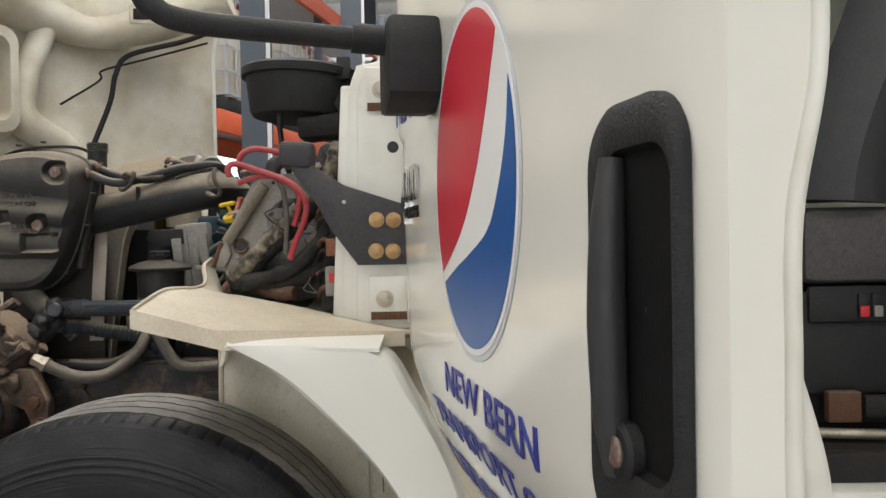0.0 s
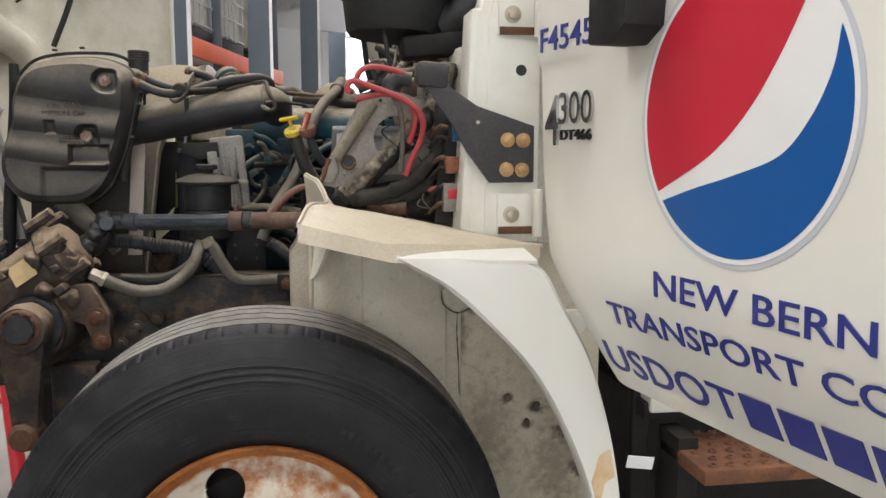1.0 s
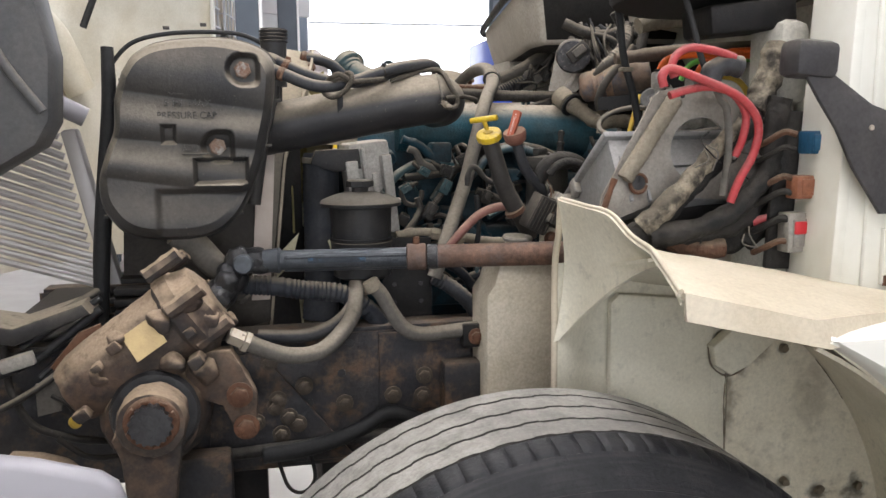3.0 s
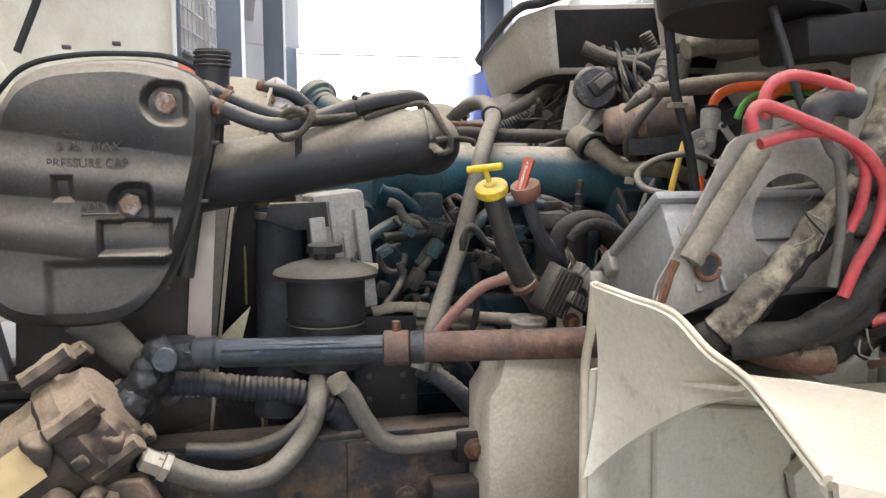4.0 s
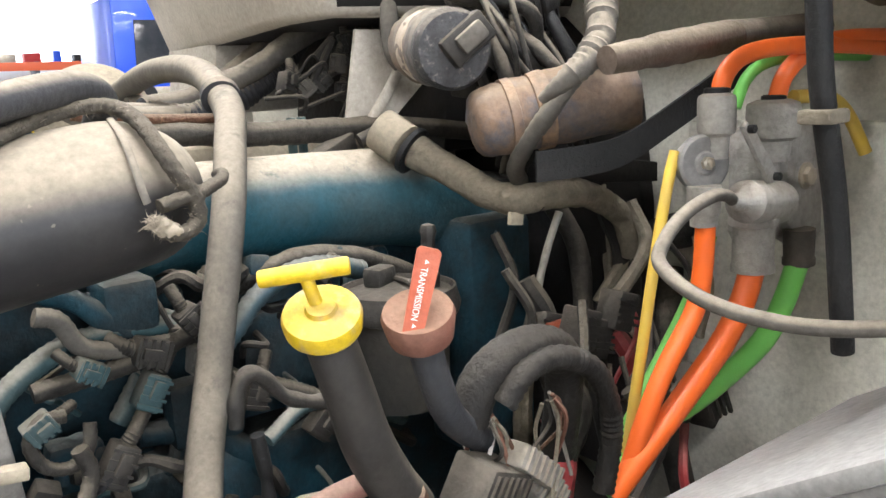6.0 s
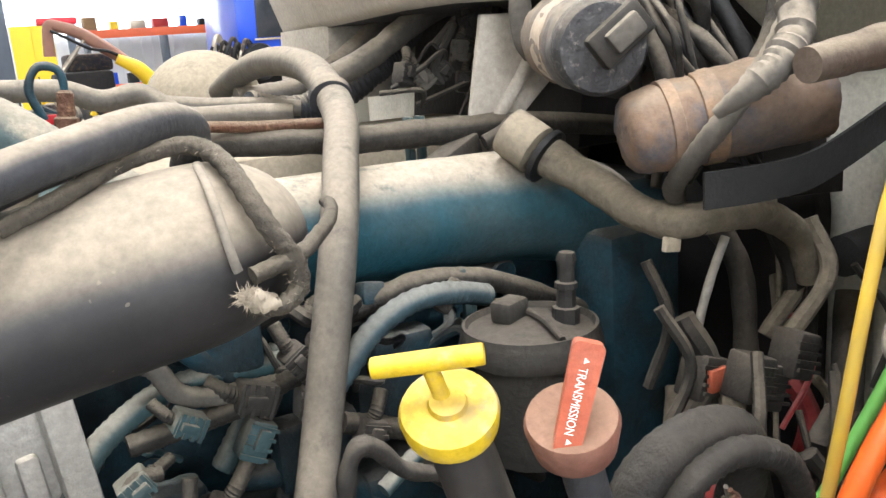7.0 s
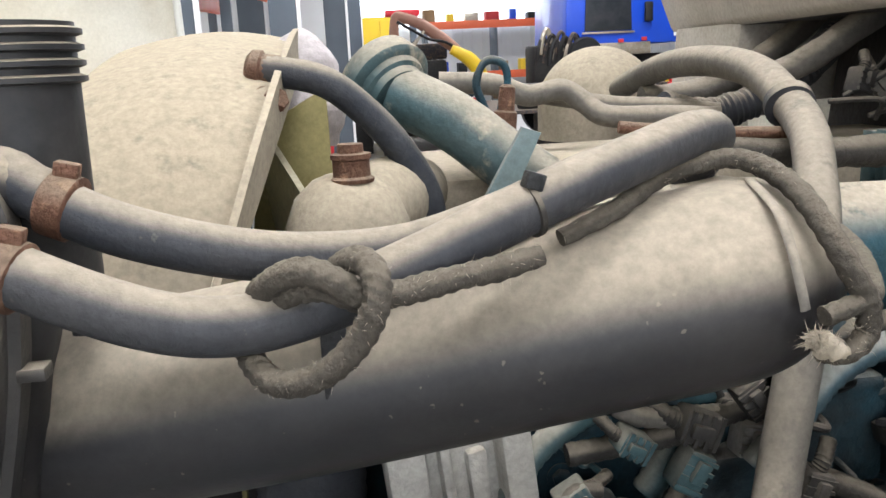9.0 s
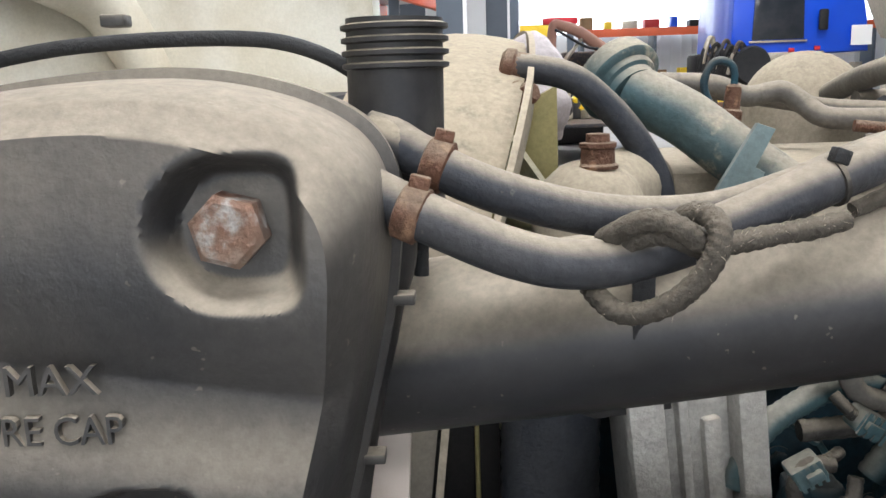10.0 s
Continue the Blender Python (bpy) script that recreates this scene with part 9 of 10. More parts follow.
part("valve_side", add_prism(bmesh.new(), [(-0.116, 1.470), (-0.074, 1.488), (-0.050, 1.478), (-0.046, 1.368), (-0.082, 1.362), (-0.116, 1.388)], 2.222, 2.256, "xz", 0.010), M_ALU, bv)
bolt("valve_bolt", (-0.1140, 2.2070, 1.4330), (0, -1, 0), 0.0085, M_STEEL, bv)
bolt("valve_bolt", (-0.0660, 2.2070, 1.4580), (0, -1, 0), 0.0075, M_STEEL, bv)
for pts, r, m, lab in (
        ([(-0.2470, 2.2180, 1.4080), (-0.2510, 2.2180, 1.3650), (-0.2590, 2.2200, 1.3340), (-0.2920, 2.2230, 1.2930), (-0.3110, 2.2270, 1.2570), (-0.3240, 2.2400, 1.1960)], 0.0085, M_ORANGE, "orange nylon air line"),
        ([(-0.1770, 2.2180, 1.3580), (-0.1920, 2.2180, 1.3300), (-0.2190, 2.2200, 1.2970), (-0.2780, 2.2230, 1.2540), (-0.3010, 2.2250, 1.2370), (-0.3390, 2.2400, 1.1910)], [0.0112, 0.0112, 0.0110, 0.0106, 0.0104, 0.0104], M_ORANGE, "orange nylon air line"),
        ([(-0.0975, 2.2200, 1.3510), (-0.1220, 2.2200, 1.3140), (-0.1560, 2.2210, 1.2830), (-0.2260, 2.2310, 1.2500), (-0.2860, 2.2410, 1.2300), (-0.3340, 2.2550, 1.1860)], [0.0105, 0.0105, 0.0102, 0.0090, 0.0080, 0.0078], M_GREEN, "green nylon air line"),
        ([(-0.1960, 2.2470, 1.3860), (-0.2140, 2.2500, 1.3480), (-0.2360, 2.2530, 1.3140), (-0.2720, 2.2570, 1.2680), (-0.3040, 2.2650, 1.2160)], 0.0050, M_GREEN, "green nylon air line"),
        ([(-0.2580, 2.2400, 1.4660), (-0.2680, 2.2400, 1.4390), (-0.2840, 2.2400, 1.3800), (-0.3000, 2.2410, 1.3060), (-0.3090, 2.2500, 1.2160)], 0.0048, M_YLINE, "yellow nylon air line"),
        ([(-0.2265, 2.2220, 1.5040), (-0.2210, 2.2200, 1.5240), (-0.2060, 2.2180, 1.5370), (-0.1790, 2.2150, 1.5440), (-0.1310, 2.2130, 1.5470), (-0.0710, 2.2050, 1.5470), (0.0390, 2.1950, 1.5410)], 0.0078, M_ORANGE, "orange nylon air line"),
        ([(-0.1420, 2.2220, 1.4960), (-0.1340, 2.2200, 1.5180), (-0.1190, 2.2170, 1.5330), (-0.0940, 2.2130, 1.5450), (-0.0590, 2.2050, 1.5520), (0.0390, 2.1970, 1.5530)], 0.0080, M_ORANGE, "orange nylon air line"),
        ([(-0.1640, 2.2470, 1.4960), (-0.1540, 2.2430, 1.5200), (-0.1320, 2.2370, 1.5340), (-0.0790, 2.2300, 1.5390), (0.0390, 2.2200, 1.5360)], 0.0056, M_GREEN, "green nylon air line"),
        ([(-0.1240, 2.2150, 1.5030), (-0.0920, 2.2120, 1.5020), (-0.0610, 2.2100, 1.4970), (-0.0420, 2.2050, 1.4800), (-0.0290, 2.1950, 1.4460)], 0.0062, M_YLINE, "yellow nylon air line"),
        ([(-0.232, 2.203, 1.4255), (-0.262, 2.190, 1.434), (-0.298, 2.178, 1.438), (-0.340, 2.170, 1.432), (-0.372, 2.163, 1.419), (-0.386, 2.155, 1.404), (-0.396, 2.110, 1.389), (-0.380, 2.060, 1.381), (-0.345, 2.015, 1.382), (-0.29, 1.985, 1.386), (-0.22, 1.965, 1.396), (-0.13, 1.955, 1.41), (0.0, 1.955, 1.43)], 0.0050, M_HOSELIGHT, "dusty grey air hose"),
        ([(-0.4016, 2.0515, 1.6398), (-0.3939, 2.0514, 1.5859), (-0.3846, 2.0517, 1.5206), (-0.3635, 2.0522, 1.4526), (-0.3515, 2.0527, 1.3938), (-0.3454, 2.0530, 1.3590)], 0.0068, M_BLACKCLEAN, "black hanging cable")):
    tube("air_line", pts, r, m, truck, lab, seg=16)
box("cable_tape", (0.022, 0.02, 0.008), (-0.3806, 2.0518, 1.5015), M_TAPE, truck, "band of grey tape", bev=0.002)
box("inner_panel_pale", (0.02, 0.30, 0.55), (-0.001226, 2.2563, 1.1995), M_FIRE, truck, "pale firewall panel", bev=0.004)

tube("wrapped_duct", [(-0.2859, 2.2009, 1.5988), (-0.2261, 2.2014, 1.6173), (-0.1462, 2.2017, 1.6246), (-0.05632, 2.2020, 1.6219), (0.01369, 2.2024, 1.6000)], [0.016, 0.024, 0.026, 0.025, 0.02], M_TAPE, truck, "pale cloth-wrapped duct under the cowl", wob=0.15, seg=18)
roughen(bv, 0.0016, 80.0, 0.012)

for x, y, z, sx, sz, ry in RELAYS:
    connector((x, y, z), (sx, 0.035, sz), (10, ry, 20), M_CONN, truck, "relay_plug")

# battery cables and thick harness near the liner
for pts, r, m, lab in (
        ([(-0.432, 1.79, 1.443), (-0.40, 1.79, 1.452), (-0.364, 1.79, 1.456), (-0.325, 1.79, 1.445), (-0.303, 1.79, 1.415), (-0.306, 1.79, 1.38), (-0.316, 1.795, 1.35)], 0.0062, M_REDCABLE, "red battery cable"),
        ([(-0.325, 1.79, 1.50), (-0.352, 1.79, 1.508), (-0.395, 1.79, 1.514), (-0.420, 1.79, 1.505), (-0.43, 1.79, 1.485), (-0.425, 1.79, 1.47)], 0.0062, M_REDCABLE, "red battery cable"),
        ([(-0.447, 1.78, 1.455), (-0.450, 1.78, 1.472), (-0.435, 1.78, 1.482), (-0.387, 1.78, 1.467), (-0.345, 1.78, 1.452), (-0.312, 1.78, 1.434), (-0.291, 1.78, 1.41), (-0.286, 1.78, 1.385), (-0.295, 1.78, 1.35), (-0.312, 1.785, 1.315), (-0.324, 1.79, 1.279)], 0.0066, M_REDCABLE, "red battery cable"),
        ([(-0.27, 1.81, 1.245), (-0.245, 1.80, 1.252), (-0.20, 1.79, 1.258)], 0.007, M_REDCABLE, "short red cable"),
        ([(-0.262, 1.835, 1.42), (-0.28, 1.83, 1.39), (-0.31, 1.83, 1.360), (-0.34, 1.83, 1.335), (-0.394, 1.83, 1.281), (-0.43, 1.83, 1.252), (-0.462, 1.837, 1.228)], 0.0185, M_LOOMDARK, "thick taped harness"),
        ([(-0.287, 1.822, 1.404), (-0.325, 1.818, 1.37), (-0.36, 1.818, 1.333), (-0.391, 1.818, 1.301), (-0.432, 1.818, 1.262), (-0.455, 1.826, 1.240)], [0.011, 0.013, 0.014, 0.017, 0.019, 0.018], M_WRAP, "torn pale harness wrap"),
        ([(-0.222, 1.835, 1.42), (-0.215, 1.83, 1.37), (-0.209, 1.83, 1.324), (-0.224, 1.83, 1.262), (-0.268, 1.835, 1.207)], [0.015, 0.021, 0.022, 0.021, 0.018], M_LOOMDARK, "thick black harness"),
        ([(-0.197, 1.845, 1.40), (-0.190, 1.84, 1.35), (-0.186, 1.84, 1.297), (-0.192, 1.84, 1.25), (-0.20, 1.845, 1.195)], [0.014, 0.019, 0.022, 0.020, 0.018], M_LOOMDARK, "black harness behind the plugs"),
        ([(-0.24, 1.85, 1.24), (-0.28, 1.85, 1.215), (-0.33, 1.85, 1.205)], 0.024, M_LOOMDARK, "thick black harness"),
        ([(-0.235, 1.80, 1.44), (-0.240, 1.80, 1.415), (-0.246, 1.80, 1.36), (-0.262, 1.80, 1.315), (-0.319, 1.80, 1.261), (-0.37, 1.80, 1.240), (-0.41, 1.805, 1.232), (-0.440, 1.82, 1.226)], 0.0175, M_LOOMDARK, "thick black harness"),
        ([(-0.225, 1.82, 1.40), (-0.231, 1.82, 1.352), (-0.246, 1.82, 1.30), (-0.275, 1.82, 1.255), (-0.33, 1.82, 1.232), (-0.385, 1.83, 1.222), (-0.42, 1.87, 1.215)], 0.0165, M_LOOMDARK, "thick black harness"),
        ([(-0.22, 1.84, 1.53), (-0.225, 1.84, 1.50), (-0.245, 1.835, 1.45), (-0.262, 1.83, 1.42)], [0.018, 0.024, 0.022, 0.018], M_WRAP, "taped harness branch"),
        ([(-0.31, 1.80, 1.487), (-0.335, 1.80, 1.49), (-0.355, 1.80, 1.480), (-0.36, 1.80, 1.465)], 0.0165, M_HOSE, "grey ribbed cable boot"),
        ([(-0.355, 1.80, 1.47), (-0.345, 1.795, 1.44), (-0.335, 1.79, 1.42), (-0.33, 1.79, 1.36), (-0.335, 1.795, 1.29)], 0.006, M_HOSELIGHT, "dusty thin loom"),
        ([(-0.40, 1.84, 1.215), (-0.36, 1.82, 1.205), (-0.32, 1.81, 1.205)], 0.016, M_CLAMP, "dirty bracket stub")):
    tube("harness", pts, r, m, truck, lab, wob=0.0 if "red" in lab else 0.2, seg=16)
for ob in list(truck.children):
    if ob.name.split(".")[0] == "harness" and ob.data.materials[0] in (M_WRAP, M_LOOMDARK):
        roughen(ob, 0.0042, 38.0, 0.010)
random.seed(77)
for k in range(14):
    x, z = random.uniform(-0.38, -0.20), random.uniform(1.22, 1.40)
    tube("loose_strand", [(x, 1.80, z), (x + random.uniform(-0.02, 0.02), 1.792, z - 0.015), (x + random.uniform(-0.03, 0.03), 1.797, z - random.uniform(0.02, 0.05))], 0.0013, (M_HOSELIGHT, M_LOOMDARK)[k % 2], truck, seg=6)
box("cable_tie_band", (0.03, 0.044, 0.008), (-0.315, 1.83, 1.357), M_GREYCONN, truck, rot=(0, 45, 0), bev=0.002)

# cab step, fuel tank, frame parts behind the fender
# Dark panel put in for under-cab shade; it also hides the far floor.
box("underbody_shield", (1.18, 0.04, 0.56), (0.82, 1.84, 0.56), M_DARK, truck, "dark panel added for the shade below the cab", bev=0.01)
step = part("cab_step", add_box(bmesh.new(), (0.85, 0.26, 0.035), (0.72, 1.70, 0.63), bev=0.006), M_STEPRUST, truck, "rusty perforated cab step")
for i in range(19):
    for j in range(6):
        lathe("step_tooth", (0.325 + 0.042 * i + 0.021 * (j % 2), 1.592 + 0.042 * j, 0.647), (0, 0, 1), [(0, 0.012), (0.007, 0.009), (0.0075, 0.006), (0.001, 0.005)], M_STEPRUST, step, seg=10)
rod("fuel_tank", (0.25, 2.05, 0.62), (1.5, 2.05, 0.62), 0.25, M_DARK, truck, "dark fuel tank", seg=32)
box("step_hanger", (0.05, 0.30, 0.35), (0.32, 1.85, 0.50), M_DARK, truck)
box("torn_paper", (0.06, 0.003, 0.028), (0.16, 1.60, 0.665), M_PAPER, truck, "torn white paper strip", rot=(8, 8, 0), bev=0.0)
box("lower_hinge", (0.05, 0.03, 0.05), (-0.005, 1.58, 0.985), M_JAMB, truck, "white lower hinge", bev=0.01)
box("firewall_toe_board", (0.05, 1.45, 0.30), (0.10, 2.84, 0.80), M_DARK, truck)
rod("transmission", (-0.05, 2.70, 0.80), (1.2, 2.70, 0.75), 0.20, M_DARK, truck)

# dense small wiring on the engine side and below the cowl
random.seed(41)
dark_mats = (M_LOOM, M_LOOM, M_CONN, M_TEALDARK, M_BLACKCLEAN, M_TEALDUST)
for k in range(46):
    x, z = random.uniform(-0.74, -0.30), random.uniform(1.02, 1.36)
    y = random.uniform(2.555, 2.64)
    sx, sz = random.uniform(-0.09, 0.09), random.uniform(-0.06, 0.06)
    pts = [(x, y + 0.03, z), (x + sx * 0.3 + random.uniform(-0.02, 0.02), y, z + sz * 0.3 + 0.015), (x + sx * 0.7, y - 0.012, z + sz * 0.8), (x + sx, y + 0.02, z + sz)]
    tube("engine_wire", pts, random.choice((0.003, 0.004, 0.005, 0.0065, 0.008)), dark_mats[k % 6], engine, wob=0.2, seg=8)
for k in range(20):
    x, z, y = random.uniform(-0.74, -0.32), random.uniform(1.05, 1.36), random.uniform(2.56, 2.63)
    clip = part("wire_clip", add_box(bmesh.new(), (random.uniform(0.014, 0.034), 0.022, random.uniform(0.012, 0.03)), (x, y, z), rot=(random.uniform(-20, 20), random.uniform(-45, 45), 0), bev=0.003), dark_mats[(k * 5) % 4], engine)
for k in range(34):
    x, z, y = random.uniform(-0.30, -0.06), random.uniform(1.16, 1.42), random.uniform(2.32, 2.47)
    pts = [(x, y, z), (x + random.uniform(-0.03, 0.03), y - 0.02, z - 0.05), (x + random.uniform(-0.05, 0.02), y - 0.01, z - 0.11)]
    tube("firewall_wire", pts, random.choice((0.003, 0.005, 0.008, 0.011)), (M_LOOM, M_TAPE, M_CONN, M_REDCABLE)[k % 4 if k % 8 == 3 else k % 3], truck, wob=0.15, seg=8)
for k in range(3):
    x, y, z = -0.165 + 0.03 * k, 2.335 - 0.01 * k, 1.215 - 0.012 * k
    big = part("connector_block", add_box(bmesh.new(), (0.045, 0.03, 0.05), (x, y, z), rot=(0, -30, 10), bev=0.004), M_CONN, truck, "black ribbed connector block")
    for q in range(4):
        box("connector_rib", (0.004, 0.004, 0.046), (x - 0.016 + 0.010 * q, y - 0.017, z), M_CONN, big, rot=(0, -30, 10), bev=0)

# ---- the shop round the truck ----
def ceiling_ribs():
    bm = bmesh.new()
    x = X0 + 0.4
    while x < X1:
        add_box(bm, (0.10, Y1 - Y0, 0.05), (x, (Y0 + Y1) / 2, HIGH - 0.028), bev=0)
        x += 0.42
    y = Y0 + 1.5
    while y < Y1:
        add_box(bm, (X1 - X0, 0.09, 0.20), ((X0 + X1) / 2, y, HIGH - 0.16), bev=0)
        y += 1.9
    return bm


tagged(finish("trim_roof_purlins", ceiling_ribs(), M_CEIL, smooth=0), "white corrugations and purlins under the roof", "roof purlins", kind="structure")

wall_ribs = bmesh.new()
x = X0 + 0.2
while x < X1:
    add_box(wall_ribs, (0.05, 0.04, HIGH - 0.02), (x, Y1 - 0.021, HIGH / 2), bev=0)
    x += 0.33
tagged(finish("trim_wall_ribs", wall_ribs, M_WALL, smooth=0), "vertical ribs of the white steel wall", "wall ribs", kind="structure")

# Glowing panels added over the white wall to make it blow out.
for k, (x0, x1, z0, z1) in enumerate(((0.4, 7.6, 2.7, 7.7), (8.6, 13.4, 2.7, 7.7), (-9.0, -3.4, 2.9, 7.7))):
    pan = thing("window_%d" % (k + 1), "glowing panel standing in for the overexposed white shop wall", "window", at=((x0 + x1) / 2, Y1 - 0.08, z0), kind="structure")
    part("pane", add_box(bmesh.new(), (x1 - x0, 0.02, z1 - z0), ((x0 + x1) / 2, Y1 - 0.07, (z0 + z1) / 2), bev=0), M_WALLGLOW, pan, "glowing sheet added to whiten the wall")
    for zz in (z0, z1, (z0 + z1) / 2):
        part("window_frame", add_box(bmesh.new(), (x1 - x0 + 0.1, 0.05, 0.06), ((x0 + x1) / 2, Y1 - 0.10, zz), bev=0.004), M_WALL, pan)
    for xx in (x0, x1):
        part("window_frame", add_box(bmesh.new(), (0.08, 0.05, z1 - z0), (xx, Y1 - 0.10, (z0 + z1) / 2), bev=0.004), M_WALL, pan)

for x, y in LAMPS:
    fx = thing("ceiling_light", "long white ceiling light fixture, switched on", "ceiling light", at=(x, y, 6.35), group="shop ceiling lights")
    part("housing", add_box(bmesh.new(), (2.62, 0.72, 0.03), (x, y, 6.405), bev=0.004), M_CEIL, fx)
    part("diffuser", add_box(bmesh.new(), (2.56, 0.66, 0.012), (x, y, 6.372), bev=0.002), M_LIGHT, fx, "glowing diffuser")
    for dx in (-1.0, 1.0):
        rod("hanger", (x + dx, y, 6.42), (x + dx, y, HIGH + 0.006), 0.008, M_CAGE, fx, seg=8)


def column(x, y, w=0.24, dpt=0.26, h=HIGH - 0.26):
    """A steel I-column with a pale edge strip."""
    c = thing("steel_column", "slate-blue painted steel building column", "column", at=(x, y, 0), group="building columns")
    part("web", add_box(bmesh.new(), (0.02, dpt - 0.04, h), (x, y, h / 2 + 0.01), bev=0), M_COLUMN, c)
    for s in (-1, 1):
        part("flange", add_box(bmesh.new(), (w, 0.02, h), (x, y + s * (dpt / 2 - 0.01), h / 2 + 0.01), bev=0.002), M_COLUMN, c)
    part("edge_strip", add_box(bmesh.new(), (0.03, 0.03, h), (x + w / 2 + 0.018, y - dpt / 2 + 0.02, h / 2 + 0.01), bev=0.002), M_WALL, c, "pale conduit strip")
    part("base_plate", add_box(bmesh.new(), (w + 0.12, dpt + 0.1, 0.03), (x, y, 0.015), bev=0.003), M_COLUMN, c)


column(-1.53, 6.75, 0.20)
column(-1.86, 19.2, 0.50, 0.5)
column(-1.03, 9.2, 0.22, 0.26)
column(-0.50, 12.3, 0.24, 0.3)
column(0.25, 22.5, 0.42, 0.5)
column(6.05, 24.0, 0.55, 0.5)
column(-6.5, 14.0, 0.4, 0.4)

# mezzanine front with corrugated underside
mz = thing("mezzanine", "white sheet-metal mezzanine with corrugated underside", "mezzanine", at=(-2.5, 17.0, 0), kind="structure")
part("fascia", add_box(bmesh.new(), (2.6, 0.1, 2.2), (-0.75, 20.0, 5.2), rot=(0, 0, 28), bev=0.01), M_WALL, mz)
for k in range(14):
    part("underside_rib", add_box(bmesh.new(), (0.09, 5.0, 0.05), (-4.3 + 0.26 * k, 18.0, 4.55), bev=0), M_CEIL, mz)
part("underside", add_box(bmesh.new(), (4.0, 5.2, 0.06), (-2.6, 18.0, 4.62), bev=0), M_CEIL, mz)
part("panel", add_box(bmesh.new(), (3.6, 0.1, 3.5), (-2.5, 20.6, 1.76), bev=0), M_WALL, mz)

# pallet rack with liquid totes
rack = thing("pallet_rack", "pallet rack with orange beams and slate uprights", "pallet rack", at=(-1.0, 8.5, 0))
RK = ((-2.14, 7.45), (-1.02, 13.2))
RK2 = ((-3.14, 7.65), (-2.02, 13.4))
ANG = math.degrees(math.atan2(RK[1][1] - RK[0][1], RK[1][0] - RK[0][0]))
for (ax, ay), (bx, by) in (RK, RK2):
    for f in (0.0, 0.5, 1.0):
        part("upright", add_box(bmesh.new(), (0.10, 0.10, 4.8), (ax + (bx - ax) * f, ay + (by - ay) * f, 2.4), bev=0.004), M_COLUMN, rack, "slate-blue upright")
    for z in (2.40, 0.6, 4.1):
        L = math.hypot(bx - ax, by - ay)
        part("beam", add_box(bmesh.new(), (L, 0.06, 0.20), ((ax + bx) / 2 + 0.09, (ay + by) / 2, z), rot=(0, 0, ANG), bev=0.006), M_RACK, rack, "orange steel beam")
for z in (2.40, 0.6, 4.1):
    part("deck", add_box(bmesh.new(), (5.8, 0.98, 0.02), (-2.08, 10.43, z + 0.115), rot=(0, 0, ANG), bev=0), M_CAGE, rack)


def tote(x, y, z, rz):
    """A milky liquid tote in a wire cage on its pallet."""
    t = thing("liquid_tote", "milky plastic liquid tote in a galvanised cage", "liquid tote", at=(x, y, z), group="liquid totes on the rack")
    T = pose(x, y, z, 0, 0, rz)

    def bx(name, size, at, m, bev=0.0):
        bm = add_box(bmesh.new(), size, at, bev=bev)
        bm.transform(T)
        part(name, bm, m, t)
    bx("bottle", (0.92, 0.92, 0.92), (0, 0, 0.62), M_TOTE, 0.06)
    bx("pallet", (1.0, 1.0, 0.13), (0, 0, 0.075), M_BLACKCLEAN, 0.01)
    for k in range(6):
        for s in (-1, 1):
            bx("cage_bar", (0.016, 0.016, 0.98), (-0.48 + 0.192 * k, s * 0.49, 0.64), M_CAGE)
            bx("cage_bar", (0.016, 0.016, 0.98), (s * 0.49, -0.48 + 0.192 * k, 0.64), M_CAGE)
    for k in range(5):
        for s in (-1, 1):
            bx("cage_rail", (1.0, 0.014, 0.016), (0, s * 0.505, 0.18 + 0.23 * k), M_CAGE)
            bx("cage_rail", (0.014, 1.0, 0.016), (s * 0.505, 0, 0.18 + 0.23 * k), M_CAGE)


for k in range(4):
    for z in (2.526, 0.726):
        tote(-2.46 + 0.257 * k, 8.45 + 1.32 * k, z, ANG)

# red axle stand
st = thing("axle_stand", "red painted steel axle stand on the floor", "axle stand", at=(-1.75, 3.55, 0))
for x, y in ((-1.70, 3.38), (-1.755, 3.78), (-1.98, 3.42), (-1.96, 3.80)):
    rod("leg", (x, y, 0.0), (-1.84 + (x + 1.84) * 0.45, 3.59 + (y - 3.59) * 0.45, 0.62), 0.030, M_JACK, st, seg=18)
for a, b in (((-1.73, 3.42), (-1.775, 3.76)), ((-1.73, 3.42), (-1.95, 3.45)), ((-1.775, 3.76), (-1.94, 3.77))):
    rod("brace", (a[0] - 0.03, a[1] + 0.03, 0.33), (b[0] - 0.02, b[1] - 0.03, 0.33), 0.013, M_JACK, st, seg=10)
rod("post", (-1.84, 3.59, 0.55), (-1.84, 3.59, 0.78), 0.035, M_JACK, st)

# far side of the shop: cabinet, shelf, vehicles, benches
cab_y = thing("tool_cabinet", "bright yellow steel tool cabinet against the wall", "cabinet", at=(1.12, 25.2, 0))
part("body", add_box(bmesh.new(), (0.98, 0.6, 2.80), (1.12, 25.2, 1.405), bev=0.02), M_CABYELLOW, cab_y)
part("door", add_box(bmesh.new(), (0.46, 0.02, 2.6), (0.88, 24.885, 1.42), bev=0.006), M_CABYELLOW, cab_y)
part("door", add_box(bmesh.new(), (0.46, 0.02, 2.6), (1.36, 24.885, 1.42), bev=0.006), M_CABYELLOW, cab_y)
part("door_handle", add_box(bmesh.new(), (0.03, 0.03, 0.18), (1.12, 24.86, 1.5), bev=0.004), M_BLACKCLEAN, cab_y)

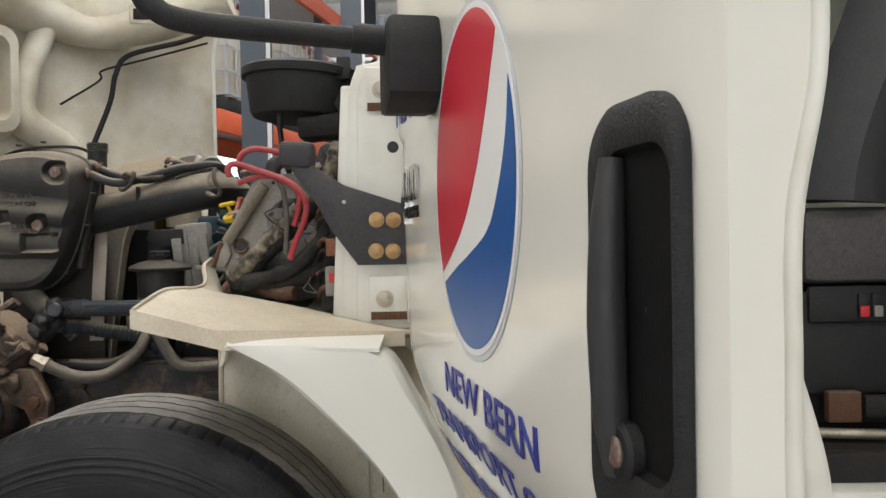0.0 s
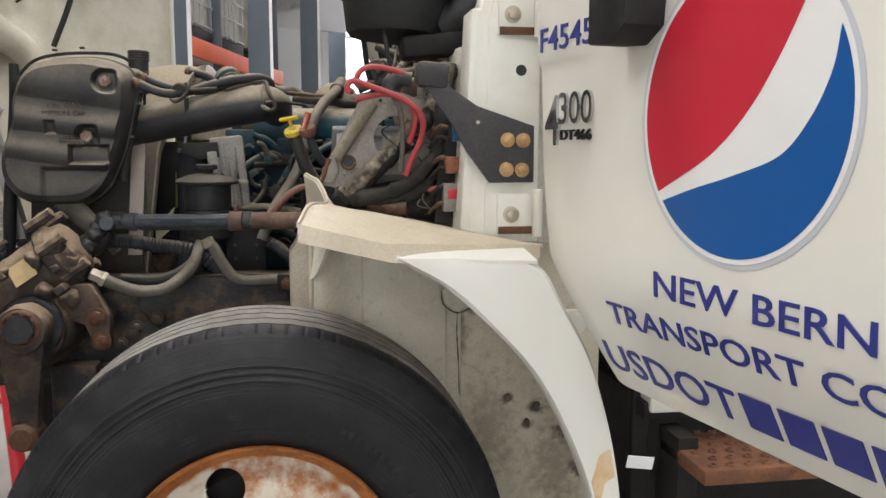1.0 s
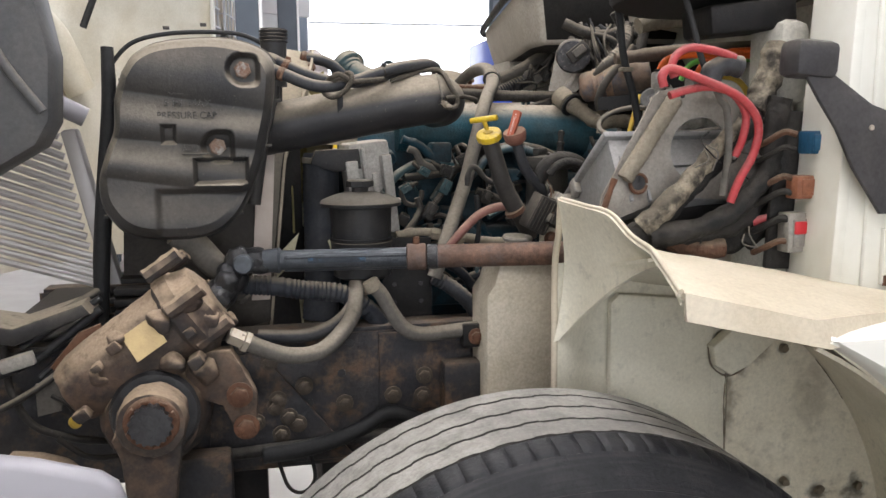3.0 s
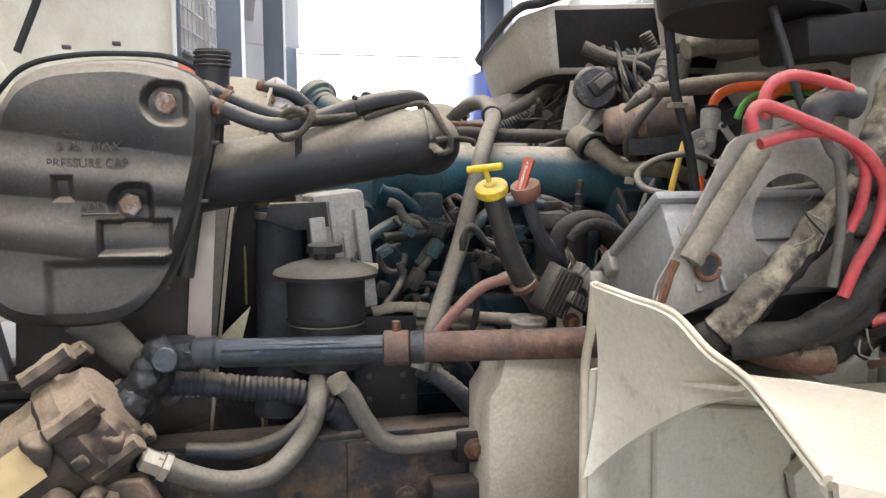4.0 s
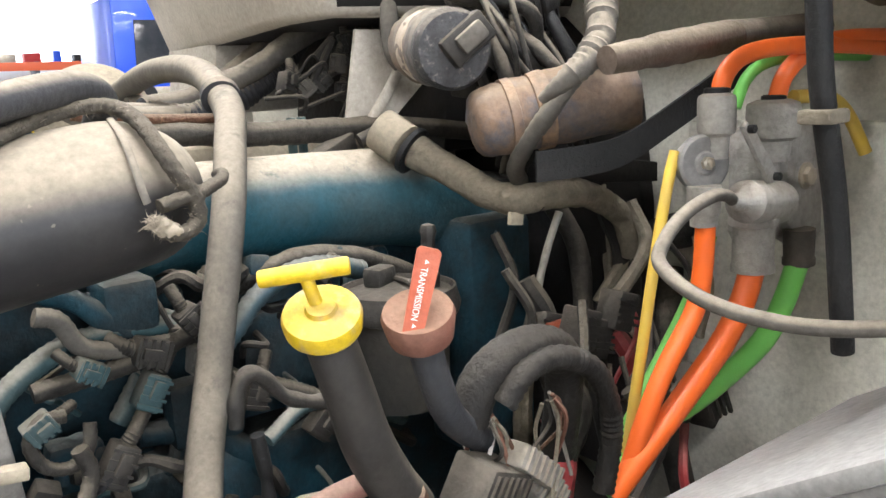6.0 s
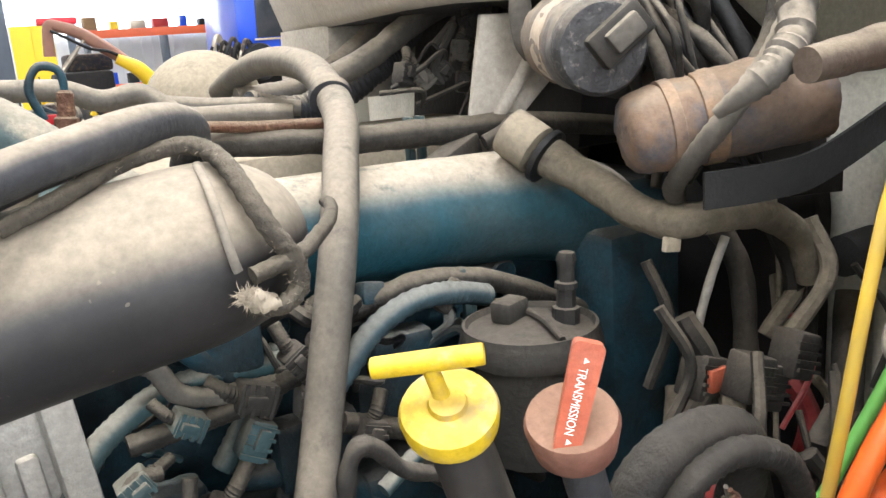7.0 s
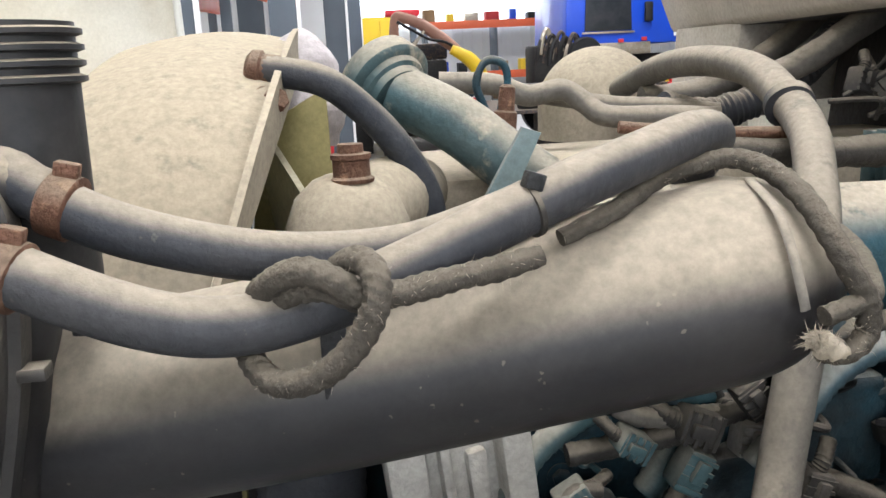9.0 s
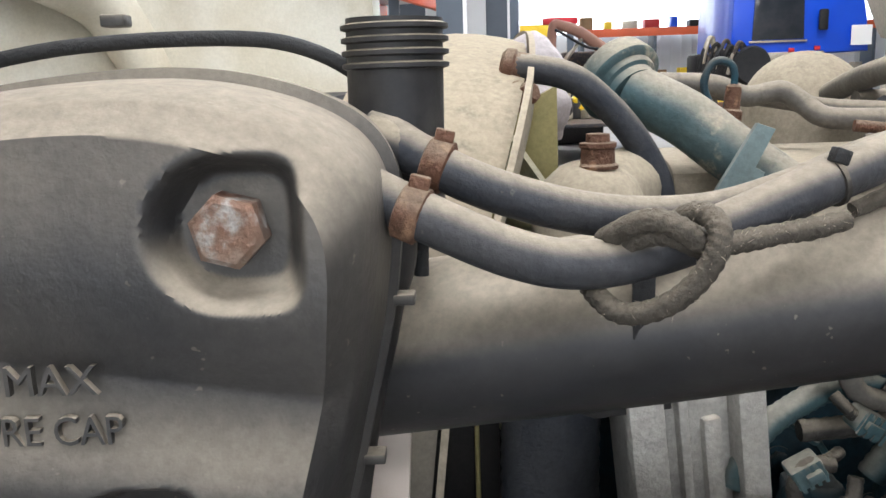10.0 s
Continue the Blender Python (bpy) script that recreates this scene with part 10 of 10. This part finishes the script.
shelf = thing("wall_shelf", "long shelf with orange beams and parts on it", "shelf", at=(5.0, 28.5, 0))
for z in (1.1, 2.66):
    part("beam", add_box(bmesh.new(), (9.0, 0.08, 0.24), (7.3, 28.3, z), bev=0.01), M_RACK, shelf, "orange shelf beam")
    part("deck", add_box(bmesh.new(), (9.0, 0.8, 0.03), (7.3, 28.7, z + 0.10), bev=0), M_CAGE, shelf)
for k in range(5):
    part("upright", add_box(bmesh.new(), (0.09, 0.8, 2.8), (2.85 + 2.22 * k, 28.72, 1.4), bev=0.004), M_COLUMN, shelf)
cols = [mat("box_brown", (0.30, 0.19, 0.10), 0.8, scale=8), M_BLACKCLEAN, mat("part_red", (0.45, 0.03, 0.03), 0.5, scale=8), M_CABYELLOW, M_TOTE, M_TRUCKBLUE, M_STEEL]
kinds = ["brown cardboard box", "black plastic bin", "red plastic bin", "yellow plastic bin", "pale plastic jug", "blue plastic drum", "bare steel part"]
for k in range(26):
    z = 1.216 if k % 2 else 2.776
    w, h = random.uniform(0.15, 0.45), random.uniform(0.15, 0.42)
    b = finish("parts_box", add_box(bmesh.new(), (w, 0.4, h), (3.0 + 0.335 * k, 28.7, z + h / 2 + 0.001), bev=0.02), cols[(k * 5) % 7])
    tagged(b, kinds[(k * 5) % 7] + " on the wall shelf", "storage box", "boxes on the wall shelf")

bt = thing("blue_truck", "bright blue truck parked at the back of the shop", "truck", at=(5.1, 18.0, 0))
part("cab_body", add_prism(bmesh.new(), [(3.86, 1.78), (3.90, 3.35), (6.05, 3.35), (6.25, 2.30), (6.30, 1.74), (5.2, 1.72)], 17.2, 19.4, "xz", 0.06), M_TRUCKBLUE, bt)
part("windshield", add_prism(bmesh.new(), [(4.22, 1.99), (4.26, 2.95), (5.10, 2.95), (5.13, 1.99)], 17.16, 17.195, "xz", 0.01), M_GLASSDARK, bt, "dark glass")
part("windshield_trim", add_prism(bmesh.new(), [(4.17, 1.94), (4.17, 1.975), (5.18, 1.975), (5.18, 1.94)], 17.15, 17.19, "xz", 0.006), M_STEEL, bt)
part("mirror", add_box(bmesh.new(), (0.16, 0.08, 0.36), (5.42, 17.08, 2.30), bev=0.03), M_BLACKCLEAN, bt)
part("grille", add_box(bmesh.new(), (1.5, 0.05, 0.22), (4.75, 17.18, 1.66), bev=0.02), M_STEEL, bt, "pale metal grille")
part("chassis", add_box(bmesh.new(), (2.2, 1.6, 0.55), (5.0, 18.3, 1.28), bev=0.04), M_DARK, bt)
part("panel_patch", add_box(bmesh.new(), (0.36, 0.01, 0.34), (6.12, 17.14, 2.02), bev=0), M_WHITE, bt, "white panel mark")
for x in (4.0, 6.0):
    for y in (17.5, 19.0):
        w = lathe("wheel", (x, y - 0.15, 0.55), (0, 1, 0), [(0, 0.28), (0.0, 0.44), (0.05, 0.55), (0.25, 0.55), (0.3, 0.44), (0.3, 0.28)], M_TYRE, bt, seg=36)
        lathe("rim", (x, y - 0.152, 0.55), (0, 1, 0), [(0, 0.0), (0.06, 0.12), (0.04, 0.26), (0.0, 0.285)], M_WHITE, w, seg=28)
for x, z in ((5.8, 1.36), (4.9, 1.80), (5.35, 1.82)):
    part("marker_lamp", add_box(bmesh.new(), (0.42 if z < 1.5 else 0.10, 0.05, 0.17 if z < 1.5 else 0.07), (x, 17.12, z), bev=0.01), M_JACK, bt, "red lamp")

loader = thing("yellow_loader", "dirty yellow machine with a brown jointed arm", "machine", at=(2.0, 20.0, 0))
part("boom", add_tube(bmesh.new(), [(0.98, 20.0, 1.95), (1.00, 20.0, 2.30), (1.06, 20.0, 2.52), (1.22, 20.0, 2.50), (1.58, 20.0, 2.36), (2.05, 20.0, 2.02), (2.45, 20.0, 1.70)], [0.11, 0.10, 0.11, 0.11, 0.12, 0.13, 0.10], seg=12), mat("machine_brown", (0.36, 0.19, 0.13), 0.6, col2=(0.24, 0.13, 0.10), scale=8), loader, "brown painted boom")
part("boom_hose", add_tube(bmesh.new(), [(1.05, 19.85, 2.42), (1.3, 19.8, 2.28), (1.7, 19.8, 2.05), (2.1, 19.82, 1.95), (2.6, 19.85, 1.60)], 0.03, seg=8), M_BLACKCLEAN, loader)
part("ram", add_tube(bmesh.new(), [(1.10, 19.9, 1.60), (1.35, 19.9, 1.90), (1.62, 19.9, 2.22)], [0.05, 0.05, 0.03], seg=10), M_STEEL, loader, "bare steel ram")
part("bucket_arm", add_tube(bmesh.new(), [(2.15, 19.7, 1.82), (2.50, 19.7, 1.62), (2.72, 19.7, 1.35), (2.85, 19.7, 0.95)], [0.10, 0.15, 0.16, 0.13], seg=10), M_CABYELLOW, loader, "yellow painted arm")
part("engine_cover", add_box(bmesh.new(), (1.1, 0.9, 1.6), (1.55, 20.4, 0.82), bev=0.08), M_DARK, loader)
part("counterweight", add_box(bmesh.new(), (0.9, 0.8, 0.35), (1.75, 20.9, 1.80), bev=0.06), M_FRAME, loader)
red = thing("red_hoist", "red chain hoist beam on a slate post", "hoist", at=(1.55, 23.2, 0))
part("beam", add_box(bmesh.new(), (0.85, 0.3, 0.16), (1.55, 23.2, 2.78), bev=0.03), M_JACK, red, "red steel beam")
part("post", add_box(bmesh.new(), (0.16, 0.16, 2.7), (1.80, 23.2, 1.35), bev=0.01), M_COLUMN, red)
eng = thing("bare_engine", "dark bare engine on a stand", "engine", at=(3.45, 17.0, 0))
part("block", add_box(bmesh.new(), (0.75, 0.6, 0.75), (3.48, 17.0, 1.40), bev=0.06), M_DARK, eng)
part("stand", add_box(bmesh.new(), (0.5, 0.5, 1.04), (3.48, 17.0, 0.52), bev=0.02), M_FRAME, eng)
for k in range(14):
    x, z = 3.12 + 0.055 * k, 1.72 + 0.05 * (k * 7 % 5)
    part("pipework", add_tube(bmesh.new(), [(x, 16.7, z - 0.3), (x + 0.05, 16.66, z), (x + 0.14, 16.68, z + 0.06 * (k % 3)), (x + 0.22, 16.72, z - 0.16)], 0.022 + 0.012 * (k % 3), seg=8, n=5), (M_DARK, M_BLACKCLEAN, M_STEEL, M_FRAME)[k % 4], eng)
part("flywheel", add_lathe(bmesh.new(), (4.02, 16.5, 1.56), (0, -1, 0), [(0, 0.0), (0.02, 0.16), (0.03, 0.30), (-0.04, 0.33), (-0.10, 0.30)], 32), M_BLACKCLEAN, eng)

heap = [M_DARK, M_BLACK, M_STEEL, M_RUST, M_FRAME, M_CABYELLOW, M_TEALDARK, M_WASHER, M_JACK]
for k in range(46):
    x, y = random.uniform(0.4, 7.8), random.uniform(15.5, 19.0)
    s = [random.uniform(0.12, 0.42) for _ in range(3)]
    h = 0.746
    part_k = thing("salvage_part", "greasy machine part on a work bench", "machine part", at=(x, y, h), group="machine parts on the bench")
    q = [(x + random.uniform(-s[0], s[0]), y + random.uniform(-0.1, 0.1), h + random.uniform(0.05, 0.45)) for _ in range(4)]
    part("casting", add_box(bmesh.new(), s, (x, y, h + s[2] / 2), rot=(0, 0, random.uniform(0, 180)), bev=0.03), heap[k % 9], part_k)
    part("pipework", add_tube(bmesh.new(), [(x, y, h + 0.03)] + q, random.uniform(0.02, 0.06), seg=8, n=5), heap[(k * 4 + 1) % 9], part_k)
bench = thing("work_bench", "long steel work bench in the middle of the shop", "work bench", at=(4.0, 17.2, 0))
part("top", add_box(bmesh.new(), (8.2, 3.9, 0.06), (4.1, 17.2, 0.715), bev=0.01), M_FRAME, bench)
for x in (0.3, 4.1, 7.9):
    for y in (15.5, 18.9):
        part("leg", add_box(bmesh.new(), (0.08, 0.08, 0.69), (x, y, 0.345), bev=0.004), M_FRAME, bench)
dk = thing("drum_stack", "red and white drums beside a column", "drum", at=(-0.4, 18.5, 0))
part("drum", add_lathe(bmesh.new(), (-0.55, 17.5, 0), (0, 0, 1), [(0, 0.29), (0.3, 0.29), (0.31, 0.30), (0.33, 0.29), (0.88, 0.29), (0.9, 0.28)], 24), M_JACK, dk, "red drum")
part("drum", add_lathe(bmesh.new(), (-0.55, 17.5, 0.9), (0, 0, 1), [(0, 0.29), (0.3, 0.29), (0.31, 0.30), (0.33, 0.29), (0.88, 0.29), (0.9, 0.28)], 24), M_JACK, dk, "red drum")
part("jug", add_box(bmesh.new(), (0.35, 0.35, 0.5), (-0.05, 17.3, 1.3), bev=0.06), M_TOTE, dk, "white plastic jug")
part("crate", add_box(bmesh.new(), (0.5, 0.5, 1.04), (-0.05, 17.3, 0.525), bev=0.02), M_DARK, dk, "dark crate")
